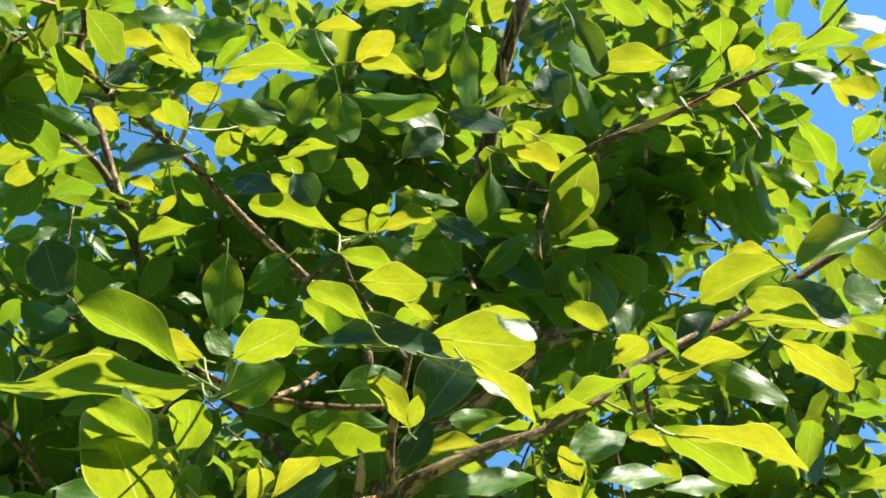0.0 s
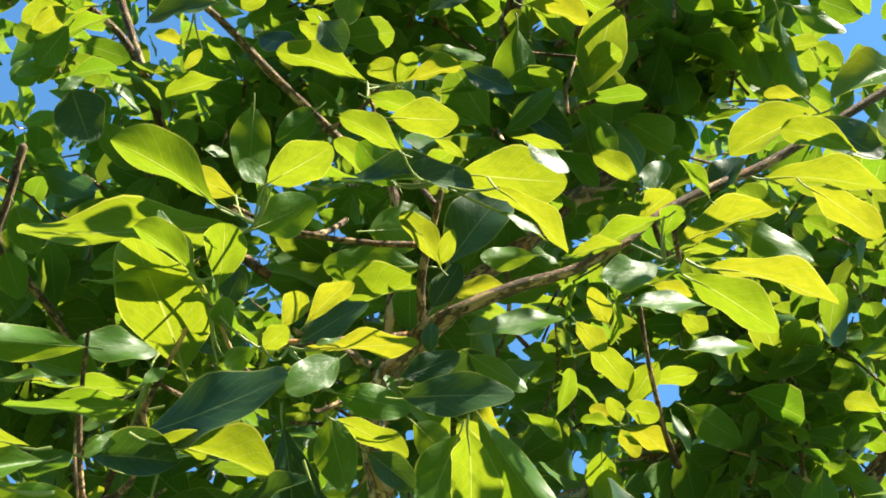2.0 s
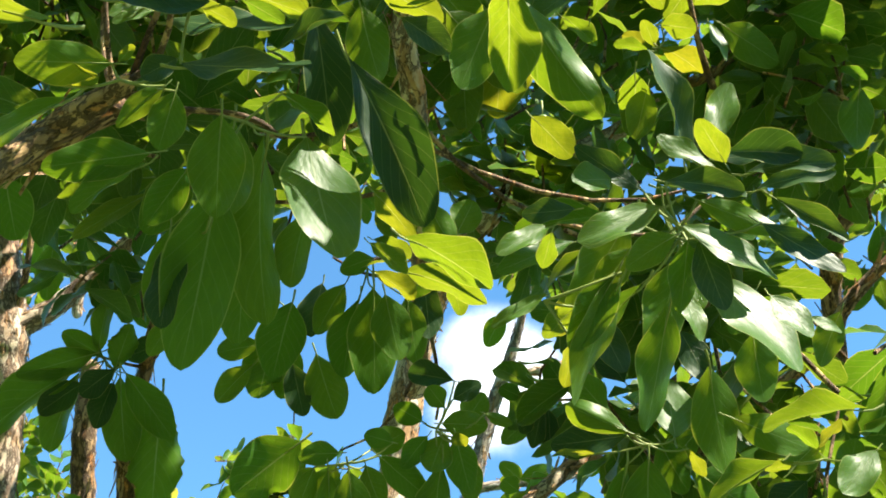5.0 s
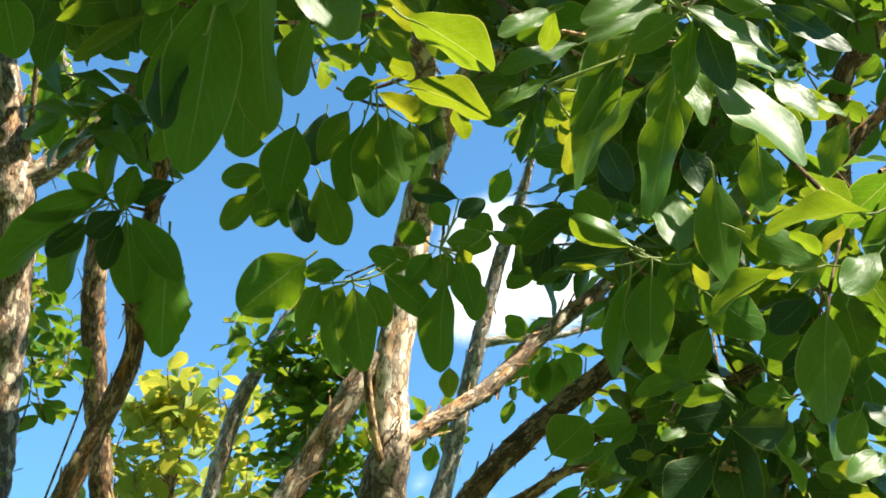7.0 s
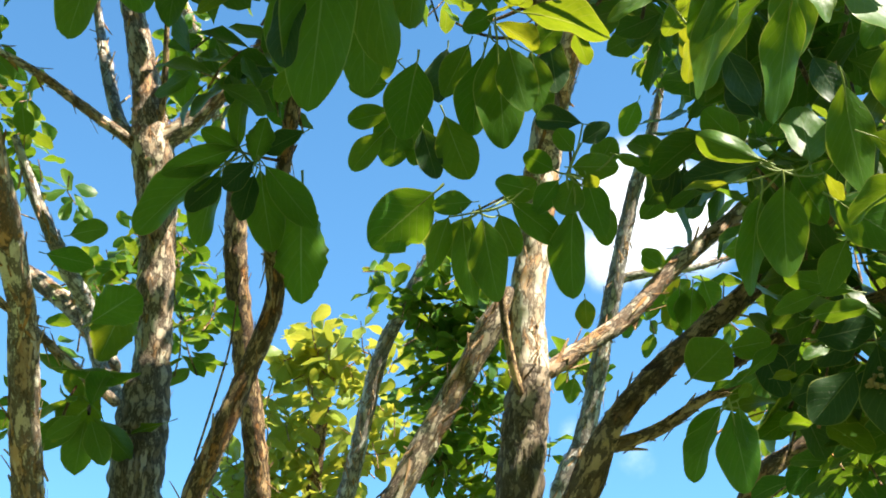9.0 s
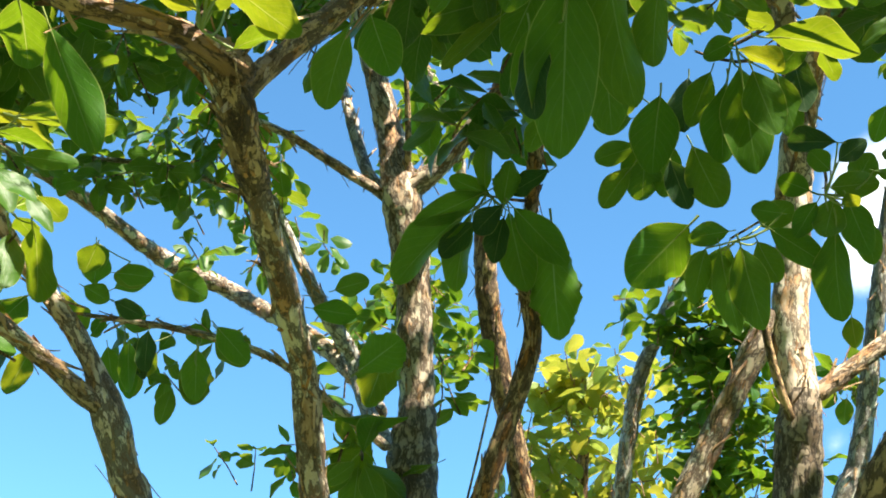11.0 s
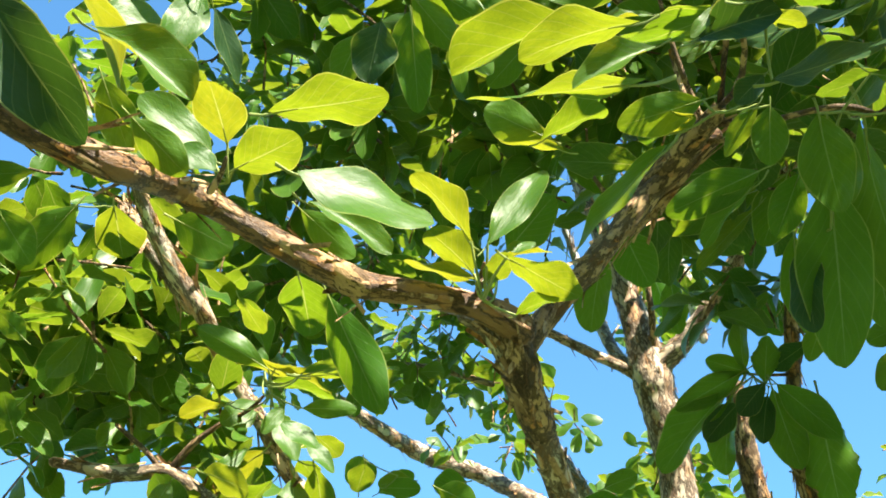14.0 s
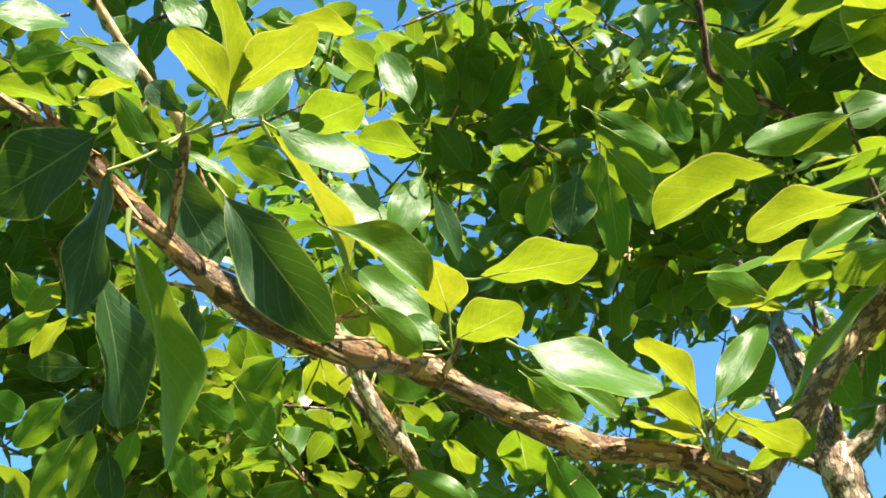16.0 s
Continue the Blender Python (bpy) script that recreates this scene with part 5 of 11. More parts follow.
leaf(middle_tree, (0.088, 0.529, 2.915), (0.119, 0.595, 2.882), (0.579, -0.570, -0.583), 0.33, 1, 1)
leaf(middle_tree, (0.091, 0.636, 2.960), (0.109, 0.699, 2.926), (-0.612, 0.497, 0.615), 0.56, 13, 2)
leaf(middle_tree, (0.122, 0.529, 2.919), (0.166, 0.554, 2.904), (0.314, 0.028, 0.949), 0.44, 4, 0, 2.0)
leaf(middle_tree, (0.192, 0.563, 2.900), (0.172, 0.536, 2.912), (0.317, 0.196, 0.928), 0.58, 1, 0, 2.0)
leaf(middle_tree, (0.188, 0.589, 2.879), (0.117, 0.585, 2.888), (0.127, 0.018, 0.992), 0.46, 1, 0, 2.0)
crown_middle_tree.stalk((0.190, 0.616, 2.858), (0.188, 0.589, 2.879), 0.0012, 0.0009, 0.08, True)
leaf(middle_tree, (0.237, 0.591, 2.883), (0.237, 0.548, 2.881), (0.169, -0.041, 0.985), 0.80, 3, 0, 2.0)
crown_middle_tree.stalk((0.190, 0.616, 2.858), (0.237, 0.591, 2.883), 0.0012, 0.0009, 0.08, True)
leaf(middle_tree, (0.246, 0.607, 2.871), (0.261, 0.576, 2.872), (0.346, 0.188, 0.919), 0.80, 3, 0, 2.0)
crown_middle_tree.stalk((0.190, 0.616, 2.858), (0.246, 0.607, 2.871), 0.0012, 0.0009, 0.08, True)
leaf(middle_tree, (0.305, 0.648, 2.980), (0.338, 0.623, 2.978), (0.247, 0.271, 0.930), 0.69, 4, 0, 2.0)
leaf(middle_tree, (0.247, 0.428, 2.604), (0.294, 0.417, 2.598), (0.078, -0.145, 0.986), 0.45, 1, 0, 2.0)
leaf(middle_tree, (0.228, 0.436, 2.596), (0.279, 0.451, 2.600), (-0.273, 0.814, 0.512), 0.39, 4, 2)
leaf(middle_tree, (0.319, 0.601, 2.884), (0.277, 0.592, 2.878), (-0.238, 0.838, 0.491), 0.39, 12, 2)
leaf(middle_tree, (0.302, 0.635, 2.922), (0.351, 0.628, 2.912), (0.106, -0.477, 0.872), 0.42, 1, 0, 2.0)
leaf(middle_tree, (0.202, 0.600, 2.804), (0.243, 0.588, 2.801), (0.084, 0.050, 0.995), 0.49, 1, 0, 2.0)
crown_middle_tree.stalk((0.190, 0.616, 2.858), (0.202, 0.600, 2.804), 0.0012, 0.0009, 0.08, True)
leaf(middle_tree, (0.204, 0.638, 2.842), (0.159, 0.631, 2.852), (0.210, 0.067, 0.976), 0.53, 1, 0, 2.0)
crown_middle_tree.stalk((0.190, 0.616, 2.858), (0.204, 0.638, 2.842), 0.0012, 0.0009, 0.08, True)
leaf(middle_tree, (0.166, 0.622, 2.851), (0.150, 0.610, 2.863), (0.450, -0.855, -0.258), 0.81, 12, 0, 2.0)
crown_middle_tree.stalk((0.190, 0.616, 2.858), (0.166, 0.622, 2.851), 0.0012, 0.0009, 0.08, True)
leaf(middle_tree, (0.206, 0.595, 2.876), (0.178, 0.591, 2.850), (0.305, -0.936, -0.178), 0.41, 12, 0, 2.0)
crown_middle_tree.stalk((0.190, 0.616, 2.858), (0.206, 0.595, 2.876), 0.0012, 0.0009, 0.08, True)
leaf(middle_tree, (0.197, 0.610, 2.863), (0.160, 0.606, 2.842), (-0.461, 0.574, 0.677), 0.48, 13, 2)
leaf(middle_tree, (0.302, 0.637, 2.854), (0.267, 0.631, 2.836), (-0.450, 0.573, 0.685), 0.59, 0, 2)
leaf(middle_tree, (0.352, 0.475, 2.706), (0.302, 0.458, 2.688), (0.316, -0.949, 0.011), 0.47, 12, 0, 2.0)
leaf(middle_tree, (0.355, 0.483, 2.700), (0.326, 0.492, 2.703), (0.101, 0.039, 0.994), 0.43, 1, 0, 2.0)
leaf(middle_tree, (0.315, 0.494, 2.687), (0.345, 0.504, 2.688), (-0.279, 0.798, 0.534), 0.41, 0, 2)
leaf(middle_tree, (0.315, 0.495, 2.686), (0.334, 0.514, 2.679), (-0.438, 0.683, 0.584), 0.47, 1, 2)
leaf(middle_tree, (0.279, 0.457, 2.601), (0.309, 0.471, 2.598), (0.098, -0.060, 0.993), 0.59, 2, 0, 2.0)
leaf(middle_tree, (0.307, 0.516, 2.669), (0.322, 0.530, 2.667), (0.518, -0.642, -0.565), 0.57, 4, 1)
leaf(middle_tree, (0.307, 0.550, 2.643), (0.322, 0.521, 2.643), (0.307, 0.170, 0.936), 0.64, 3, 0, 2.0)
leaf(middle_tree, (0.295, 0.499, 2.681), (0.307, 0.526, 2.668), (0.460, 0.233, 0.857), 0.45, 1, 0, 2.0)
leaf(middle_tree, (-0.260, 0.632, 2.532), (-0.454, 0.627, 2.548), (0.081, -0.314, 0.946), 0.48, 4, 0, 2.0)
crown_middle_tree.stalk((-0.201, 0.530, 2.407), (-0.260, 0.632, 2.532), 0.0012, 0.0009, 0.08, True)
leaf(middle_tree, (-0.236, 0.538, 2.443), (-0.310, 0.489, 2.474), (0.268, 0.215, 0.939), 0.44, 7, 0, 2.0)
crown_middle_tree.stalk((-0.201, 0.530, 2.407), (-0.236, 0.538, 2.443), 0.0012, 0.0009, 0.08, True)
leaf(middle_tree, (-0.232, 0.559, 2.479), (-0.283, 0.532, 2.495), (0.233, 0.159, 0.960), 0.48, 4, 0, 2.0)
crown_middle_tree.stalk((-0.201, 0.530, 2.407), (-0.232, 0.559, 2.479), 0.0012, 0.0009, 0.08, True)
leaf(middle_tree, (-0.183, 0.487, 2.396), (-0.198, 0.474, 2.411), (0.581, -0.799, -0.155), 0.84, 0, 0, 2.0)
crown_middle_tree.stalk((-0.201, 0.530, 2.407), (-0.183, 0.487, 2.396), 0.0012, 0.0009, 0.08, True)
leaf(middle_tree, (-0.172, 0.464, 2.368), (-0.121, 0.435, 2.361), (0.213, 0.111, 0.971), 0.51, 4, 0, 2.0)
crown_middle_tree.stalk((-0.201, 0.530, 2.407), (-0.172, 0.464, 2.368), 0.0012, 0.0009, 0.08, True)
leaf(middle_tree, (-0.201, 0.533, 2.405), (-0.160, 0.538, 2.435), (-0.503, 0.634, 0.588), 0.68, 0, 2)
leaf(middle_tree, (-0.186, 0.511, 2.426), (-0.122, 0.511, 2.422), (0.065, -0.349, 0.935), 0.36, 1, 0, 2.0)
crown_middle_tree.stalk((-0.201, 0.530, 2.407), (-0.186, 0.511, 2.426), 0.0012, 0.0009, 0.08, True)
leaf(middle_tree, (-0.220, 0.528, 2.338), (-0.202, 0.477, 2.347), (0.223, 0.255, 0.941), 0.56, 3, 0, 2.0)
leaf(middle_tree, (-0.213, 0.472, 2.293), (-0.248, 0.443, 2.313), (0.389, 0.180, 0.903), 0.50, 7, 0, 2.0)
leaf(near_tree, (-0.218, 0.504, 2.312), (-0.245, 0.465, 2.354), (0.870, -0.481, 0.105), 0.26, 4, 0, 2.0)
leaf(near_tree, (-0.254, 0.565, 2.395), (-0.342, 0.562, 2.402), (0.087, -0.433, 0.897), 0.45, 4, 0, 2.0)
leaf(middle_tree, (-0.282, 0.646, 2.379), (-0.289, 0.522, 2.397), (0.104, 0.143, 0.984), 0.62, 12, 0, 2.0)
leaf(middle_tree, (-0.267, 0.646, 2.437), (-0.298, 0.624, 2.452), (0.238, 0.289, 0.927), 0.50, 1, 0, 2.0)
leaf(middle_tree, (-0.235, 0.605, 2.374), (-0.237, 0.579, 2.385), (-0.618, 0.359, 0.699), 0.76, 3, 2)
crown_middle_tree.stalk((-0.247, 0.587, 2.387), (-0.235, 0.605, 2.374), 0.0012, 0.0009, 0.08, True)
leaf(middle_tree, (-0.244, 0.583, 2.391), (-0.248, 0.574, 2.418), (0.808, -0.582, -0.086), 0.28, 13, 0, 2.0)
leaf(middle_tree, (-0.245, 0.610, 2.408), (-0.233, 0.600, 2.436), (0.253, -0.876, -0.410), 0.67, 0, 1)
crown_middle_tree.stalk((-0.247, 0.587, 2.387), (-0.245, 0.610, 2.408), 0.0012, 0.0009, 0.08, True)
leaf(middle_tree, (-0.249, 0.639, 2.382), (-0.279, 0.631, 2.405), (0.127, -0.976, -0.177), 0.53, 2, 1)
crown_middle_tree.stalk((-0.247, 0.587, 2.387), (-0.249, 0.639, 2.382), 0.0012, 0.0009, 0.08, True)
leaf(middle_tree, (-0.215, 0.616, 2.366), (-0.238, 0.614, 2.348), (-0.547, 0.564, 0.618), 0.62, 3, 2)
crown_middle_tree.stalk((-0.247, 0.587, 2.387), (-0.215, 0.616, 2.366), 0.0012, 0.0009, 0.08, True)
leaf(middle_tree, (-0.246, 0.622, 2.357), (-0.219, 0.627, 2.356), (0.063, -0.192, 0.979), 0.49, 13, 0, 2.0)
crown_middle_tree.stalk((-0.247, 0.587, 2.387), (-0.246, 0.622, 2.357), 0.0012, 0.0009, 0.08, True)
leaf(middle_tree, (-0.364, 0.775, 2.533), (-0.424, 0.724, 2.505), (0.636, -0.770, 0.046), 0.43, 4, 0, 2.0)
crown_middle_tree.stalk((-0.306, 0.639, 2.367), (-0.364, 0.775, 2.533), 0.0012, 0.0009, 0.08, True)
leaf(near_tree, (-0.416, 0.796, 2.509), (-0.491, 0.763, 2.527), (0.185, 0.119, 0.976), 0.52, 7, 0, 2.0)
crown_near_tree.stalk((-0.306, 0.639, 2.367), (-0.416, 0.796, 2.509), 0.0012, 0.0009, 0.08, True)
leaf(middle_tree, (-0.355, 0.734, 2.450), (-0.451, 0.717, 2.452), (0.083, -0.339, 0.937), 0.46, 4, 0, 2.0)
leaf(middle_tree, (-0.321, 0.668, 2.367), (-0.422, 0.640, 2.356), (-0.054, -0.194, 0.980), 0.45, 4, 2)
crown_middle_tree.stalk((-0.306, 0.639, 2.367), (-0.321, 0.668, 2.367), 0.0012, 0.0009, 0.08, True)
leaf(near_tree, (-0.368, 0.634, 2.364), (-0.404, 0.601, 2.346), (0.576, -0.782, 0.238), 0.27, 13, 0, 2.0)
leaf(middle_tree, (-0.286, 0.585, 2.312), (-0.273, 0.592, 2.331), (0.562, -0.826, -0.033), 0.43, 12, 0, 2.0)
leaf(near_tree, (-0.250, 0.530, 2.216), (-0.151, 0.495, 2.220), (-0.331, -0.943, 0.032), 0.58, 4, 1)
leaf(middle_tree, (-0.318, 0.671, 2.339), (-0.300, 0.653, 2.340), (0.115, 0.226, 0.967), 0.43, 0, 0, 2.0)
crown_middle_tree.stalk((-0.306, 0.639, 2.367), (-0.318, 0.671, 2.339), 0.0012, 0.0009, 0.08, True)
leaf(middle_tree, (-0.355, 0.711, 2.404), (-0.379, 0.692, 2.370), (0.543, -0.833, 0.112), 0.26, 12, 0, 2.0)
crown_middle_tree.stalk((-0.306, 0.639, 2.367), (-0.355, 0.711, 2.404), 0.0012, 0.0009, 0.08, True)
leaf(middle_tree, (-0.328, 0.667, 2.341), (-0.352, 0.651, 2.316), (0.520, -0.853, 0.043), 0.23, 12, 0, 2.0)
crown_middle_tree.stalk((-0.306, 0.639, 2.367), (-0.328, 0.667, 2.341), 0.0012, 0.0009, 0.08, True)
leaf(middle_tree, (-0.314, 0.659, 2.321), (-0.210, 0.658, 2.296), (0.088, -0.910, 0.404), 0.46, 4, 1)
crown_middle_tree.stalk((-0.306, 0.639, 2.367), (-0.314, 0.659, 2.321), 0.0012, 0.0009, 0.08, True)
leaf(middle_tree, (-0.274, 0.622, 2.292), (-0.249, 0.636, 2.282), (0.248, 0.187, 0.950), 0.59, 12, 0, 2.0)
leaf(middle_tree, (-0.178, 0.551, 2.316), (-0.158, 0.521, 2.320), (0.269, 0.324, 0.907), 0.52, 3, 0, 2.0)
crown_middle_tree.stalk((-0.182, 0.586, 2.334), (-0.178, 0.551, 2.316), 0.0012, 0.0009, 0.08, True)
leaf(middle_tree, (-0.164, 0.559, 2.327), (-0.125, 0.524, 2.328), (0.080, 0.118, 0.990), 0.39, 3, 0, 2.0)
leaf(middle_tree, (-0.182, 0.533, 2.282), (-0.161, 0.513, 2.280), (0.260, 0.196, 0.946), 0.56, 4, 0, 2.0)
crown_middle_tree.stalk((-0.182, 0.586, 2.334), (-0.182, 0.533, 2.282), 0.0012, 0.0009, 0.08, True)
leaf(middle_tree, (-0.191, 0.667, 2.434), (-0.098, 0.634, 2.438), (-0.147, -0.314, 0.938), 0.36, 2, 0, 2.0)
leaf(middle_tree, (-0.163, 0.566, 2.313), (-0.085, 0.567, 2.307), (0.074, -0.387, 0.919), 0.39, 4, 0, 2.0)
crown_middle_tree.stalk((-0.182, 0.586, 2.334), (-0.163, 0.566, 2.313), 0.0012, 0.0009, 0.08, True)
leaf(middle_tree, (-0.136, 0.567, 2.316), (-0.154, 0.557, 2.305), (0.364, -0.907, 0.209), 0.27, 0, 0, 2.0)
crown_middle_tree.stalk((-0.182, 0.586, 2.334), (-0.136, 0.567, 2.316), 0.0012, 0.0009, 0.08, True)
leaf(middle_tree, (-0.180, 0.606, 2.357), (-0.129, 0.597, 2.382), (-0.094, -0.986, -0.139), 0.57, 0, 1)
crown_middle_tree.stalk((-0.182, 0.586, 2.334), (-0.180, 0.606, 2.357), 0.0012, 0.0009, 0.08, True)
leaf(middle_tree, (-0.134, 0.545, 2.278), (-0.162, 0.530, 2.239), (0.512, -0.859, -0.017), 0.51, 12, 0, 2.0)
crown_middle_tree.stalk((-0.182, 0.586, 2.334), (-0.134, 0.545, 2.278), 0.0012, 0.0009, 0.08, True)
leaf(middle_tree, (-0.158, 0.631, 2.327), (-0.107, 0.661, 2.330), (-0.459, 0.723, 0.516), 0.46, 4, 2)
crown_middle_tree.stalk((-0.182, 0.586, 2.334), (-0.158, 0.631, 2.327), 0.0012, 0.0009, 0.08, True)
leaf(middle_tree, (-0.109, 0.641, 2.325), (-0.027, 0.633, 2.309), (-0.119, -0.980, -0.161), 0.47, 0, 1)
leaf(middle_tree, (-0.096, 0.661, 2.348), (-0.104, 0.654, 2.373), (0.599, -0.800, -0.026), 0.51, 12, 0, 2.0)
leaf(middle_tree, (-0.117, 0.661, 2.346), (-0.126, 0.654, 2.361), (0.660, -0.747, 0.075), 0.58, 0, 0, 2.0)
leaf(middle_tree, (-0.112, 0.652, 2.355), (-0.068, 0.650, 2.371), (0.039, -0.977, -0.212), 0.62, 4, 1)
leaf(middle_tree, (-0.076, 0.566, 2.325), (-0.078, 0.572, 2.301), (0.011, -0.963, -0.268), 0.51, 13, 1)
leaf(middle_tree, (-0.078, 0.647, 2.466), (-0.025, 0.631, 2.534), (-0.055, -0.979, -0.195), 0.58, 1, 1)
leaf(middle_tree, (-0.093, 0.670, 2.445), (-0.069, 0.659, 2.481), (0.031, -0.956, -0.292), 0.60, 4, 1)
leaf(middle_tree, (-0.026, 0.705, 2.490), (-0.079, 0.704, 2.493), (0.074, -0.088, 0.993), 0.45, 1, 0, 2.0)
leaf(middle_tree, (-0.098, 0.644, 2.466), (-0.172, 0.615, 2.450), (-0.407, 0.718, 0.565), 0.43, 0, 2)
leaf(middle_tree, (-0.138, 0.616, 2.485), (-0.086, 0.643, 2.513), (-0.598, 0.521, 0.609), 0.61, 0, 2)
leaf(middle_tree, (-0.077, 0.612, 2.429), (-0.102, 0.571, 2.450), (0.398, 0.225, 0.889), 0.45, 1, 0, 2.0)
leaf(middle_tree, (-0.087, 0.586, 2.450), (-0.104, 0.572, 2.465), (0.607, -0.793, -0.057), 0.64, 4, 0, 2.0)
leaf(middle_tree, (-0.077, 0.610, 2.430), (-0.063, 0.581, 2.435), (0.302, 0.293, 0.907), 0.43, 4, 0, 2.0)
leaf(middle_tree, (-0.143, 0.595, 2.667), (-0.221, 0.563, 2.684), (0.275, -0.160, 0.948), 0.42, 1, 0, 2.0)
crown_middle_tree.stalk((-0.141, 0.594, 2.653), (-0.143, 0.595, 2.667), 0.0012, 0.0009, 0.08, True)
leaf(middle_tree, (-0.122, 0.619, 2.693), (-0.138, 0.589, 2.688), (-0.026, -0.155, 0.988), 0.82, 3, 0, 2.0)
crown_middle_tree.stalk((-0.141, 0.594, 2.653), (-0.122, 0.619, 2.693), 0.0012, 0.0009, 0.08, True)
leaf(middle_tree, (-0.121, 0.619, 2.693), (-0.100, 0.589, 2.695), (0.305, 0.289, 0.907), 0.50, 1, 0, 2.0)
crown_middle_tree.stalk((-0.141, 0.594, 2.653), (-0.121, 0.619, 2.693), 0.0012, 0.0009, 0.08, True)
leaf(middle_tree, (-0.114, 0.619, 2.694), (-0.059, 0.606, 2.690), (0.040, -0.125, 0.991), 0.40, 2, 0, 2.0)
crown_middle_tree.stalk((-0.141, 0.594, 2.653), (-0.114, 0.619, 2.694), 0.0012, 0.0009, 0.08, True)
leaf(middle_tree, (-0.135, 0.570, 2.607), (-0.086, 0.585, 2.590), (0.265, 0.218, 0.939), 0.47, 1, 0, 2.0)
crown_middle_tree.stalk((-0.141, 0.594, 2.653), (-0.135, 0.570, 2.607), 0.0012, 0.0009, 0.08, True)
leaf(middle_tree, (-0.103, 0.520, 2.504), (-0.050, 0.520, 2.490), (0.251, 0.150, 0.956), 0.58, 4, 0, 2.0)
leaf(middle_tree, (-0.087, 0.493, 2.423), (-0.128, 0.468, 2.440), (0.302, 0.110, 0.947), 0.46, 1, 0, 2.0)
crown_middle_tree.stalk((-0.074, 0.563, 2.472), (-0.087, 0.493, 2.423), 0.0012, 0.0009, 0.08, True)
leaf(middle_tree, (-0.125, 0.579, 2.503), (-0.153, 0.546, 2.519), (0.334, 0.162, 0.928), 0.48, 1, 0, 2.0)
crown_middle_tree.stalk((-0.074, 0.563, 2.472), (-0.125, 0.579, 2.503), 0.0012, 0.0009, 0.08, True)
leaf(middle_tree, (-0.107, 0.573, 2.485), (-0.130, 0.535, 2.497), (-0.538, 0.529, 0.656), 0.62, 0, 2)
crown_middle_tree.stalk((-0.074, 0.563, 2.472), (-0.107, 0.573, 2.485), 0.0012, 0.0009, 0.08, True)
leaf(middle_tree, (-0.095, 0.607, 2.537), (-0.064, 0.583, 2.534), (0.173, 0.106, 0.979), 0.50, 1, 0, 2.0)
crown_middle_tree.stalk((-0.074, 0.563, 2.472), (-0.095, 0.607, 2.537), 0.0012, 0.0009, 0.08, True)
leaf(middle_tree, (-0.050, 0.552, 2.484), (-0.071, 0.538, 2.493), (0.338, 0.106, 0.935), 0.43, 0, 0, 2.0)
crown_middle_tree.stalk((-0.074, 0.563, 2.472), (-0.050, 0.552, 2.484), 0.0012, 0.0009, 0.08, True)
leaf(middle_tree, (-0.055, 0.560, 2.476), (0.026, 0.562, 2.453), (0.275, 0.203, 0.940), 0.58, 4, 0, 2.0)
crown_middle_tree.stalk((-0.074, 0.563, 2.472), (-0.055, 0.560, 2.476), 0.0012, 0.0009, 0.08, True)
leaf(middle_tree, (-0.000, 0.522, 2.455), (0.028, 0.543, 2.441), (0.533, -0.836, -0.134), 0.71, 4, 0, 2.0)
leaf(middle_tree, (0.026, 0.505, 2.420), (-0.009, 0.494, 2.426), (0.251, -0.329, 0.910), 0.48, 12, 0, 2.0)
leaf(middle_tree, (-0.158, 0.552, 2.470), (-0.044, 0.558, 2.457), (0.085, -0.934, 0.347), 0.37, 13, 1)
leaf(middle_tree, (-0.022, 0.518, 2.402), (0.021, 0.560, 2.372), (0.544, 0.057, 0.837), 0.44, 1, 0, 2.0)
crown_middle_tree.stalk((-0.074, 0.563, 2.472), (-0.022, 0.518, 2.402), 0.0012, 0.0009, 0.08, True)
leaf(middle_tree, (-0.027, 0.583, 2.452), (0.007, 0.606, 2.437), (0.583, -0.808, 0.088), 0.36, 12, 0, 2.0)
crown_middle_tree.stalk((-0.074, 0.563, 2.472), (-0.027, 0.583, 2.452), 0.0012, 0.0009, 0.08, True)
leaf(middle_tree, (-0.004, 0.632, 2.452), (-0.047, 0.618, 2.441), (-0.383, 0.737, 0.557), 0.44, 13, 2)
leaf(middle_tree, (0.022, 0.632, 2.447), (0.063, 0.622, 2.444), (0.049, -0.134, 0.990), 0.46, 1, 0, 2.0)
leaf(middle_tree, (0.085, 0.597, 2.389), (0.043, 0.576, 2.359), (0.468, -0.882, -0.060), 0.50, 4, 0, 2.0)
leaf(middle_tree, (0.092, 0.709, 2.617), (0.052, 0.677, 2.629), (0.187, 0.139, 0.972), 0.47, 1, 0, 2.0)
leaf(middle_tree, (0.100, 0.781, 2.694), (0.126, 0.783, 2.738), (0.435, -0.875, -0.213), 0.50, 0, 0, 2.0)
leaf(middle_tree, (0.091, 0.802, 2.674), (0.125, 0.769, 2.672), (0.317, 0.283, 0.905), 0.65, 3, 0, 2.0)
leaf(middle_tree, (0.099, 0.661, 2.490), (0.111, 0.633, 2.495), (0.280, 0.252, 0.926), 0.67, 3, 0, 2.0)
crown_middle_tree.stalk((0.100, 0.706, 2.510), (0.099, 0.661, 2.490), 0.0012, 0.0009, 0.08, True)
leaf(middle_tree, (0.098, 0.619, 2.467), (0.040, 0.652, 2.469), (-0.068, -0.163, 0.984), 0.36, 1, 0, 2.0)
crown_middle_tree.stalk((0.100, 0.706, 2.510), (0.098, 0.619, 2.467), 0.0012, 0.0009, 0.08, True)
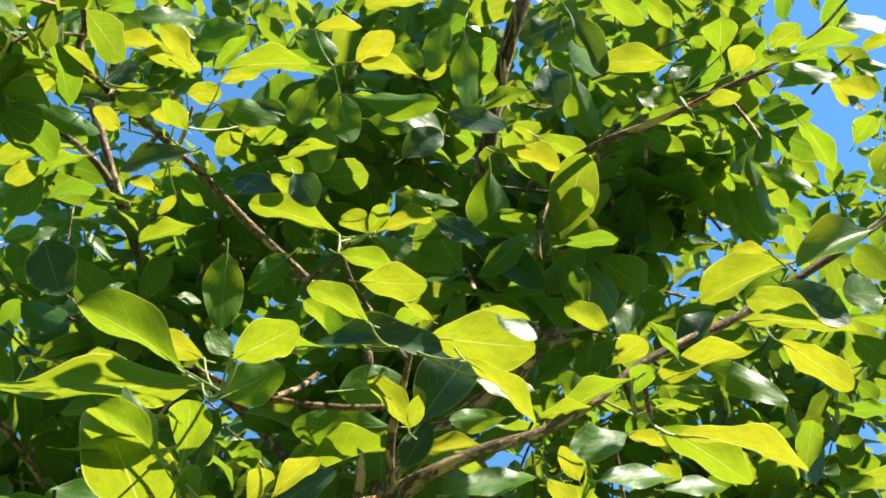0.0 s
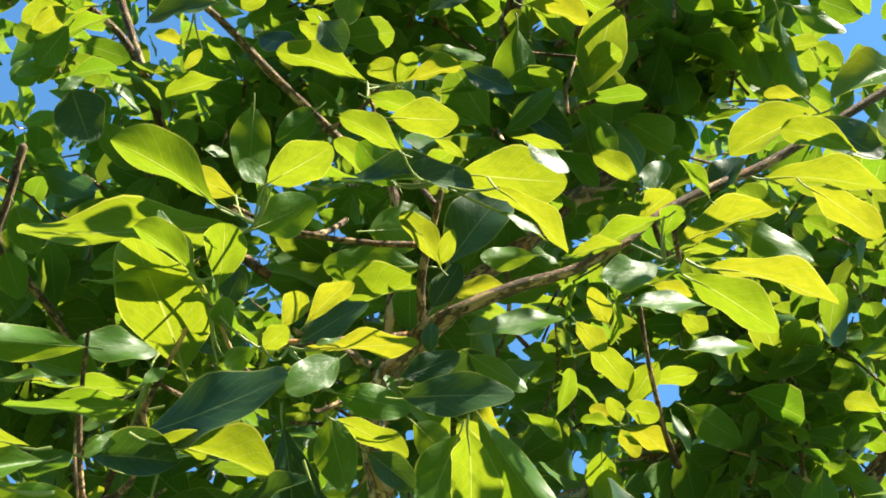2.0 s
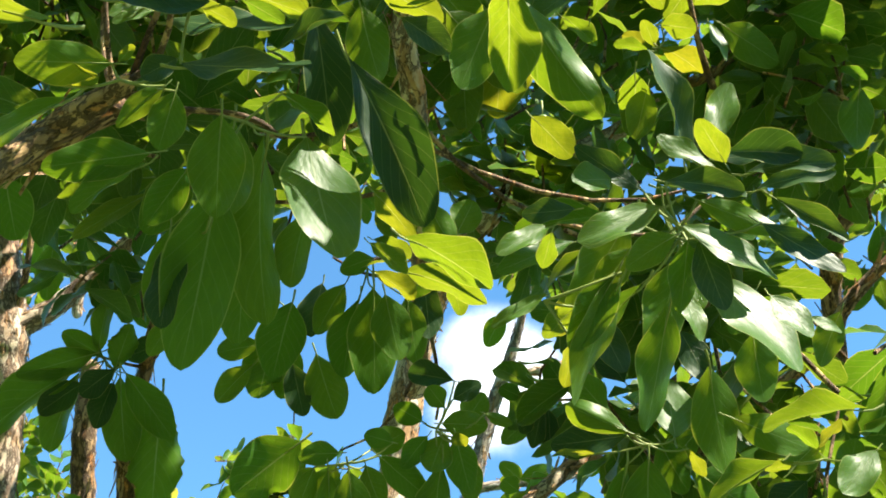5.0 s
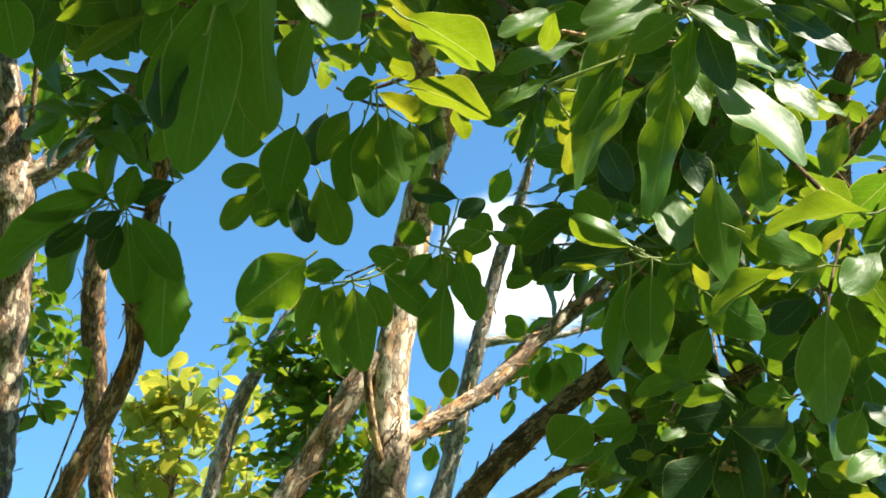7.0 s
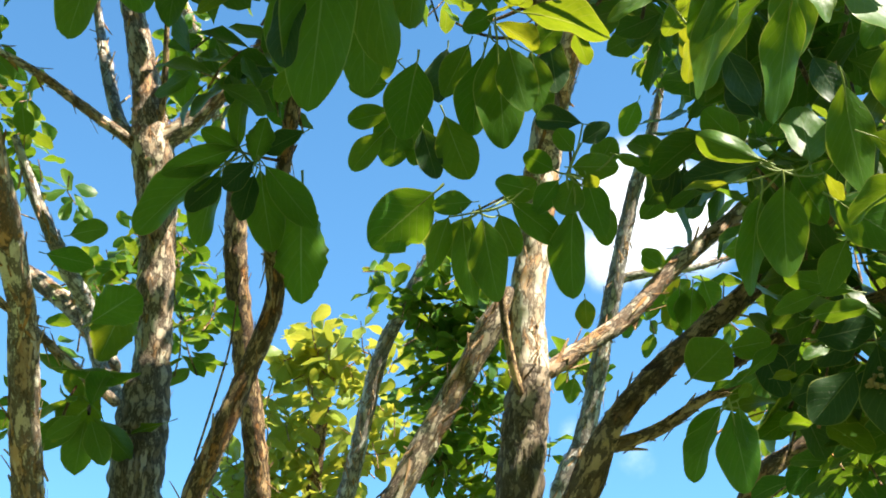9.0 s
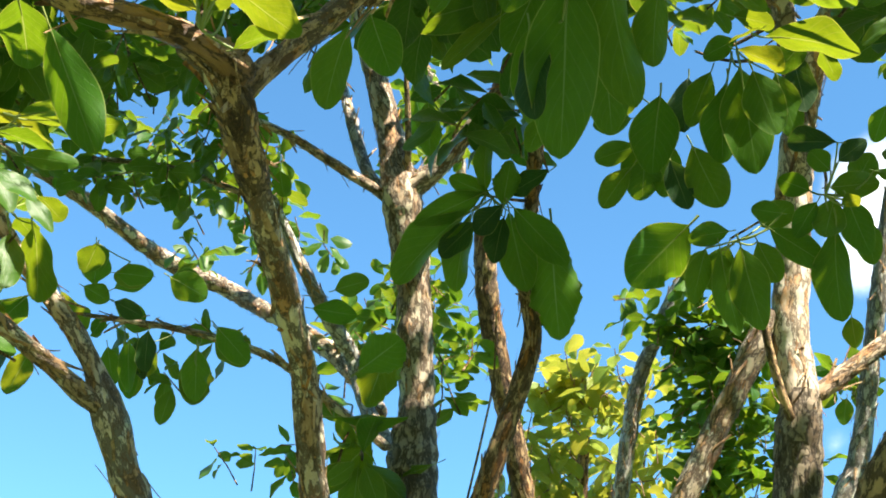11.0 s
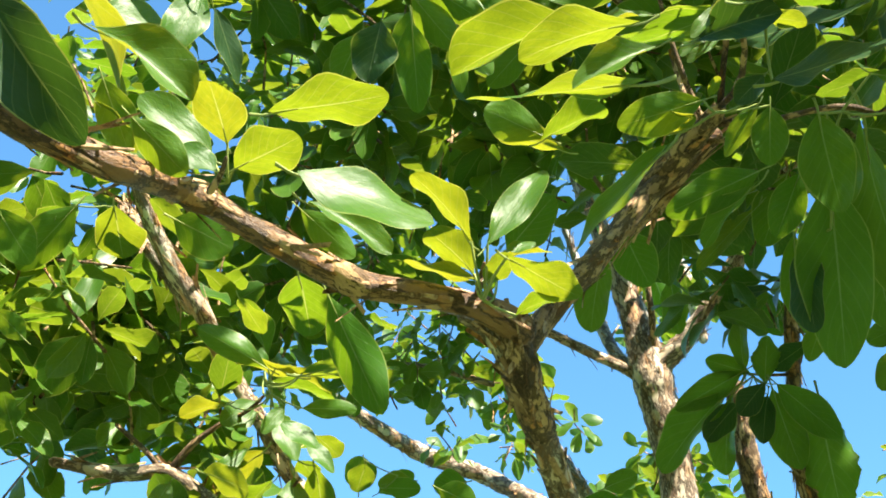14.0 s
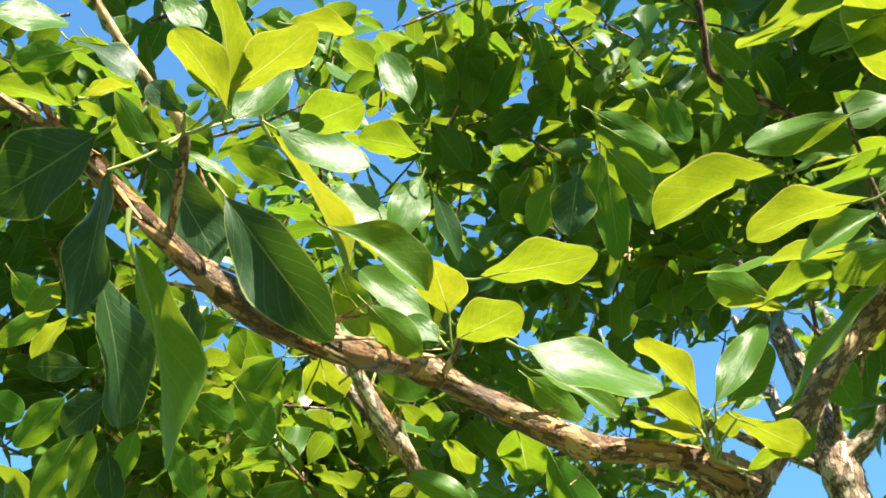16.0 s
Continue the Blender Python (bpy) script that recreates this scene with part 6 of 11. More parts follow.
leaf(middle_tree, (0.062, 0.686, 2.523), (0.040, 0.662, 2.523), (-0.560, 0.540, 0.628), 0.63, 4, 2)
crown_middle_tree.stalk((0.100, 0.706, 2.510), (0.062, 0.686, 2.523), 0.0012, 0.0009, 0.08, True)
leaf(middle_tree, (0.135, 0.614, 2.477), (0.114, 0.585, 2.492), (0.498, 0.071, 0.864), 0.44, 2, 0, 2.0)
leaf(middle_tree, (0.143, 0.674, 2.544), (0.176, 0.664, 2.584), (-0.166, -0.979, -0.118), 0.58, 2, 1)
leaf(middle_tree, (0.132, 0.901, 2.737), (0.248, 0.846, 2.722), (0.050, -0.159, 0.986), 0.44, 1, 0, 2.0)
leaf(middle_tree, (0.117, 0.703, 2.515), (0.159, 0.695, 2.510), (0.053, -0.288, 0.956), 0.49, 4, 0, 2.0)
crown_middle_tree.stalk((0.100, 0.706, 2.510), (0.117, 0.703, 2.515), 0.0012, 0.0009, 0.08, True)
leaf(middle_tree, (0.192, 0.891, 2.754), (0.279, 0.935, 2.727), (-0.303, 0.854, 0.423), 0.40, 4, 2)
leaf(middle_tree, (0.268, 0.686, 2.666), (0.181, 0.733, 2.673), (0.052, -0.044, 0.998), 0.43, 7, 0, 2.0)
leaf(middle_tree, (0.231, 0.536, 2.417), (0.178, 0.515, 2.428), (0.233, -0.051, 0.971), 0.46, 3, 0, 2.0)
leaf(middle_tree, (0.217, 0.563, 2.496), (0.254, 0.564, 2.442), (-0.183, -0.975, -0.129), 0.55, 12, 1)
leaf(middle_tree, (0.228, 0.823, 2.743), (0.349, 0.851, 2.735), (0.108, -0.188, 0.976), 0.46, 1, 0, 2.0)
leaf(middle_tree, (0.234, 0.699, 2.577), (0.293, 0.741, 2.548), (0.422, 0.012, 0.906), 0.45, 0, 0, 2.0)
leaf(middle_tree, (0.290, 0.543, 2.523), (0.222, 0.525, 2.468), (0.318, -0.944, -0.088), 0.38, 7, 0, 2.0)
leaf(middle_tree, (0.229, 0.619, 2.601), (0.199, 0.616, 2.606), (0.170, -0.058, 0.984), 0.45, 13, 0, 2.0)
crown_middle_tree.stalk((0.244, 0.632, 2.592), (0.229, 0.619, 2.601), 0.0012, 0.0009, 0.08, True)
leaf(middle_tree, (0.293, 0.583, 2.489), (0.259, 0.563, 2.478), (0.547, -0.806, -0.225), 0.85, 0, 0, 2.0)
leaf(middle_tree, (0.121, 0.611, 2.398), (0.214, 0.646, 2.379), (0.279, -0.271, 0.921), 0.49, 1, 0, 2.0)
leaf(middle_tree, (0.125, 0.772, 2.556), (0.200, 0.822, 2.522), (0.259, 0.241, 0.935), 0.51, 13, 0, 2.0)
leaf(middle_tree, (0.060, 0.560, 2.316), (0.110, 0.583, 2.331), (0.395, -0.911, 0.123), 0.44, 0, 0, 2.0)
leaf(middle_tree, (0.095, 0.808, 2.586), (0.131, 0.822, 2.579), (0.160, 0.074, 0.984), 0.53, 1, 0, 2.0)
leaf(middle_tree, (0.121, 0.832, 2.568), (0.141, 0.856, 2.562), (0.148, 0.123, 0.981), 0.71, 4, 0, 2.0)
leaf(middle_tree, (0.047, 0.725, 2.461), (0.036, 0.690, 2.470), (0.182, 0.196, 0.964), 0.52, 4, 0, 2.0)
leaf(middle_tree, (0.055, 0.681, 2.445), (0.046, 0.721, 2.432), (0.719, 0.346, 0.603), 0.33, 1, 0, 2.0)
leaf(middle_tree, (0.021, 0.726, 2.468), (0.043, 0.756, 2.459), (0.164, 0.174, 0.971), 0.58, 4, 0, 2.0)
leaf(middle_tree, (-0.056, 0.685, 2.427), (0.010, 0.715, 2.463), (0.382, -0.923, 0.053), 0.38, 0, 0, 2.0)
leaf(right_tree, (-0.008, 0.887, 2.505), (0.010, 0.840, 2.520), (0.609, 0.452, 0.652), 0.33, 13, 0, 2.0)
leaf(right_tree, (-0.035, 0.882, 2.506), (-0.006, 0.912, 2.492), (0.271, 0.185, 0.945), 0.51, 1, 0, 2.0)
leaf(middle_tree, (-0.067, 0.697, 2.414), (-0.024, 0.731, 2.401), (-0.452, 0.749, 0.484), 0.43, 0, 2)
leaf(middle_tree, (-0.086, 0.772, 2.414), (-0.052, 0.826, 2.405), (0.157, 0.070, 0.985), 0.64, 4, 0, 2.0)
leaf(near_tree, (-0.124, 0.770, 2.411), (-0.093, 0.819, 2.403), (-0.563, 0.468, 0.681), 0.57, 0, 2)
leaf(right_tree, (0.055, 1.171, 2.726), (0.023, 1.146, 2.735), (0.187, 0.134, 0.973), 0.56, 1, 0, 2.0)
leaf(right_tree, (0.057, 1.123, 2.687), (0.047, 1.088, 2.697), (0.177, 0.216, 0.960), 0.55, 0, 0, 2.0)
leaf(right_tree, (0.061, 1.080, 2.644), (0.105, 1.116, 2.631), (0.189, 0.132, 0.973), 0.66, 3, 0, 2.0)
leaf(right_tree, (0.056, 1.129, 2.682), (0.073, 1.166, 2.668), (0.279, 0.225, 0.934), 0.56, 0, 0, 2.0)
leaf(right_tree, (0.050, 1.125, 2.685), (0.011, 1.114, 2.689), (0.108, 0.005, 0.994), 0.46, 1, 0, 2.0)
leaf(middle_tree, (0.061, 1.019, 2.617), (0.096, 1.012, 2.598), (0.510, 0.348, 0.786), 0.74, 0, 0, 2.0)
crown_middle_tree.stalk((0.056, 1.124, 2.686), (0.061, 1.019, 2.617), 0.0012, 0.0009, 0.08, True)
leaf(middle_tree, (0.106, 0.971, 2.563), (0.116, 0.976, 2.516), (0.480, -0.877, -0.012), 0.37, 12, 0, 2.0)
leaf(middle_tree, (0.127, 1.056, 2.643), (0.188, 1.113, 2.632), (-0.510, 0.657, 0.555), 0.53, 4, 2)
leaf(right_tree, (0.138, 1.008, 2.686), (0.208, 1.040, 2.708), (0.365, -0.917, 0.162), 0.44, 12, 0, 2.0)
leaf(middle_tree, (0.173, 1.212, 2.806), (0.229, 1.166, 2.812), (-0.030, 0.092, 0.995), 0.35, 1, 0, 2.0)
leaf(middle_tree, (0.154, 1.179, 2.832), (0.176, 1.229, 2.819), (-0.597, 0.425, 0.681), 0.59, 4, 2)
leaf(middle_tree, (0.262, 1.221, 2.809), (0.273, 1.305, 2.738), (-0.544, 0.582, 0.604), 0.43, 0, 2)
leaf(right_tree, (0.271, 1.283, 2.757), (0.341, 1.291, 2.801), (-0.411, 0.754, 0.513), 0.61, 13, 2)
leaf(middle_tree, (0.329, 1.045, 2.603), (0.291, 1.030, 2.611), (0.162, 0.111, 0.981), 0.69, 3, 0, 2.0)
leaf(right_tree, (0.409, 1.254, 2.799), (0.328, 1.222, 2.772), (-0.465, 0.684, 0.563), 0.61, 0, 2)
leaf(right_tree, (0.312, 1.229, 2.809), (0.343, 1.222, 2.857), (-0.285, -0.957, 0.051), 0.63, 0, 1)
leaf(right_tree, (0.347, 1.283, 2.766), (0.399, 1.302, 2.757), (0.128, 0.137, 0.982), 0.57, 4, 0, 2.0)
leaf(middle_tree, (0.263, 1.195, 2.832), (0.320, 1.221, 2.849), (-0.469, 0.620, 0.629), 0.55, 12, 2)
leaf(middle_tree, (-0.458, 0.628, 2.926), (-0.554, 0.642, 2.936), (0.038, -0.384, 0.923), 0.39, 1, 0, 2.0)
leaf(middle_tree, (-0.397, 0.496, 2.695), (-0.436, 0.520, 2.698), (0.095, 0.038, 0.995), 0.49, 4, 0, 2.0)
leaf(middle_tree, (-0.461, 0.668, 2.967), (-0.535, 0.688, 2.969), (-0.107, -0.415, 0.903), 0.33, 1, 0, 2.0)
leaf(middle_tree, (-0.290, 0.563, 2.785), (-0.360, 0.568, 2.772), (-0.023, -0.981, -0.194), 0.53, 13, 1)
crown_middle_tree.stalk((-0.318, 0.572, 2.826), (-0.290, 0.563, 2.785), 0.0012, 0.0009, 0.08, True)
leaf(middle_tree, (-0.433, 0.559, 2.770), (-0.461, 0.576, 2.733), (-0.612, 0.441, 0.657), 0.70, 13, 2)
leaf(middle_tree, (-0.423, 0.584, 2.696), (-0.394, 0.597, 2.626), (-0.047, -0.980, -0.195), 0.66, 12, 1)
leaf(middle_tree, (-0.409, 0.578, 2.703), (-0.426, 0.568, 2.677), (0.713, -0.671, -0.202), 0.39, 12, 0, 2.0)
leaf(middle_tree, (-0.384, 0.583, 2.702), (-0.362, 0.610, 2.682), (0.763, -0.644, -0.052), 0.44, 4, 0, 2.0)
leaf(middle_tree, (-0.320, 0.567, 2.595), (-0.333, 0.559, 2.577), (0.567, -0.821, -0.074), 0.26, 0, 0, 2.0)
leaf(middle_tree, (-0.320, 0.672, 2.699), (-0.302, 0.691, 2.710), (0.731, -0.676, -0.099), 0.54, 12, 0, 2.0)
leaf(middle_tree, (-0.303, 0.641, 2.769), (-0.366, 0.655, 2.772), (0.006, -0.166, 0.986), 0.40, 1, 0, 2.0)
leaf(middle_tree, (-0.275, 0.664, 2.752), (-0.286, 0.714, 2.692), (-0.579, 0.571, 0.582), 0.58, 4, 2)
leaf(middle_tree, (-0.211, 0.676, 2.751), (-0.251, 0.682, 2.706), (-0.586, 0.538, 0.606), 0.52, 4, 2)
leaf(middle_tree, (-0.335, 0.609, 2.792), (-0.364, 0.597, 2.799), (0.214, 0.018, 0.977), 0.50, 1, 0, 2.0)
crown_middle_tree.stalk((-0.318, 0.572, 2.826), (-0.335, 0.609, 2.792), 0.0012, 0.0009, 0.08, True)
leaf(middle_tree, (-0.292, 0.627, 2.782), (-0.313, 0.611, 2.793), (0.252, 0.313, 0.916), 0.55, 4, 0, 2.0)
leaf(middle_tree, (-0.319, 0.615, 2.789), (-0.343, 0.636, 2.789), (0.171, 0.196, 0.966), 0.37, 0, 0, 2.0)
crown_middle_tree.stalk((-0.318, 0.572, 2.826), (-0.319, 0.615, 2.789), 0.0012, 0.0009, 0.08, True)
leaf(middle_tree, (-0.245, 0.578, 2.830), (-0.281, 0.602, 2.834), (0.164, 0.095, 0.982), 0.53, 3, 0, 2.0)
leaf(middle_tree, (-0.241, 0.588, 2.823), (-0.200, 0.579, 2.820), (0.061, -0.042, 0.997), 0.51, 1, 0, 2.0)
leaf(middle_tree, (-0.215, 0.602, 2.814), (-0.191, 0.616, 2.804), (0.247, 0.205, 0.947), 0.58, 12, 0, 2.0)
leaf(middle_tree, (-0.183, 0.536, 2.712), (-0.134, 0.528, 2.707), (0.046, -0.350, 0.936), 0.43, 1, 0, 2.0)
leaf(middle_tree, (-0.198, 0.545, 2.702), (-0.183, 0.563, 2.694), (0.238, 0.246, 0.939), 0.71, 13, 0, 2.0)
leaf(middle_tree, (-0.177, 0.548, 2.702), (-0.155, 0.555, 2.658), (-0.083, -0.978, -0.191), 0.61, 13, 1)
leaf(middle_tree, (-0.311, 0.560, 2.837), (-0.339, 0.550, 2.849), (0.303, 0.202, 0.931), 0.53, 4, 0, 2.0)
crown_middle_tree.stalk((-0.318, 0.572, 2.826), (-0.311, 0.560, 2.837), 0.0012, 0.0009, 0.08, True)
leaf(middle_tree, (-0.367, 0.556, 2.834), (-0.396, 0.544, 2.853), (0.419, 0.350, 0.837), 0.70, 0, 0, 2.0)
crown_middle_tree.stalk((-0.318, 0.572, 2.826), (-0.367, 0.556, 2.834), 0.0012, 0.0009, 0.08, True)
leaf(middle_tree, (-0.284, 0.667, 2.881), (-0.239, 0.668, 2.851), (-0.054, -0.992, -0.112), 0.66, 0, 1)
leaf(middle_tree, (-0.089, 0.600, 2.781), (-0.048, 0.598, 2.816), (0.225, -0.924, -0.309), 0.62, 1, 1)
leaf(middle_tree, (-0.040, 0.572, 2.812), (0.017, 0.582, 2.786), (0.047, -0.959, -0.280), 0.55, 4, 1)
leaf(middle_tree, (-0.009, 0.677, 2.858), (-0.009, 0.730, 2.797), (-0.525, 0.647, 0.553), 0.63, 13, 2)
leaf(middle_tree, (-0.058, 0.618, 2.702), (-0.013, 0.632, 2.674), (0.081, -0.935, -0.345), 0.50, 0, 1)
leaf(middle_tree, (-0.103, 0.653, 2.799), (-0.042, 0.675, 2.800), (-0.316, 0.839, 0.443), 0.30, 4, 2)
leaf(middle_tree, (-0.129, 0.649, 2.733), (-0.051, 0.689, 2.708), (-0.312, 0.855, 0.415), 0.29, 0, 2)
leaf(middle_tree, (-0.040, 0.694, 2.771), (0.034, 0.727, 2.714), (0.155, -0.929, -0.335), 0.38, 13, 1)
leaf(middle_tree, (-0.101, 0.645, 2.739), (-0.050, 0.663, 2.730), (-0.239, 0.875, 0.421), 0.30, 0, 2)
leaf(middle_tree, (-0.157, 0.571, 2.818), (-0.171, 0.598, 2.773), (-0.437, 0.707, 0.556), 0.60, 0, 2)
leaf(middle_tree, (-0.129, 0.620, 2.892), (-0.078, 0.640, 2.902), (-0.399, 0.683, 0.612), 0.52, 4, 2)
leaf(middle_tree, (0.044, 0.656, 2.879), (0.101, 0.692, 2.856), (0.311, 0.116, 0.943), 0.44, 1, 0, 2.0)
leaf(middle_tree, (0.040, 0.631, 2.832), (0.022, 0.616, 2.837), (0.237, 0.065, 0.969), 0.59, 0, 0, 2.0)
leaf(middle_tree, (0.002, 0.633, 2.825), (0.064, 0.656, 2.813), (0.284, -0.252, 0.925), 0.46, 2, 0, 2.0)
leaf(middle_tree, (0.140, 0.827, 3.021), (0.165, 0.893, 2.995), (0.315, 0.238, 0.919), 0.47, 2, 0, 2.0)
leaf(middle_tree, (0.248, 0.740, 2.964), (0.255, 0.821, 2.894), (-0.518, 0.581, 0.628), 0.47, 1, 2)
leaf(middle_tree, (0.276, 0.761, 2.949), (0.294, 0.838, 2.884), (-0.490, 0.620, 0.612), 0.43, 1, 2)
leaf(middle_tree, (0.131, 0.728, 2.959), (0.175, 0.777, 2.966), (-0.546, 0.381, 0.746), 0.73, 0, 2)
leaf(middle_tree, (0.159, 0.699, 2.921), (0.200, 0.722, 2.906), (0.221, 0.224, 0.949), 0.54, 0, 0, 2.0)
leaf(middle_tree, (0.265, 0.529, 2.665), (0.292, 0.573, 2.642), (0.546, 0.107, 0.831), 0.42, 1, 0, 2.0)
leaf(middle_tree, (0.227, 0.553, 2.639), (0.272, 0.580, 2.632), (-0.344, 0.734, 0.586), 0.41, 0, 2)
leaf(middle_tree, (0.246, 0.904, 2.968), (0.165, 0.879, 2.962), (-0.292, 0.860, 0.418), 0.33, 13, 2)
leaf(middle_tree, (0.047, 0.854, 2.985), (0.040, 0.893, 2.974), (0.404, 0.328, 0.854), 0.56, 13, 0, 2.0)
leaf(middle_tree, (0.115, 0.815, 3.028), (0.081, 0.836, 2.969), (-0.396, 0.771, 0.499), 0.58, 0, 2)
leaf(middle_tree, (0.253, 0.908, 3.098), (0.234, 0.871, 3.111), (0.305, 0.169, 0.937), 0.58, 0, 0, 2.0)
leaf(near_tree, (-0.286, 0.533, 2.205), (-0.225, 0.532, 2.192), (-0.056, -0.983, -0.176), 0.50, 7, 1)
crown_near_tree.stalk((-0.235, 0.534, 2.213), (-0.286, 0.533, 2.205), 0.0012, 0.0009, 0.08, True)
leaf(near_tree, (-0.241, 0.519, 2.202), (-0.168, 0.546, 2.186), (0.245, -0.113, 0.963), 0.44, 2, 0, 2.0)
crown_near_tree.stalk((-0.235, 0.534, 2.213), (-0.241, 0.519, 2.202), 0.0012, 0.0009, 0.08, True)
leaf(near_tree, (-0.262, 0.526, 2.217), (-0.278, 0.514, 2.189), (0.611, -0.791, -0.012), 0.27, 12, 0, 2.0)
crown_near_tree.stalk((-0.235, 0.534, 2.213), (-0.262, 0.526, 2.217), 0.0012, 0.0009, 0.08, True)
leaf(near_tree, (-0.246, 0.552, 2.164), (-0.165, 0.549, 2.149), (0.028, -0.929, 0.368), 0.49, 4, 1)
crown_near_tree.stalk((-0.235, 0.534, 2.213), (-0.246, 0.552, 2.164), 0.0012, 0.0009, 0.08, True)
leaf(near_tree, (-0.188, 0.555, 2.172), (-0.145, 0.541, 2.177), (-0.314, -0.949, 0.031), 0.46, 2, 1)
leaf(near_tree, (-0.368, 0.601, 2.220), (-0.326, 0.605, 2.214), (0.119, 0.045, 0.992), 0.46, 4, 0, 2.0)
crown_near_tree.stalk((-0.315, 0.612, 2.217), (-0.368, 0.601, 2.220), 0.0012, 0.0009, 0.08, True)
leaf(near_tree, (-0.319, 0.604, 2.225), (-0.374, 0.580, 2.213), (-0.434, 0.665, 0.608), 0.49, 4, 2)
crown_near_tree.stalk((-0.315, 0.612, 2.217), (-0.319, 0.604, 2.225), 0.0012, 0.0009, 0.08, True)
leaf(near_tree, (-0.266, 0.589, 2.207), (-0.288, 0.588, 2.193), (0.360, -0.815, -0.454), 0.71, 13, 1)
crown_near_tree.stalk((-0.315, 0.612, 2.217), (-0.266, 0.589, 2.207), 0.0012, 0.0009, 0.08, True)
leaf(near_tree, (-0.315, 0.605, 2.226), (-0.300, 0.594, 2.229), (-0.093, 0.195, 0.976), 0.41, 0, 0, 2.0)
leaf(near_tree, (-0.319, 0.683, 2.214), (-0.386, 0.660, 2.191), (-0.429, 0.715, 0.552), 0.41, 12, 2)
leaf(near_tree, (-0.323, 0.687, 2.209), (-0.376, 0.694, 2.176), (-0.539, -0.213, 0.815), 0.38, 1, 2)
leaf(near_tree, (-0.287, 0.620, 2.215), (-0.317, 0.623, 2.186), (-0.641, 0.292, 0.710), 0.44, 0, 2)
crown_near_tree.stalk((-0.315, 0.612, 2.217), (-0.287, 0.620, 2.215), 0.0012, 0.0009, 0.08, True)
leaf(near_tree, (-0.280, 0.623, 2.212), (-0.294, 0.642, 2.179), (-0.491, 0.646, 0.585), 0.66, 4, 2)
crown_near_tree.stalk((-0.315, 0.612, 2.217), (-0.280, 0.623, 2.212), 0.0012, 0.0009, 0.08, True)
leaf(near_tree, (-0.302, 0.711, 2.221), (-0.331, 0.721, 2.181), (-0.512, 0.666, 0.542), 0.57, 4, 2)
crown_near_tree.stalk((-0.258, 0.696, 2.246), (-0.302, 0.711, 2.221), 0.0012, 0.0009, 0.08, True)
leaf(near_tree, (-0.268, 0.676, 2.236), (-0.280, 0.723, 2.182), (-0.592, 0.536, 0.602), 0.62, 0, 2)
crown_near_tree.stalk((-0.258, 0.696, 2.246), (-0.268, 0.676, 2.236), 0.0012, 0.0009, 0.08, True)
leaf(near_tree, (-0.228, 0.687, 2.261), (-0.197, 0.719, 2.243), (0.341, 0.210, 0.916), 0.48, 1, 0, 2.0)
crown_near_tree.stalk((-0.258, 0.696, 2.246), (-0.228, 0.687, 2.261), 0.0012, 0.0009, 0.08, True)
leaf(near_tree, (-0.218, 0.708, 2.369), (-0.218, 0.782, 2.289), (0.544, -0.622, -0.563), 0.37, 13, 1)
leaf(near_tree, (-0.179, 0.678, 2.280), (-0.138, 0.767, 2.190), (0.507, -0.717, -0.479), 0.35, 1, 1)
leaf(near_tree, (-0.215, 0.711, 2.238), (-0.188, 0.716, 2.132), (0.579, -0.808, 0.112), 0.59, 4, 0, 2.0)
crown_near_tree.stalk((-0.258, 0.696, 2.246), (-0.215, 0.711, 2.238), 0.0012, 0.0009, 0.08, True)
leaf(near_tree, (-0.192, 0.747, 2.407), (-0.184, 0.797, 2.367), (-0.525, 0.575, 0.627), 0.63, 12, 2)
leaf(middle_tree, (-0.156, 0.632, 2.303), (-0.107, 0.658, 2.284), (0.333, 0.080, 0.940), 0.43, 12, 0, 2.0)
leaf(middle_tree, (-0.136, 0.651, 2.286), (-0.103, 0.664, 2.259), (0.150, -0.954, -0.262), 0.53, 1, 1)
leaf(middle_tree, (-0.075, 0.691, 2.328), (-0.104, 0.712, 2.270), (-0.385, 0.790, 0.477), 0.60, 0, 2)
leaf(middle_tree, (-0.055, 0.591, 2.245), (-0.065, 0.668, 2.220), (0.319, 0.334, 0.887), 0.49, 13, 0, 2.0)
leaf(middle_tree, (-0.063, 0.706, 2.359), (-0.005, 0.781, 2.288), (-0.370, 0.776, 0.511), 0.33, 13, 2)
leaf(middle_tree, (-0.137, 0.779, 2.456), (-0.105, 0.828, 2.435), (0.310, 0.190, 0.931), 0.63, 13, 0, 2.0)
leaf(near_tree, (-0.175, 0.755, 2.219), (-0.152, 0.794, 2.201), (0.219, 0.294, 0.930), 0.51, 12, 0, 2.0)
leaf(near_tree, (-0.172, 0.741, 2.161), (-0.151, 0.767, 2.150), (0.126, 0.289, 0.949), 0.58, 1, 0, 2.0)
leaf(near_tree, (-0.139, 0.702, 2.134), (-0.088, 0.743, 2.114), (0.223, 0.189, 0.956), 0.67, 1, 0, 2.0)
leaf(right_tree, (-0.176, 0.979, 2.379), (-0.159, 1.023, 2.356), (-0.583, 0.545, 0.602), 0.64, 13, 2)
leaf(middle_tree, (0.031, 0.757, 2.181), (-0.028, 0.732, 2.139), (0.299, -0.943, 0.145), 0.28, 12, 0, 2.0)
crown_middle_tree.stalk((0.041, 0.768, 2.171), (0.031, 0.757, 2.181), 0.0012, 0.0009, 0.08, True)
leaf(middle_tree, (0.035, 0.746, 2.194), (0.087, 0.746, 2.178), (-0.009, -0.998, -0.065), 0.38, 1, 1)
crown_middle_tree.stalk((0.041, 0.768, 2.171), (0.035, 0.746, 2.194), 0.0012, 0.0009, 0.08, True)
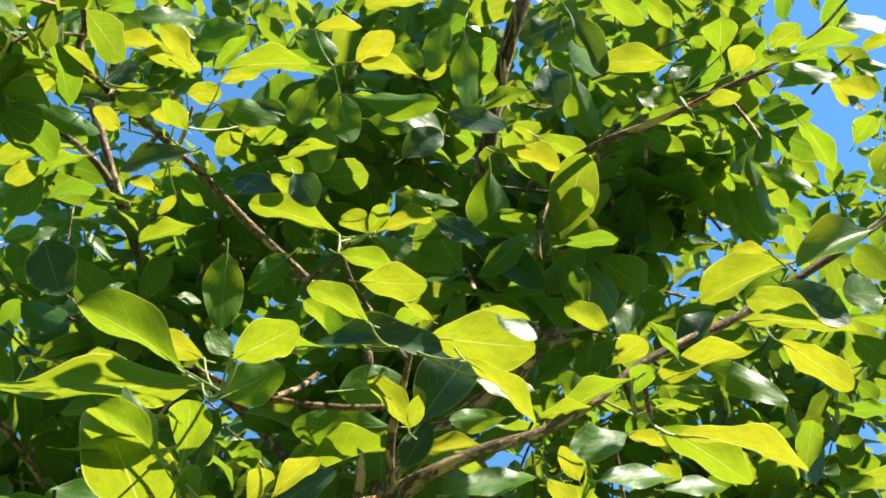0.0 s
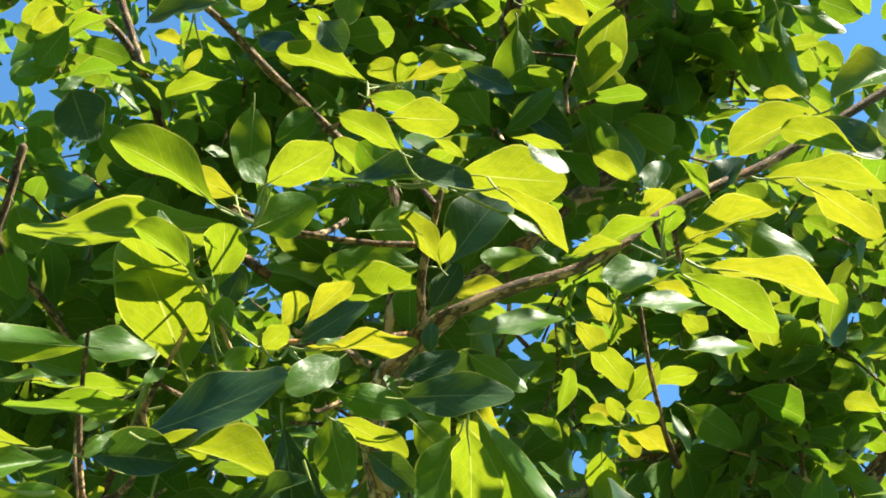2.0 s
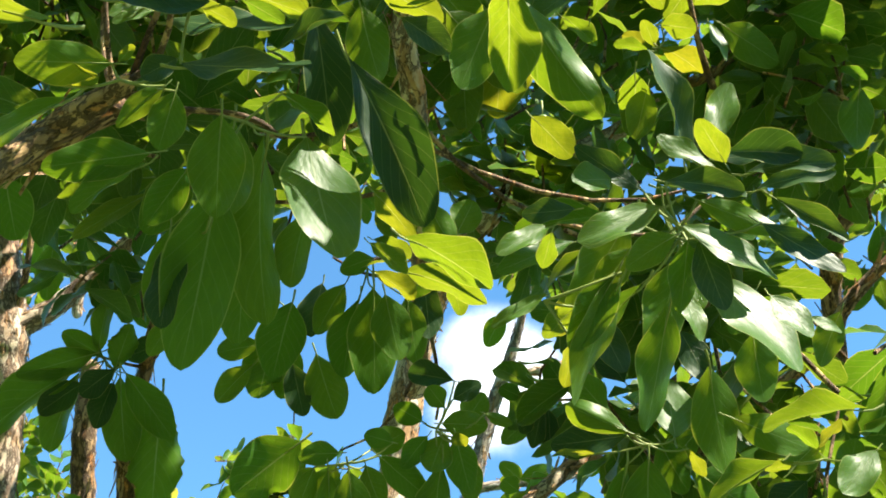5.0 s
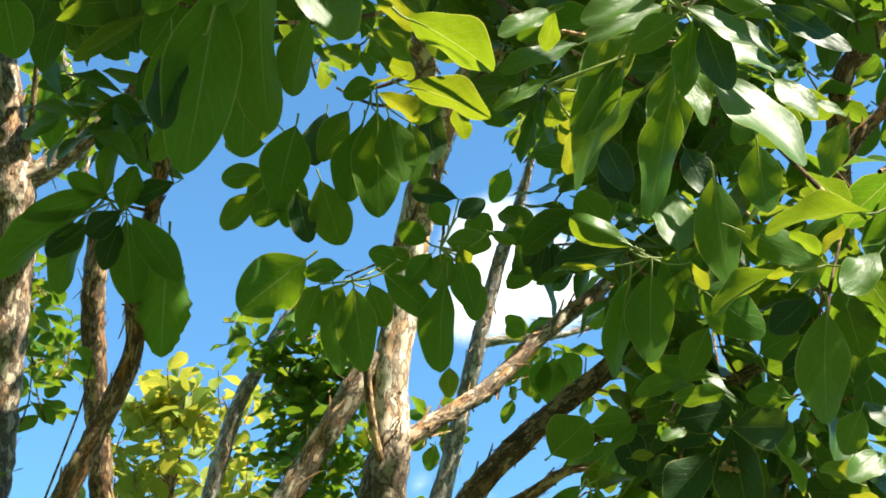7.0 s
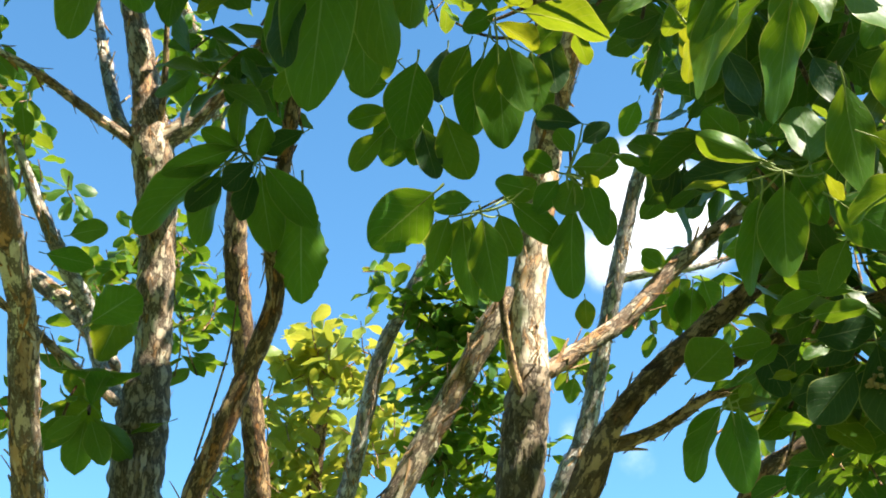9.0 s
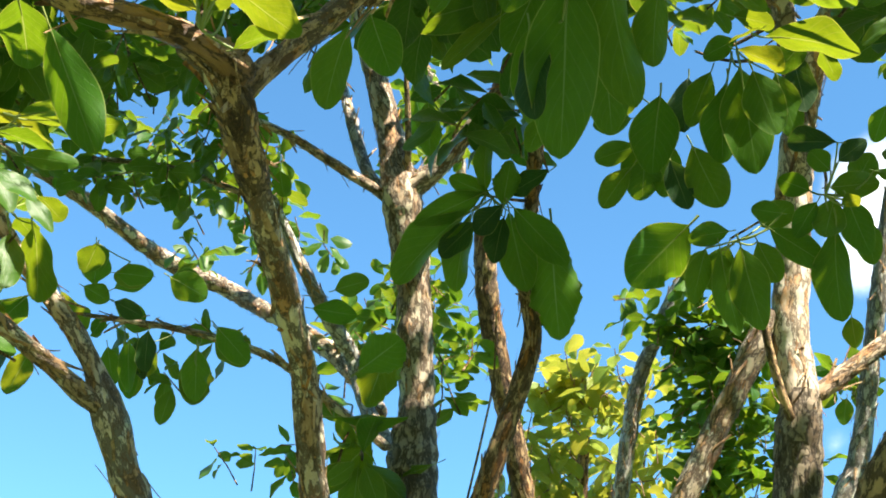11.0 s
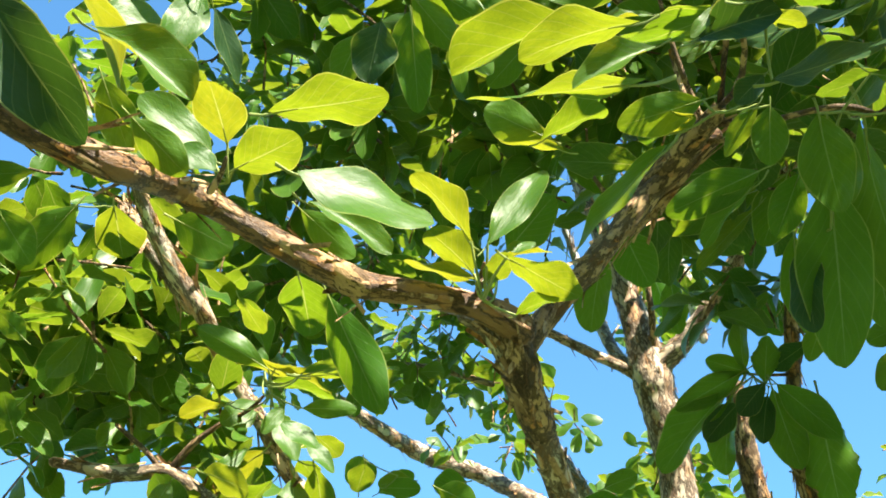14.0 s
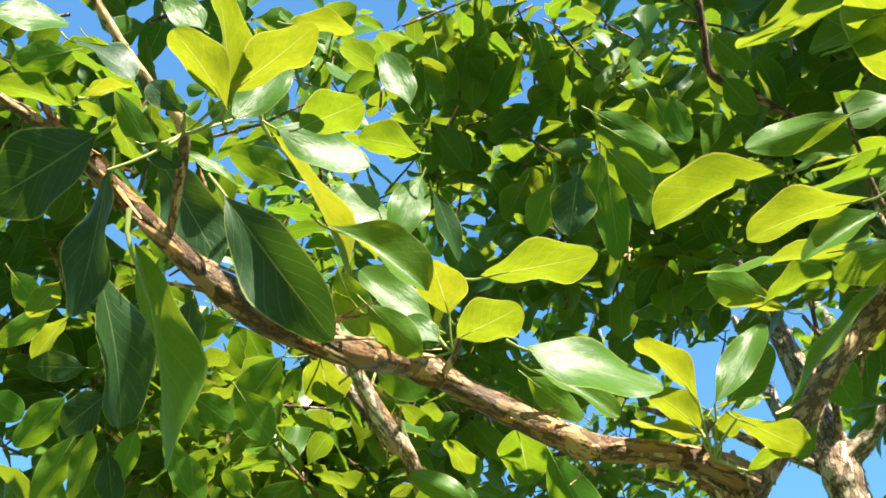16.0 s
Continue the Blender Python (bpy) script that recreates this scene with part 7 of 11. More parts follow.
leaf(right_tree, (0.078, 0.763, 2.228), (0.131, 0.753, 2.210), (-0.209, -0.977, -0.051), 0.50, 7, 1)
leaf(right_tree, (0.092, 0.767, 2.211), (0.151, 0.750, 2.198), (-0.207, -0.935, 0.288), 0.43, 13, 1)
leaf(right_tree, (0.055, 0.758, 2.184), (0.113, 0.783, 2.167), (-0.225, 0.845, 0.485), 0.31, 0, 2)
crown_right_tree.stalk((0.041, 0.768, 2.171), (0.055, 0.758, 2.184), 0.0012, 0.0009, 0.08, True)
leaf(right_tree, (0.108, 0.765, 2.186), (0.154, 0.778, 2.152), (0.073, -0.959, -0.273), 0.29, 2, 1)
leaf(middle_tree, (0.043, 0.752, 2.159), (0.103, 0.777, 2.125), (0.451, -0.878, 0.157), 0.45, 12, 0, 2.0)
crown_middle_tree.stalk((0.041, 0.768, 2.171), (0.043, 0.752, 2.159), 0.0012, 0.0009, 0.08, True)
leaf(right_tree, (0.096, 0.759, 2.160), (0.147, 0.773, 2.124), (0.081, -0.964, -0.253), 0.33, 4, 1)
crown_right_tree.stalk((0.041, 0.768, 2.171), (0.096, 0.759, 2.160), 0.0012, 0.0009, 0.08, True)
leaf(near_tree, (-0.046, 0.753, 2.170), (-0.083, 0.733, 2.136), (0.326, -0.924, 0.202), 0.29, 12, 0, 2.0)
leaf(near_tree, (-0.044, 0.727, 2.145), (-0.054, 0.755, 2.136), (0.450, 0.429, 0.783), 0.45, 4, 0, 2.0)
leaf(middle_tree, (-0.029, 0.748, 2.179), (-0.067, 0.757, 2.186), (-0.250, -0.967, -0.039), 0.49, 4, 1)
leaf(right_tree, (0.078, 0.754, 2.211), (0.061, 0.721, 2.226), (0.320, 0.276, 0.906), 0.59, 4, 0, 2.0)
leaf(right_tree, (0.071, 0.755, 2.208), (0.032, 0.738, 2.229), (0.422, -0.899, 0.117), 0.42, 4, 0, 2.0)
leaf(right_tree, (0.054, 0.790, 2.238), (0.032, 0.727, 2.303), (0.742, -0.590, -0.318), 0.39, 1, 1)
leaf(right_tree, (0.075, 0.812, 2.278), (0.097, 0.818, 2.344), (0.345, -0.938, -0.028), 0.37, 4, 0, 2.0)
leaf(right_tree, (0.043, 1.115, 2.619), (0.025, 1.144, 2.570), (-0.353, 0.738, 0.575), 0.66, 4, 2)
leaf(right_tree, (0.019, 0.779, 2.214), (-0.027, 0.764, 2.249), (0.127, -0.959, -0.254), 0.34, 4, 1)
crown_right_tree.stalk((0.041, 0.768, 2.171), (0.019, 0.779, 2.214), 0.0012, 0.0009, 0.08, True)
leaf(middle_tree, (-0.002, 0.763, 2.213), (-0.029, 0.743, 2.199), (0.586, -0.809, 0.046), 0.75, 13, 0, 2.0)
leaf(right_tree, (0.268, 1.123, 2.597), (0.259, 1.161, 2.538), (-0.356, 0.761, 0.542), 0.64, 0, 2)
leaf(right_tree, (0.152, 1.274, 2.615), (0.146, 1.217, 2.639), (-0.305, 0.404, 0.862), 0.74, 13, 2)
leaf(right_tree, (-0.048, 1.255, 2.694), (-0.096, 1.329, 2.682), (0.202, 0.279, 0.939), 0.49, 0, 0, 2.0)
leaf(middle_tree, (0.038, 0.755, 2.154), (0.002, 0.754, 2.130), (-0.422, 0.678, 0.601), 0.55, 0, 2)
crown_middle_tree.stalk((0.041, 0.768, 2.171), (0.038, 0.755, 2.154), 0.0012, 0.0009, 0.08, True)
leaf(right_tree, (0.045, 0.759, 2.151), (0.036, 0.791, 2.114), (-0.438, 0.623, 0.648), 0.52, 4, 2)
crown_right_tree.stalk((0.041, 0.768, 2.171), (0.045, 0.759, 2.151), 0.0012, 0.0009, 0.08, True)
leaf(right_tree, (0.053, 0.760, 2.151), (0.065, 0.774, 2.102), (0.063, -0.964, -0.260), 0.51, 4, 1)
crown_right_tree.stalk((0.041, 0.768, 2.171), (0.053, 0.760, 2.151), 0.0012, 0.0009, 0.08, True)
leaf(middle_tree, (0.007, 0.773, 2.159), (-0.020, 0.781, 2.126), (-0.414, 0.749, 0.517), 0.57, 0, 2)
crown_middle_tree.stalk((0.041, 0.768, 2.171), (0.007, 0.773, 2.159), 0.0012, 0.0009, 0.08, True)
leaf(near_tree, (-0.320, 0.815, 2.291), (-0.366, 0.903, 2.170), (-0.596, 0.527, 0.606), 0.46, 4, 2)
crown_near_tree.stalk((-0.332, 0.833, 2.256), (-0.320, 0.815, 2.291), 0.0012, 0.0009, 0.08, True)
leaf(near_tree, (-0.362, 0.846, 2.265), (-0.367, 0.854, 2.180), (-0.254, -0.964, -0.075), 0.41, 0, 1)
crown_near_tree.stalk((-0.332, 0.833, 2.256), (-0.362, 0.846, 2.265), 0.0012, 0.0009, 0.08, True)
leaf(near_tree, (-0.380, 0.903, 2.219), (-0.401, 0.914, 2.194), (-0.456, 0.622, 0.636), 0.63, 12, 2)
leaf(middle_tree, (-0.419, 1.238, 2.443), (-0.460, 1.220, 2.434), (-0.445, 0.701, 0.557), 0.65, 4, 2)
leaf(middle_tree, (-0.419, 1.255, 2.415), (-0.463, 1.231, 2.393), (-0.589, 0.555, 0.587), 0.54, 1, 2)
leaf(middle_tree, (-0.430, 1.264, 2.395), (-0.471, 1.270, 2.352), (-0.564, 0.555, 0.611), 0.53, 13, 2)
leaf(middle_tree, (-0.414, 1.264, 2.399), (-0.437, 1.314, 2.378), (-0.213, 0.304, 0.929), 0.81, 12, 2)
leaf(near_tree, (-0.358, 1.273, 2.506), (-0.371, 1.286, 2.439), (-0.007, -0.983, -0.186), 0.61, 13, 1)
leaf(near_tree, (-0.270, 1.165, 2.417), (-0.280, 1.235, 2.326), (-0.508, 0.656, 0.558), 0.55, 4, 2)
crown_near_tree.stalk((-0.284, 1.194, 2.464), (-0.270, 1.165, 2.417), 0.0012, 0.0009, 0.08, True)
leaf(near_tree, (-0.254, 1.154, 2.400), (-0.243, 1.191, 2.339), (-0.322, 0.835, 0.446), 0.64, 0, 2)
leaf(near_tree, (-0.290, 1.184, 2.418), (-0.315, 1.234, 2.349), (-0.635, 0.498, 0.591), 0.50, 13, 2)
crown_near_tree.stalk((-0.284, 1.194, 2.464), (-0.290, 1.184, 2.418), 0.0012, 0.0009, 0.08, True)
leaf(middle_tree, (-0.352, 1.246, 2.391), (-0.336, 1.296, 2.333), (-0.399, 0.749, 0.529), 0.63, 13, 2)
leaf(middle_tree, (-0.386, 1.272, 2.396), (-0.373, 1.288, 2.335), (0.018, -0.968, -0.249), 0.53, 12, 1)
leaf(near_tree, (-0.231, 1.251, 2.485), (-0.223, 1.252, 2.401), (-0.235, -0.971, -0.035), 0.45, 4, 1)
leaf(near_tree, (-0.210, 1.033, 2.343), (-0.131, 1.052, 2.309), (0.311, 0.306, 0.900), 0.56, 1, 0, 2.0)
leaf(near_tree, (-0.263, 1.132, 2.416), (-0.221, 1.154, 2.391), (0.331, 0.367, 0.869), 0.51, 2, 0, 2.0)
leaf(near_tree, (-0.186, 1.178, 2.423), (-0.181, 1.216, 2.405), (0.320, 0.372, 0.872), 0.54, 0, 0, 2.0)
leaf(near_tree, (-0.256, 1.100, 2.434), (-0.217, 1.111, 2.415), (0.343, 0.313, 0.886), 0.59, 12, 0, 2.0)
leaf(near_tree, (-0.226, 1.086, 2.397), (-0.266, 1.093, 2.393), (-0.166, -0.364, 0.916), 0.36, 12, 0, 2.0)
leaf(near_tree, (-0.189, 1.233, 2.530), (-0.168, 1.228, 2.573), (-0.483, 0.809, 0.334), 0.82, 4, 2)
leaf(middle_tree, (-0.333, 1.152, 2.231), (-0.399, 1.154, 2.178), (-0.417, 0.716, 0.559), 0.76, 8, 2)
leaf(middle_tree, (-0.296, 1.164, 2.221), (-0.332, 1.142, 2.210), (-0.546, 0.591, 0.594), 0.60, 12, 2)
leaf(middle_tree, (-0.309, 1.171, 2.205), (-0.311, 1.226, 2.135), (-0.547, 0.653, 0.524), 0.38, 12, 2)
crown_middle_tree.stalk((-0.292, 1.170, 2.212), (-0.309, 1.171, 2.205), 0.0012, 0.0009, 0.08, True)
leaf(middle_tree, (-0.289, 1.174, 2.206), (-0.289, 1.240, 2.144), (-0.542, 0.580, 0.608), 0.51, 0, 2)
leaf(middle_tree, (-0.322, 1.167, 2.209), (-0.346, 1.189, 2.161), (-0.522, 0.639, 0.565), 0.48, 12, 2)
crown_middle_tree.stalk((-0.292, 1.170, 2.212), (-0.322, 1.167, 2.209), 0.0012, 0.0009, 0.08, True)
leaf(middle_tree, (-0.258, 1.173, 2.219), (-0.215, 1.220, 2.191), (-0.470, 0.723, 0.506), 0.47, 4, 2)
crown_middle_tree.stalk((-0.292, 1.170, 2.212), (-0.258, 1.173, 2.219), 0.0012, 0.0009, 0.08, True)
leaf(middle_tree, (-0.243, 1.169, 2.231), (-0.268, 1.148, 2.231), (-0.527, 0.640, 0.559), 0.69, 4, 2)
crown_middle_tree.stalk((-0.292, 1.170, 2.212), (-0.243, 1.169, 2.231), 0.0012, 0.0009, 0.08, True)
leaf(middle_tree, (-0.209, 1.172, 2.237), (-0.235, 1.178, 2.206), (-0.504, 0.666, 0.549), 0.67, 0, 2)
leaf(near_tree, (-0.178, 1.150, 2.285), (-0.226, 1.150, 2.299), (-0.051, -0.979, -0.195), 0.56, 2, 1)
crown_near_tree.stalk((-0.200, 1.171, 2.242), (-0.178, 1.150, 2.285), 0.0012, 0.0009, 0.08, True)
leaf(middle_tree, (-0.194, 1.169, 2.248), (-0.150, 1.190, 2.254), (-0.427, 0.739, 0.521), 0.60, 12, 2)
leaf(middle_tree, (-0.192, 1.174, 2.239), (-0.208, 1.184, 2.203), (-0.221, 0.906, 0.360), 0.83, 13, 2)
leaf(middle_tree, (-0.197, 1.186, 2.217), (-0.212, 1.244, 2.139), (-0.599, 0.581, 0.550), 0.42, 13, 2)
crown_middle_tree.stalk((-0.200, 1.171, 2.242), (-0.197, 1.186, 2.217), 0.0012, 0.0009, 0.08, True)
leaf(middle_tree, (-0.181, 1.178, 2.236), (-0.173, 1.223, 2.195), (-0.493, 0.628, 0.602), 0.59, 0, 2)
crown_middle_tree.stalk((-0.200, 1.171, 2.242), (-0.181, 1.178, 2.236), 0.0012, 0.0009, 0.08, True)
leaf(middle_tree, (-0.187, 1.179, 2.232), (-0.167, 1.168, 2.229), (0.325, 0.337, 0.884), 0.74, 4, 0, 2.0)
crown_middle_tree.stalk((-0.200, 1.171, 2.242), (-0.187, 1.179, 2.232), 0.0012, 0.0009, 0.08, True)
leaf(right_tree, (-0.181, 1.159, 2.269), (-0.152, 1.156, 2.284), (0.026, -0.969, -0.245), 0.73, 0, 1)
crown_right_tree.stalk((-0.200, 1.171, 2.242), (-0.181, 1.159, 2.269), 0.0012, 0.0009, 0.08, True)
leaf(middle_tree, (-0.190, 1.162, 2.262), (-0.202, 1.134, 2.272), (-0.518, 0.485, 0.705), 0.71, 0, 2)
crown_middle_tree.stalk((-0.200, 1.171, 2.242), (-0.190, 1.162, 2.262), 0.0012, 0.0009, 0.08, True)
leaf(middle_tree, (-0.276, 1.668, 2.352), (-0.279, 1.694, 2.318), (-0.468, 0.682, 0.563), 0.73, 0, 2)
leaf(right_tree, (-0.321, 1.807, 2.297), (-0.333, 1.823, 2.264), (-0.443, 0.724, 0.529), 0.72, 0, 2)
leaf(near_tree, (-0.053, 0.772, 2.126), (-0.091, 0.760, 2.095), (0.282, -0.959, 0.041), 0.21, 12, 0, 2.0)
leaf(near_tree, (-0.035, 0.780, 2.119), (-0.059, 0.812, 2.115), (0.249, 0.305, 0.919), 0.50, 12, 0, 2.0)
crown_near_tree.stalk((-0.055, 0.774, 2.122), (-0.035, 0.780, 2.119), 0.0012, 0.0009, 0.08, True)
leaf(near_tree, (-0.038, 0.791, 2.098), (-0.048, 0.827, 2.083), (0.433, 0.436, 0.789), 0.43, 2, 0, 2.0)
crown_near_tree.stalk((-0.055, 0.774, 2.122), (-0.038, 0.791, 2.098), 0.0012, 0.0009, 0.08, True)
leaf(middle_tree, (-0.001, 0.774, 2.140), (-0.042, 0.825, 2.067), (-0.714, 0.320, 0.623), 0.44, 0, 2)
crown_middle_tree.stalk((-0.055, 0.774, 2.122), (-0.001, 0.774, 2.140), 0.0012, 0.0009, 0.08, True)
leaf(near_tree, (-0.005, 0.774, 2.140), (-0.040, 0.794, 2.092), (-0.408, 0.691, 0.597), 0.53, 4, 2)
crown_near_tree.stalk((-0.055, 0.774, 2.122), (-0.005, 0.774, 2.140), 0.0012, 0.0009, 0.08, True)
leaf(right_tree, (0.029, 0.807, 2.133), (0.005, 0.860, 2.061), (-0.601, 0.540, 0.590), 0.43, 4, 2)
leaf(right_tree, (0.042, 0.805, 2.140), (0.048, 0.806, 2.099), (0.496, -0.866, 0.055), 0.49, 12, 0, 2.0)
leaf(right_tree, (0.099, 0.800, 2.128), (0.122, 0.804, 2.094), (0.351, -0.926, 0.138), 0.71, 12, 0, 2.0)
leaf(right_tree, (0.124, 0.812, 2.115), (0.145, 0.821, 2.106), (0.403, -0.914, 0.050), 0.47, 0, 0, 2.0)
leaf(right_tree, (0.112, 1.086, 2.273), (0.117, 1.119, 2.218), (-0.242, 0.847, 0.474), 0.68, 0, 2)
leaf(right_tree, (0.069, 1.094, 2.246), (0.078, 1.158, 2.167), (-0.450, 0.718, 0.531), 0.53, 0, 2)
leaf(right_tree, (0.085, 1.120, 2.205), (0.154, 1.157, 2.187), (-0.298, 0.808, 0.508), 0.43, 4, 2)
leaf(right_tree, (0.193, 1.046, 2.166), (0.102, 1.026, 2.142), (-0.204, -0.203, 0.958), 0.49, 1, 2)
leaf(right_tree, (0.157, 1.104, 2.155), (0.129, 1.082, 2.172), (0.451, 0.111, 0.886), 0.46, 13, 0, 2.0)
leaf(right_tree, (0.153, 1.102, 2.157), (0.174, 1.072, 2.171), (-0.457, 0.084, 0.885), 0.39, 4, 0, 2.0)
leaf(right_tree, (0.132, 1.103, 2.148), (0.108, 1.117, 2.148), (0.168, 0.264, 0.950), 0.51, 4, 0, 2.0)
crown_right_tree.stalk((0.159, 1.107, 2.151), (0.132, 1.103, 2.148), 0.0012, 0.0009, 0.08, True)
leaf(right_tree, (0.125, 1.147, 2.172), (0.058, 1.144, 2.131), (-0.519, 0.110, 0.847), 0.49, 1, 2)
crown_right_tree.stalk((0.159, 1.107, 2.151), (0.125, 1.147, 2.172), 0.0012, 0.0009, 0.08, True)
leaf(right_tree, (0.197, 1.064, 2.135), (0.159, 1.044, 2.089), (0.284, -0.942, 0.181), 0.51, 4, 0, 2.0)
crown_right_tree.stalk((0.159, 1.107, 2.151), (0.197, 1.064, 2.135), 0.0012, 0.0009, 0.08, True)
leaf(right_tree, (0.034, 1.165, 2.212), (0.032, 1.178, 2.285), (0.435, -0.882, 0.182), 0.66, 4, 0, 2.0)
crown_right_tree.stalk((0.007, 1.163, 2.206), (0.034, 1.165, 2.212), 0.0012, 0.0009, 0.08, True)
leaf(right_tree, (-0.008, 1.155, 2.215), (-0.066, 1.122, 2.233), (-0.318, 0.819, 0.478), 0.41, 2, 2)
crown_right_tree.stalk((0.007, 1.163, 2.206), (-0.008, 1.155, 2.215), 0.0012, 0.0009, 0.08, True)
leaf(right_tree, (-0.012, 1.155, 2.213), (-0.087, 1.176, 2.219), (-0.273, -0.962, -0.027), 0.46, 4, 1)
crown_right_tree.stalk((0.007, 1.163, 2.206), (-0.012, 1.155, 2.213), 0.0012, 0.0009, 0.08, True)
leaf(right_tree, (-0.044, 1.158, 2.198), (-0.087, 1.169, 2.203), (0.099, -0.037, 0.994), 0.53, 0, 0, 2.0)
crown_right_tree.stalk((0.007, 1.163, 2.206), (-0.044, 1.158, 2.198), 0.0012, 0.0009, 0.08, True)
leaf(right_tree, (-0.016, 1.169, 2.188), (-0.037, 1.226, 2.110), (-0.615, 0.546, 0.569), 0.42, 0, 2)
crown_right_tree.stalk((0.007, 1.163, 2.206), (-0.016, 1.169, 2.188), 0.0012, 0.0009, 0.08, True)
leaf(right_tree, (0.006, 1.169, 2.194), (-0.001, 1.212, 2.118), (-0.332, 0.813, 0.478), 0.60, 0, 2)
crown_right_tree.stalk((0.007, 1.163, 2.206), (0.006, 1.169, 2.194), 0.0012, 0.0009, 0.08, True)
leaf(right_tree, (0.045, 1.172, 2.203), (0.059, 1.196, 2.184), (0.491, 0.330, 0.806), 0.45, 4, 0, 2.0)
crown_right_tree.stalk((0.007, 1.163, 2.206), (0.045, 1.172, 2.203), 0.0012, 0.0009, 0.08, True)
leaf(right_tree, (0.060, 1.296, 2.195), (0.033, 1.317, 2.148), (-0.288, 0.796, 0.532), 0.62, 0, 2)
leaf(right_tree, (0.052, 1.230, 2.206), (0.117, 1.297, 2.183), (-0.467, 0.649, 0.601), 0.55, 12, 2)
leaf(right_tree, (0.175, 1.264, 2.187), (0.166, 1.318, 2.088), (-0.377, 0.796, 0.473), 0.57, 0, 2)
leaf(right_tree, (0.151, 1.442, 2.173), (0.099, 1.408, 2.168), (-0.478, 0.635, 0.607), 0.49, 0, 2)
leaf(right_tree, (0.081, 1.445, 2.145), (0.144, 1.466, 2.150), (0.309, -0.862, -0.402), 0.76, 1, 1)
leaf(right_tree, (0.086, 1.541, 2.183), (0.095, 1.548, 2.069), (-0.261, -0.962, -0.082), 0.53, 13, 1)
leaf(right_tree, (0.126, 1.419, 2.104), (0.148, 1.455, 2.064), (0.683, 0.312, 0.661), 0.47, 13, 0, 2.0)
leaf(right_tree, (-0.034, 1.488, 2.133), (-0.007, 1.503, 2.142), (0.400, -0.889, 0.220), 0.51, 0, 0, 2.0)
leaf(right_tree, (0.036, 1.483, 2.165), (0.002, 1.463, 2.143), (0.317, -0.894, 0.317), 0.39, 12, 0, 2.0)
leaf(right_tree, (0.004, 1.521, 2.088), (-0.034, 1.543, 2.095), (0.378, 0.384, 0.842), 0.57, 13, 0, 2.0)
leaf(right_tree, (-0.123, 1.470, 2.135), (-0.076, 1.419, 2.152), (0.309, 0.539, 0.784), 0.83, 4, 2)
leaf(right_tree, (-0.076, 1.463, 2.164), (-0.030, 1.494, 2.182), (-0.602, 0.554, 0.575), 0.66, 4, 2)
leaf(right_tree, (-0.066, 1.481, 2.135), (-0.023, 1.479, 2.169), (-0.577, 0.356, 0.735), 0.40, 4, 2)
leaf(right_tree, (-0.084, 1.350, 2.051), (-0.124, 1.358, 2.006), (-0.489, 0.682, 0.544), 0.52, 0, 2)
leaf(right_tree, (-0.085, 1.334, 2.038), (-0.120, 1.374, 1.980), (-0.656, 0.380, 0.652), 0.47, 1, 2)
crown_right_tree.stalk((-0.079, 1.351, 2.051), (-0.085, 1.334, 2.038), 0.0012, 0.0009, 0.08, True)
leaf(right_tree, (-0.075, 1.355, 2.046), (-0.069, 1.423, 1.981), (-0.568, 0.595, 0.569), 0.60, 4, 2)
leaf(right_tree, (-0.067, 1.355, 2.049), (-0.063, 1.390, 2.015), (-0.570, 0.598, 0.564), 0.44, 12, 2)
crown_right_tree.stalk((-0.079, 1.351, 2.051), (-0.067, 1.355, 2.049), 0.0012, 0.0009, 0.08, True)
leaf(right_tree, (-0.065, 1.351, 2.057), (-0.051, 1.332, 2.064), (0.256, 0.520, 0.815), 0.52, 12, 0, 2.0)
crown_right_tree.stalk((-0.079, 1.351, 2.051), (-0.065, 1.351, 2.057), 0.0012, 0.0009, 0.08, True)
leaf(right_tree, (0.056, 1.503, 2.137), (0.003, 1.510, 2.084), (-0.139, -0.990, 0.005), 0.74, 4, 1)
leaf(right_tree, (0.020, 1.477, 2.171), (0.084, 1.464, 2.174), (-0.196, -0.977, -0.082), 0.73, 4, 1)
leaf(right_tree, (0.030, 1.552, 2.145), (-0.017, 1.557, 2.135), (-0.059, -0.976, -0.210), 0.83, 4, 1)
leaf(right_tree, (0.194, 1.352, 2.038), (0.155, 1.325, 2.047), (0.109, 0.177, 0.978), 0.61, 13, 0, 2.0)
leaf(right_tree, (0.212, 1.291, 2.044), (0.170, 1.264, 2.010), (0.297, -0.894, 0.335), 0.50, 12, 0, 2.0)
leaf(right_tree, (0.212, 1.367, 2.019), (0.181, 1.346, 2.024), (0.056, 0.195, 0.979), 0.65, 0, 0, 2.0)
leaf(right_tree, (0.172, 1.454, 2.057), (0.144, 1.436, 2.013), (0.266, -0.939, 0.220), 0.23, 12, 0, 2.0)
leaf(right_tree, (0.166, 1.549, 2.093), (0.176, 1.536, 2.034), (-0.388, -0.911, 0.139), 0.73, 4, 1)
leaf(right_tree, (0.129, 1.497, 2.172), (0.154, 1.548, 2.149), (-0.521, 0.554, 0.649), 0.68, 0, 2)
leaf(right_tree, (0.121, 1.609, 2.177), (0.096, 1.624, 2.125), (-0.139, 0.935, 0.326), 0.68, 0, 2)
leaf(right_tree, (-0.046, 1.561, 2.205), (-0.024, 1.557, 2.136), (-0.287, -0.957, -0.040), 0.57, 0, 1)
leaf(right_tree, (0.028, 1.361, 2.171), (-0.021, 1.347, 2.148), (-0.465, 0.682, 0.565), 0.45, 0, 2)
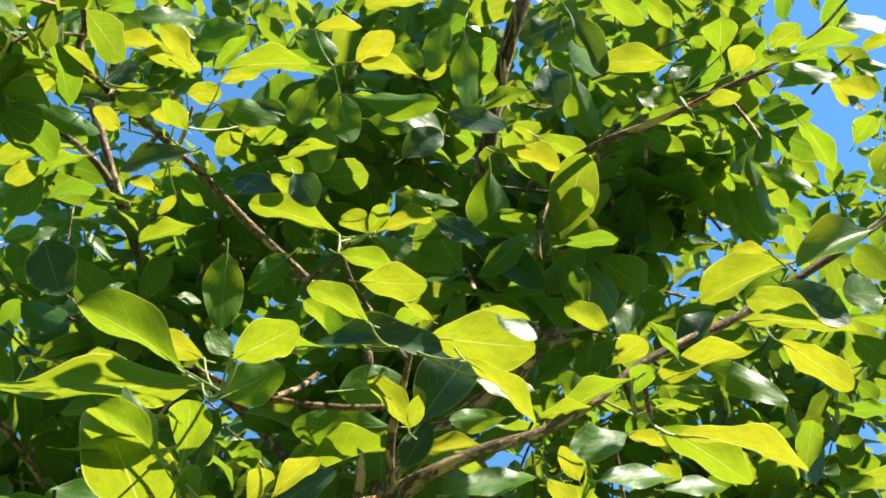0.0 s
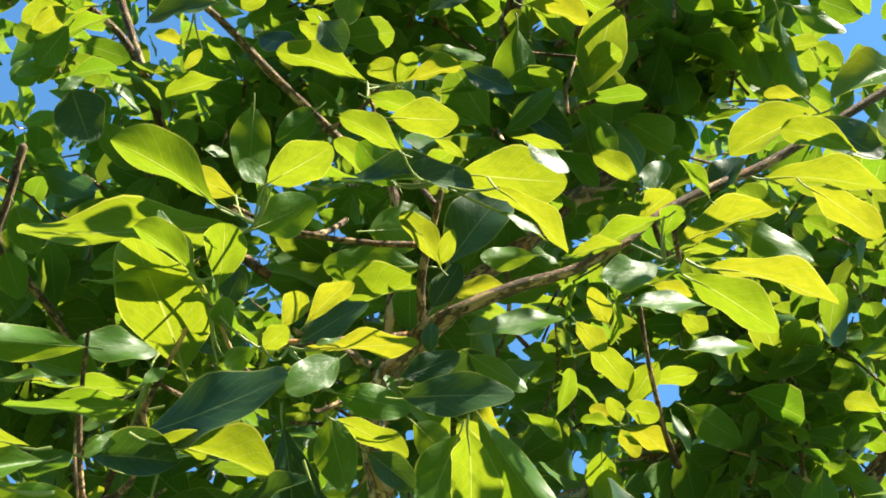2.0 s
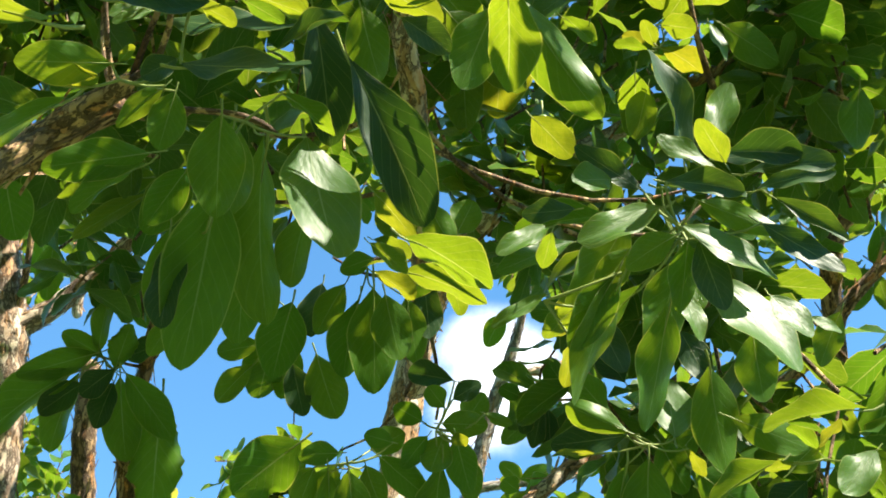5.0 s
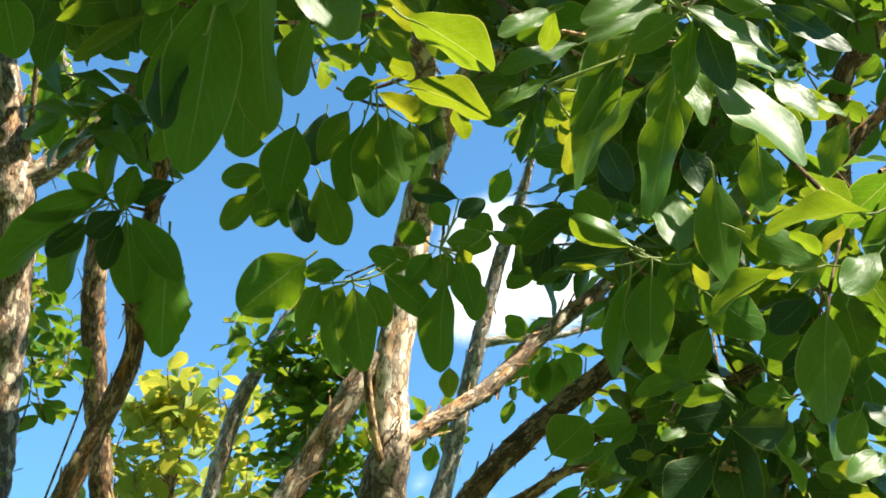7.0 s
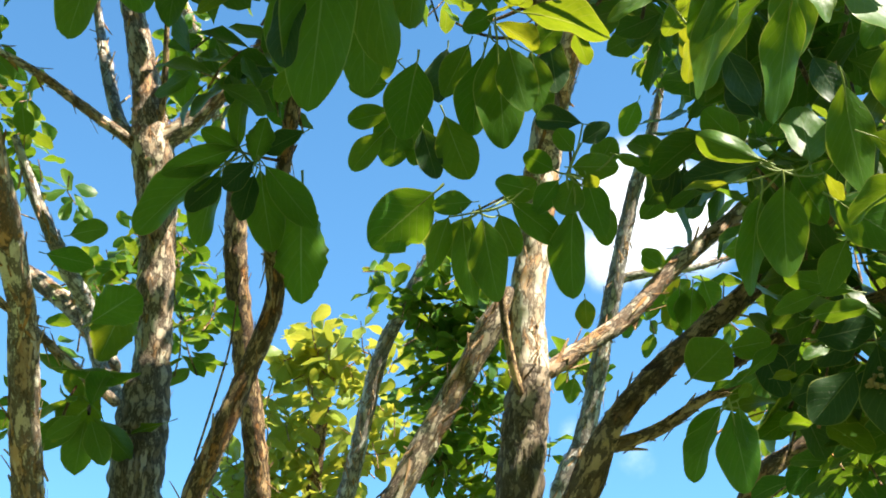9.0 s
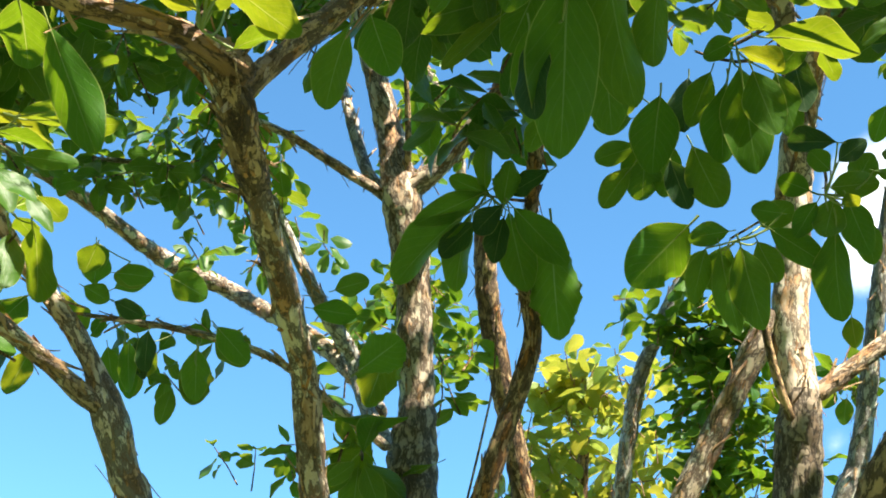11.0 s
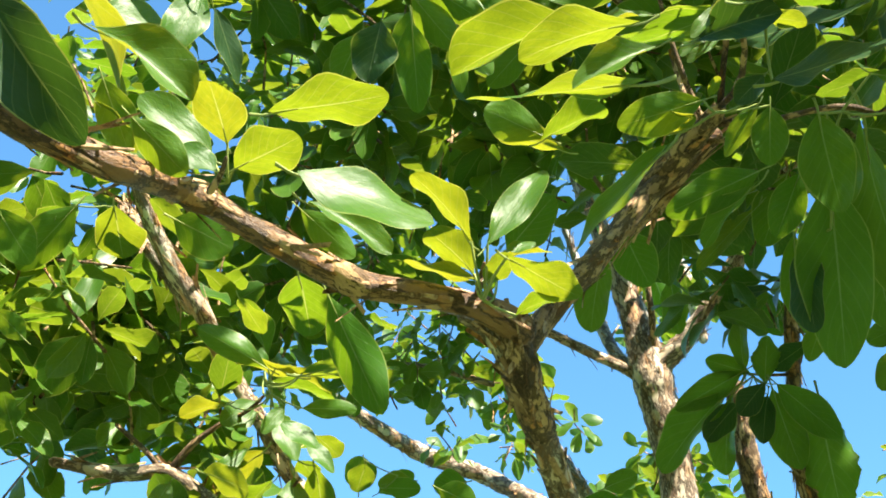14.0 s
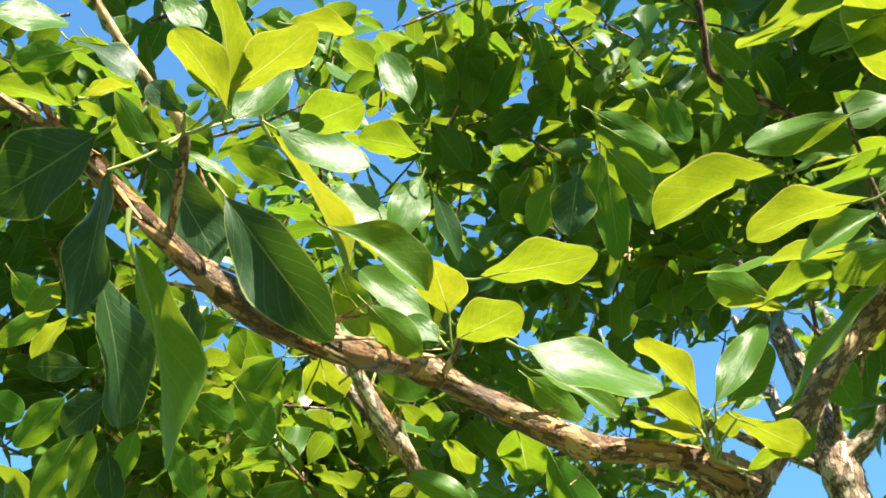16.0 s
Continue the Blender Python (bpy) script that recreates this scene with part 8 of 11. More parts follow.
leaf(right_tree, (0.064, 1.368, 2.172), (-0.006, 1.336, 2.182), (-0.295, 0.805, 0.515), 0.34, 0, 2)
leaf(right_tree, (0.014, 1.371, 2.150), (0.075, 1.388, 2.160), (-0.277, 0.542, 0.793), 0.40, 0, 2)
leaf(right_tree, (-0.208, 2.020, 2.574), (-0.232, 1.983, 2.579), (-0.573, 0.448, 0.686), 0.77, 0, 2)
leaf(right_tree, (-0.198, 2.022, 2.574), (-0.159, 2.044, 2.604), (-0.670, 0.584, 0.458), 0.80, 4, 2)
leaf(right_tree, (-0.210, 2.034, 2.549), (-0.236, 2.049, 2.514), (-0.234, 0.818, 0.525), 0.75, 4, 2)
leaf(right_tree, (-0.183, 2.044, 2.541), (-0.192, 2.071, 2.490), (-0.405, 0.774, 0.487), 0.78, 4, 2)
leaf(right_tree, (-0.162, 2.048, 2.542), (-0.175, 2.084, 2.474), (-0.397, 0.777, 0.489), 0.77, 0, 2)
leaf(right_tree, (-0.144, 2.046, 2.550), (-0.131, 2.112, 2.515), (-0.512, 0.482, 0.711), 0.75, 0, 2)
leaf(middle_tree, (-0.138, 1.521, 2.451), (-0.150, 1.525, 2.418), (-0.107, -0.990, -0.094), 0.67, 4, 1)
leaf(middle_tree, (-0.124, 1.524, 2.451), (-0.137, 1.526, 2.397), (-0.303, -0.952, 0.038), 0.49, 4, 1)
leaf(right_tree, (-0.115, 1.525, 2.451), (-0.115, 1.530, 2.393), (-0.271, -0.959, -0.083), 0.50, 4, 1)
leaf(right_tree, (-0.087, 1.530, 2.451), (-0.112, 1.537, 2.397), (-0.403, -0.911, 0.081), 0.51, 0, 1)
leaf(side_stem_tree, (-0.784, 1.575, 2.630), (-0.885, 1.541, 2.581), (-0.502, 0.601, 0.622), 0.40, 4, 2)
crown_side_stem_tree.stalk((-0.771, 1.582, 2.621), (-0.784, 1.575, 2.630), 0.0012, 0.0009, 0.08, True)
leaf(side_stem_tree, (-0.803, 1.581, 2.613), (-0.940, 1.583, 2.508), (-0.610, -0.025, 0.792), 0.45, 1, 2)
crown_side_stem_tree.stalk((-0.771, 1.582, 2.621), (-0.803, 1.581, 2.613), 0.0012, 0.0009, 0.08, True)
leaf(side_stem_tree, (-0.805, 1.593, 2.591), (-0.872, 1.603, 2.551), (-0.007, -0.973, -0.232), 0.58, 0, 1)
crown_side_stem_tree.stalk((-0.771, 1.582, 2.621), (-0.805, 1.593, 2.591), 0.0012, 0.0009, 0.08, True)
leaf(side_stem_tree, (-0.808, 1.584, 2.606), (-0.867, 1.650, 2.510), (-0.783, 0.171, 0.598), 0.41, 1, 2)
crown_side_stem_tree.stalk((-0.771, 1.582, 2.621), (-0.808, 1.584, 2.606), 0.0012, 0.0009, 0.08, True)
leaf(side_stem_tree, (-0.745, 1.567, 2.595), (-0.794, 1.569, 2.556), (0.298, -0.861, -0.413), 0.67, 3, 1)
crown_side_stem_tree.stalk((-0.771, 1.582, 2.621), (-0.745, 1.567, 2.595), 0.0012, 0.0009, 0.08, True)
leaf(side_stem_tree, (-0.760, 1.600, 2.593), (-0.786, 1.620, 2.527), (0.116, -0.938, -0.326), 0.59, 13, 1)
crown_side_stem_tree.stalk((-0.771, 1.582, 2.621), (-0.760, 1.600, 2.593), 0.0012, 0.0009, 0.08, True)
leaf(side_stem_tree, (-0.751, 1.598, 2.601), (-0.756, 1.677, 2.499), (-0.526, 0.658, 0.539), 0.47, 13, 2)
crown_side_stem_tree.stalk((-0.771, 1.582, 2.621), (-0.751, 1.598, 2.601), 0.0012, 0.0009, 0.08, True)
leaf(side_stem_tree, (-0.742, 1.597, 2.604), (-0.685, 1.673, 2.529), (-0.354, 0.783, 0.511), 0.45, 4, 2)
crown_side_stem_tree.stalk((-0.771, 1.582, 2.621), (-0.742, 1.597, 2.604), 0.0012, 0.0009, 0.08, True)
leaf(side_stem_tree, (-0.706, 1.657, 2.593), (-0.740, 1.763, 2.450), (-0.482, 0.645, 0.593), 0.50, 9, 2)
leaf(side_stem_tree, (-0.677, 1.585, 2.648), (-0.751, 1.602, 2.636), (-0.220, -0.974, -0.058), 0.50, 4, 1)
leaf(side_stem_tree, (-0.759, 1.593, 2.606), (-0.731, 1.563, 2.668), (-0.515, 0.657, 0.550), 0.63, 9, 2)
crown_side_stem_tree.stalk((-0.771, 1.582, 2.621), (-0.759, 1.593, 2.606), 0.0012, 0.0009, 0.08, True)
leaf(side_stem_tree, (-0.782, 1.577, 2.626), (-0.755, 1.527, 2.696), (-0.637, 0.491, 0.595), 0.38, 1, 2)
crown_side_stem_tree.stalk((-0.771, 1.582, 2.621), (-0.782, 1.577, 2.626), 0.0012, 0.0009, 0.08, True)
leaf(side_stem_tree, (-0.773, 1.579, 2.625), (-0.823, 1.534, 2.644), (-0.435, 0.705, 0.560), 0.50, 13, 2)
leaf(side_stem_tree, (-0.759, 1.541, 2.697), (-0.715, 1.549, 2.732), (-0.571, 0.588, 0.572), 0.47, 13, 2)
leaf(side_stem_tree, (-0.702, 1.536, 2.725), (-0.771, 1.538, 2.738), (0.048, -0.912, 0.407), 0.48, 0, 1)
leaf(back_tree, (-0.950, 1.676, 2.932), (-0.975, 1.737, 2.848), (-0.549, 0.587, 0.595), 0.49, 9, 2)
leaf(middle_tree, (-0.278, 1.201, 2.224), (-0.269, 1.243, 2.196), (-0.597, 0.531, 0.601), 0.68, 13, 2)
crown_middle_tree.stalk((-0.292, 1.170, 2.212), (-0.278, 1.201, 2.224), 0.0012, 0.0009, 0.08, True)
leaf(middle_tree, (-0.307, 1.196, 2.224), (-0.333, 1.212, 2.186), (-0.355, 0.742, 0.569), 0.67, 12, 2)
crown_middle_tree.stalk((-0.292, 1.170, 2.212), (-0.307, 1.196, 2.224), 0.0012, 0.0009, 0.08, True)
leaf(middle_tree, (-0.274, 1.203, 2.242), (-0.240, 1.211, 2.264), (-0.490, 0.707, 0.510), 0.73, 4, 2)
crown_middle_tree.stalk((-0.292, 1.170, 2.212), (-0.274, 1.203, 2.242), 0.0012, 0.0009, 0.08, True)
leaf(middle_tree, (-0.355, 1.205, 2.191), (-0.330, 1.193, 2.221), (-0.467, 0.609, 0.641), 0.59, 0, 2)
leaf(near_tree, (-0.317, 1.222, 2.466), (-0.353, 1.244, 2.415), (-0.519, 0.585, 0.623), 0.57, 0, 2)
leaf(near_tree, (-0.244, 1.217, 2.437), (-0.239, 1.265, 2.378), (-0.488, 0.696, 0.526), 0.53, 4, 2)
crown_near_tree.stalk((-0.272, 1.172, 2.445), (-0.244, 1.217, 2.437), 0.0012, 0.0009, 0.08, True)
leaf(near_tree, (-0.277, 1.189, 2.475), (-0.311, 1.175, 2.452), (-0.609, 0.555, 0.567), 0.63, 0, 2)
crown_near_tree.stalk((-0.272, 1.172, 2.445), (-0.277, 1.189, 2.475), 0.0012, 0.0009, 0.08, True)
leaf(near_tree, (-0.208, 1.232, 2.484), (-0.247, 1.235, 2.451), (-0.434, 0.699, 0.569), 0.63, 0, 2)
leaf(middle_tree, (-0.403, 1.276, 2.444), (-0.450, 1.285, 2.392), (-0.571, 0.560, 0.600), 0.55, 0, 2)
crown_middle_tree.stalk((-0.381, 1.242, 2.449), (-0.403, 1.276, 2.444), 0.0012, 0.0009, 0.08, True)
leaf(middle_tree, (-0.391, 1.285, 2.433), (-0.410, 1.314, 2.375), (-0.427, 0.744, 0.514), 0.59, 0, 2)
crown_middle_tree.stalk((-0.381, 1.242, 2.449), (-0.391, 1.285, 2.433), 0.0012, 0.0009, 0.08, True)
leaf(near_tree, (-0.413, 1.251, 2.484), (-0.449, 1.241, 2.465), (-0.506, 0.594, 0.626), 0.77, 4, 2)
crown_near_tree.stalk((-0.381, 1.242, 2.449), (-0.413, 1.251, 2.484), 0.0012, 0.0009, 0.08, True)
leaf(middle_tree, (-0.181, 1.218, 2.268), (-0.156, 1.210, 2.303), (-0.381, 0.807, 0.452), 0.69, 4, 2)
crown_middle_tree.stalk((-0.202, 1.197, 2.258), (-0.181, 1.218, 2.268), 0.0012, 0.0009, 0.08, True)
leaf(middle_tree, (-0.221, 1.207, 2.273), (-0.245, 1.177, 2.277), (-0.538, 0.504, 0.676), 0.69, 4, 2)
crown_middle_tree.stalk((-0.202, 1.197, 2.258), (-0.221, 1.207, 2.273), 0.0012, 0.0009, 0.08, True)
leaf(middle_tree, (-0.178, 1.233, 2.243), (-0.177, 1.263, 2.205), (-0.460, 0.702, 0.544), 0.65, 4, 2)
crown_middle_tree.stalk((-0.202, 1.197, 2.258), (-0.178, 1.233, 2.243), 0.0012, 0.0009, 0.08, True)
leaf(right_tree, (-0.151, 1.171, 2.257), (-0.125, 1.186, 2.250), (-0.333, 0.832, 0.444), 0.41, 1, 2)
crown_right_tree.stalk((-0.202, 1.197, 2.258), (-0.151, 1.171, 2.257), 0.0012, 0.0009, 0.08, True)
leaf(right_tree, (0.019, 1.227, 2.240), (0.044, 1.281, 2.209), (-0.467, 0.601, 0.649), 0.63, 0, 2)
crown_right_tree.stalk((0.008, 1.206, 2.232), (0.019, 1.227, 2.240), 0.0012, 0.0009, 0.08, True)
leaf(right_tree, (-0.029, 1.204, 2.265), (-0.059, 1.159, 2.286), (-0.540, 0.619, 0.571), 0.62, 0, 2)
crown_right_tree.stalk((0.008, 1.206, 2.232), (-0.029, 1.204, 2.265), 0.0012, 0.0009, 0.08, True)
leaf(right_tree, (0.051, 1.245, 2.282), (0.091, 1.278, 2.278), (-0.504, 0.676, 0.538), 0.68, 0, 2)
leaf(right_tree, (-0.010, 1.219, 2.307), (-0.036, 1.225, 2.364), (-0.294, -0.955, -0.030), 0.55, 0, 1)
leaf(right_tree, (0.061, 1.255, 2.267), (0.010, 1.263, 2.215), (-0.503, 0.638, 0.583), 0.55, 4, 2)
leaf(right_tree, (0.118, 1.411, 2.216), (0.165, 1.421, 2.246), (-0.466, 0.732, 0.497), 0.71, 0, 2)
crown_right_tree.stalk((0.128, 1.426, 2.195), (0.118, 1.411, 2.216), 0.0012, 0.0009, 0.08, True)
leaf(right_tree, (0.146, 1.474, 2.217), (0.186, 1.469, 2.240), (-0.020, -0.980, -0.196), 0.83, 0, 1)
crown_right_tree.stalk((0.128, 1.426, 2.195), (0.146, 1.474, 2.217), 0.0012, 0.0009, 0.08, True)
leaf(right_tree, (0.068, 1.532, 2.192), (0.013, 1.544, 2.171), (-0.176, -0.981, -0.087), 0.71, 0, 1)
leaf(right_tree, (0.094, 1.604, 2.177), (0.050, 1.617, 2.140), (-0.222, -0.973, -0.063), 0.73, 0, 1)
leaf(right_tree, (0.001, 1.570, 2.206), (-0.056, 1.586, 2.179), (-0.281, -0.959, 0.037), 0.60, 4, 1)
leaf(right_tree, (0.172, 1.558, 2.181), (0.127, 1.567, 2.130), (-0.210, -0.978, 0.016), 0.60, 0, 1)
leaf(right_tree, (0.064, 1.571, 2.224), (0.035, 1.582, 2.278), (-0.320, -0.947, 0.017), 0.67, 4, 1)
leaf(right_tree, (0.222, 1.489, 2.218), (0.197, 1.435, 2.250), (-0.386, 0.603, 0.698), 0.59, 0, 2)
leaf(right_tree, (0.232, 1.510, 2.184), (0.207, 1.523, 2.135), (-0.090, 0.948, 0.305), 0.66, 0, 2)
leaf(right_tree, (0.143, 1.247, 2.207), (0.180, 1.243, 2.240), (-0.367, 0.790, 0.491), 0.71, 0, 2)
leaf(right_tree, (0.166, 1.301, 2.222), (0.123, 1.310, 2.191), (-0.154, -0.984, -0.086), 0.68, 4, 1)
leaf(right_tree, (0.198, 1.262, 2.197), (0.214, 1.249, 2.240), (-0.089, 0.942, 0.325), 0.69, 0, 2)
leaf(right_tree, (0.120, 1.067, 2.310), (0.091, 1.076, 2.269), (-0.408, 0.784, 0.468), 0.64, 4, 2)
leaf(right_tree, (0.195, 1.091, 2.292), (0.171, 1.112, 2.247), (-0.401, 0.728, 0.556), 0.62, 0, 2)
leaf(right_tree, (0.050, 1.160, 2.328), (0.072, 1.167, 2.270), (-0.056, -0.988, -0.141), 0.52, 0, 1)
leaf(right_tree, (-0.033, 1.180, 2.367), (-0.009, 1.197, 2.306), (0.053, -0.968, -0.244), 0.51, 4, 1)
leaf(near_tree, (-0.285, 0.815, 2.339), (-0.312, 0.950, 2.238), (-0.793, 0.251, 0.556), 0.32, 13, 2)
crown_near_tree.stalk((-0.279, 0.771, 2.314), (-0.285, 0.815, 2.339), 0.0012, 0.0009, 0.08, True)
leaf(near_tree, (-0.358, 1.160, 2.405), (-0.387, 1.207, 2.339), (-0.519, 0.574, 0.633), 0.69, 12, 2)
leaf(near_tree, (-0.303, 0.789, 2.335), (-0.320, 0.835, 2.272), (-0.592, 0.566, 0.574), 0.67, 13, 2)
crown_near_tree.stalk((-0.279, 0.771, 2.314), (-0.303, 0.789, 2.335), 0.0012, 0.0009, 0.08, True)
leaf(near_tree, (-0.378, 0.864, 2.287), (-0.402, 0.922, 2.229), (-0.705, 0.339, 0.623), 0.42, 0, 2)
leaf(near_tree, (-0.269, 0.903, 2.328), (-0.292, 0.943, 2.271), (-0.656, 0.463, 0.596), 0.47, 13, 2)
leaf(near_tree, (-0.341, 0.949, 2.318), (-0.358, 1.009, 2.259), (-0.561, 0.500, 0.659), 0.58, 4, 2)
leaf(right_tree, (0.069, 0.921, 2.231), (0.126, 0.922, 2.135), (0.416, -0.877, 0.240), 0.57, 12, 0, 2.0)
crown_right_tree.stalk((0.048, 0.924, 2.272), (0.069, 0.921, 2.231), 0.0012, 0.0009, 0.08, True)
leaf(right_tree, (0.035, 0.874, 2.268), (-0.030, 0.847, 2.219), (0.303, -0.945, 0.123), 0.27, 12, 0, 2.0)
crown_right_tree.stalk((0.048, 0.924, 2.272), (0.035, 0.874, 2.268), 0.0012, 0.0009, 0.08, True)
leaf(right_tree, (-0.039, 0.911, 2.270), (-0.101, 0.882, 2.225), (0.356, -0.928, 0.113), 0.24, 12, 0, 2.0)
leaf(right_tree, (0.066, 0.891, 2.247), (0.116, 0.910, 2.218), (0.415, -0.901, 0.131), 0.53, 12, 0, 2.0)
crown_right_tree.stalk((0.048, 0.924, 2.272), (0.066, 0.891, 2.247), 0.0012, 0.0009, 0.08, True)
leaf(right_tree, (0.037, 0.879, 2.294), (0.101, 0.862, 2.261), (-0.017, -0.897, 0.441), 0.47, 2, 1)
crown_right_tree.stalk((0.048, 0.924, 2.272), (0.037, 0.879, 2.294), 0.0012, 0.0009, 0.08, True)
leaf(right_tree, (0.115, 0.910, 2.305), (0.179, 0.895, 2.304), (-0.213, -0.949, 0.234), 0.46, 13, 1)
leaf(right_tree, (0.009, 0.922, 2.299), (-0.050, 0.953, 2.221), (-0.504, 0.596, 0.625), 0.47, 4, 2)
crown_right_tree.stalk((0.048, 0.924, 2.272), (0.009, 0.922, 2.299), 0.0012, 0.0009, 0.08, True)
leaf(right_tree, (0.014, 0.942, 2.242), (-0.049, 0.966, 2.174), (-0.703, 0.139, 0.698), 0.51, 1, 2)
crown_right_tree.stalk((0.048, 0.924, 2.272), (0.014, 0.942, 2.242), 0.0012, 0.0009, 0.08, True)
leaf(right_tree, (0.047, 0.951, 2.271), (0.017, 0.987, 2.197), (-0.482, 0.696, 0.532), 0.56, 4, 2)
crown_right_tree.stalk((0.048, 0.924, 2.272), (0.047, 0.951, 2.271), 0.0012, 0.0009, 0.08, True)
leaf(right_tree, (-0.047, 0.969, 2.260), (-0.062, 1.012, 2.241), (0.452, 0.478, 0.753), 0.43, 12, 0, 2.0)
leaf(right_tree, (0.050, 0.936, 2.257), (0.057, 0.935, 2.205), (0.526, -0.846, 0.090), 0.43, 13, 0, 2.0)
crown_right_tree.stalk((0.048, 0.924, 2.272), (0.050, 0.936, 2.257), 0.0012, 0.0009, 0.08, True)
leaf(right_tree, (-0.003, 0.936, 2.311), (-0.090, 0.920, 2.290), (-0.205, -0.113, 0.972), 0.36, 1, 2)
leaf(right_tree, (0.090, 0.905, 2.338), (0.146, 0.896, 2.333), (-0.140, -0.967, 0.213), 0.47, 4, 1)
leaf(middle_tree, (-0.125, 0.760, 2.444), (-0.032, 0.750, 2.431), (-0.122, -0.986, -0.112), 0.50, 2, 1)
crown_middle_tree.stalk((-0.103, 0.758, 2.451), (-0.125, 0.760, 2.444), 0.0012, 0.0009, 0.08, True)
leaf(near_tree, (-0.520, 0.422, 2.143), (-0.465, 0.496, 2.120), (0.816, -0.540, 0.209), 0.56, 4, 0, 2.8)
leaf(near_tree, (-0.627, 0.477, 2.292), (-0.536, 0.517, 2.288), (0.052, -0.021, 0.998), 0.51, 4, 0, 2.8)
leaf(near_tree, (-0.619, 0.447, 2.211), (-0.551, 0.447, 2.206), (0.077, 0.214, 0.974), 0.60, 4, 0, 2.8)
crown_near_tree.stalk((-0.626, 0.449, 2.202), (-0.619, 0.447, 2.211), 0.0012, 0.0009, 0.08, True)
leaf(near_tree, (-0.616, 0.435, 2.225), (-0.584, 0.386, 2.233), (-0.069, 0.102, 0.992), 0.68, 12, 0, 2.8)
crown_near_tree.stalk((-0.626, 0.449, 2.202), (-0.616, 0.435, 2.225), 0.0012, 0.0009, 0.08, True)
leaf(near_tree, (-0.653, 0.451, 2.242), (-0.685, 0.397, 2.284), (0.876, -0.477, 0.066), 0.47, 0, 0, 2.8)
crown_near_tree.stalk((-0.626, 0.449, 2.202), (-0.653, 0.451, 2.242), 0.0012, 0.0009, 0.08, True)
leaf(near_tree, (-0.630, 0.439, 2.208), (-0.649, 0.418, 2.229), (0.813, -0.566, 0.137), 0.71, 12, 0, 2.8)
crown_near_tree.stalk((-0.626, 0.449, 2.202), (-0.630, 0.439, 2.208), 0.0012, 0.0009, 0.08, True)
leaf(near_tree, (-0.667, 0.408, 2.206), (-0.683, 0.385, 2.230), (0.816, -0.577, 0.020), 0.80, 0, 0, 2.8)
crown_near_tree.stalk((-0.626, 0.449, 2.202), (-0.667, 0.408, 2.206), 0.0012, 0.0009, 0.08, True)
leaf(near_tree, (-0.567, 0.279, 2.191), (-0.528, 0.338, 2.148), (0.882, -0.427, 0.201), 0.42, 7, 0, 2.8)
leaf(near_tree, (-0.615, 0.254, 2.291), (-0.644, 0.360, 2.225), (0.626, 0.529, 0.573), 0.57, 1, 0, 2.8)
leaf(near_tree, (-0.588, 0.241, 2.269), (-0.558, 0.302, 2.253), (0.889, -0.450, -0.080), 0.61, 4, 0, 2.8)
leaf(near_tree, (-0.639, 0.316, 2.278), (-0.614, 0.369, 2.278), (0.903, -0.428, -0.043), 0.84, 0, 0, 2.8)
leaf(near_tree, (-0.563, 0.354, 2.280), (-0.574, 0.342, 2.221), (0.845, -0.532, -0.049), 0.49, 12, 0, 2.8)
leaf(near_tree, (-0.555, 0.360, 2.265), (-0.567, 0.399, 2.229), (0.949, 0.005, -0.316), 0.42, 12, 1)
leaf(near_tree, (-0.550, 0.341, 2.288), (-0.588, 0.311, 2.306), (0.182, 0.330, 0.926), 0.63, 1, 0, 2.8)
leaf(near_tree, (-0.599, 0.218, 2.197), (-0.573, 0.300, 2.111), (0.511, -0.696, -0.505), 0.41, 1, 1)
leaf(near_tree, (-0.693, 0.209, 2.286), (-0.672, 0.264, 2.206), (0.408, -0.799, -0.443), 0.45, 4, 1)
leaf(near_tree, (-0.677, 0.220, 2.290), (-0.658, 0.259, 2.269), (0.922, -0.349, 0.169), 0.31, 12, 0, 2.8)
leaf(near_tree, (-0.658, 0.306, 2.306), (-0.686, 0.261, 2.324), (-0.526, 0.585, 0.617), 0.52, 0, 2)
leaf(near_tree, (-0.597, 0.314, 2.189), (-0.607, 0.351, 2.156), (-0.653, 0.396, 0.645), 0.53, 4, 2)
leaf(near_tree, (-0.605, 0.318, 2.177), (-0.611, 0.359, 2.163), (0.321, 0.358, 0.877), 0.42, 0, 0, 2.8)
leaf(near_tree, (-0.592, 0.337, 2.170), (-0.584, 0.383, 2.146), (-0.651, 0.444, 0.616), 0.50, 13, 2)
leaf(near_tree, (-0.716, 0.271, 2.204), (-0.735, 0.288, 2.157), (0.302, -0.853, -0.425), 0.57, 0, 1)
leaf(near_tree, (-0.490, 0.569, 2.131), (-0.490, 0.517, 2.138), (0.017, 0.132, 0.991), 0.58, 1, 0, 2.8)
crown_near_tree.stalk((-0.478, 0.565, 2.102), (-0.490, 0.569, 2.131), 0.0012, 0.0009, 0.08, True)
leaf(near_tree, (-0.490, 0.572, 2.129), (-0.524, 0.532, 2.136), (0.151, 0.054, 0.987), 0.45, 4, 0, 2.8)
crown_near_tree.stalk((-0.478, 0.565, 2.102), (-0.490, 0.572, 2.129), 0.0012, 0.0009, 0.08, True)
leaf(near_tree, (-0.469, 0.539, 2.133), (-0.474, 0.481, 2.156), (0.421, 0.294, 0.858), 0.52, 1, 0, 2.8)
crown_near_tree.stalk((-0.478, 0.565, 2.102), (-0.469, 0.539, 2.133), 0.0012, 0.0009, 0.08, True)
leaf(near_tree, (-0.457, 0.542, 2.127), (-0.432, 0.574, 2.199), (0.757, -0.653, 0.016), 0.30, 12, 0, 2.8)
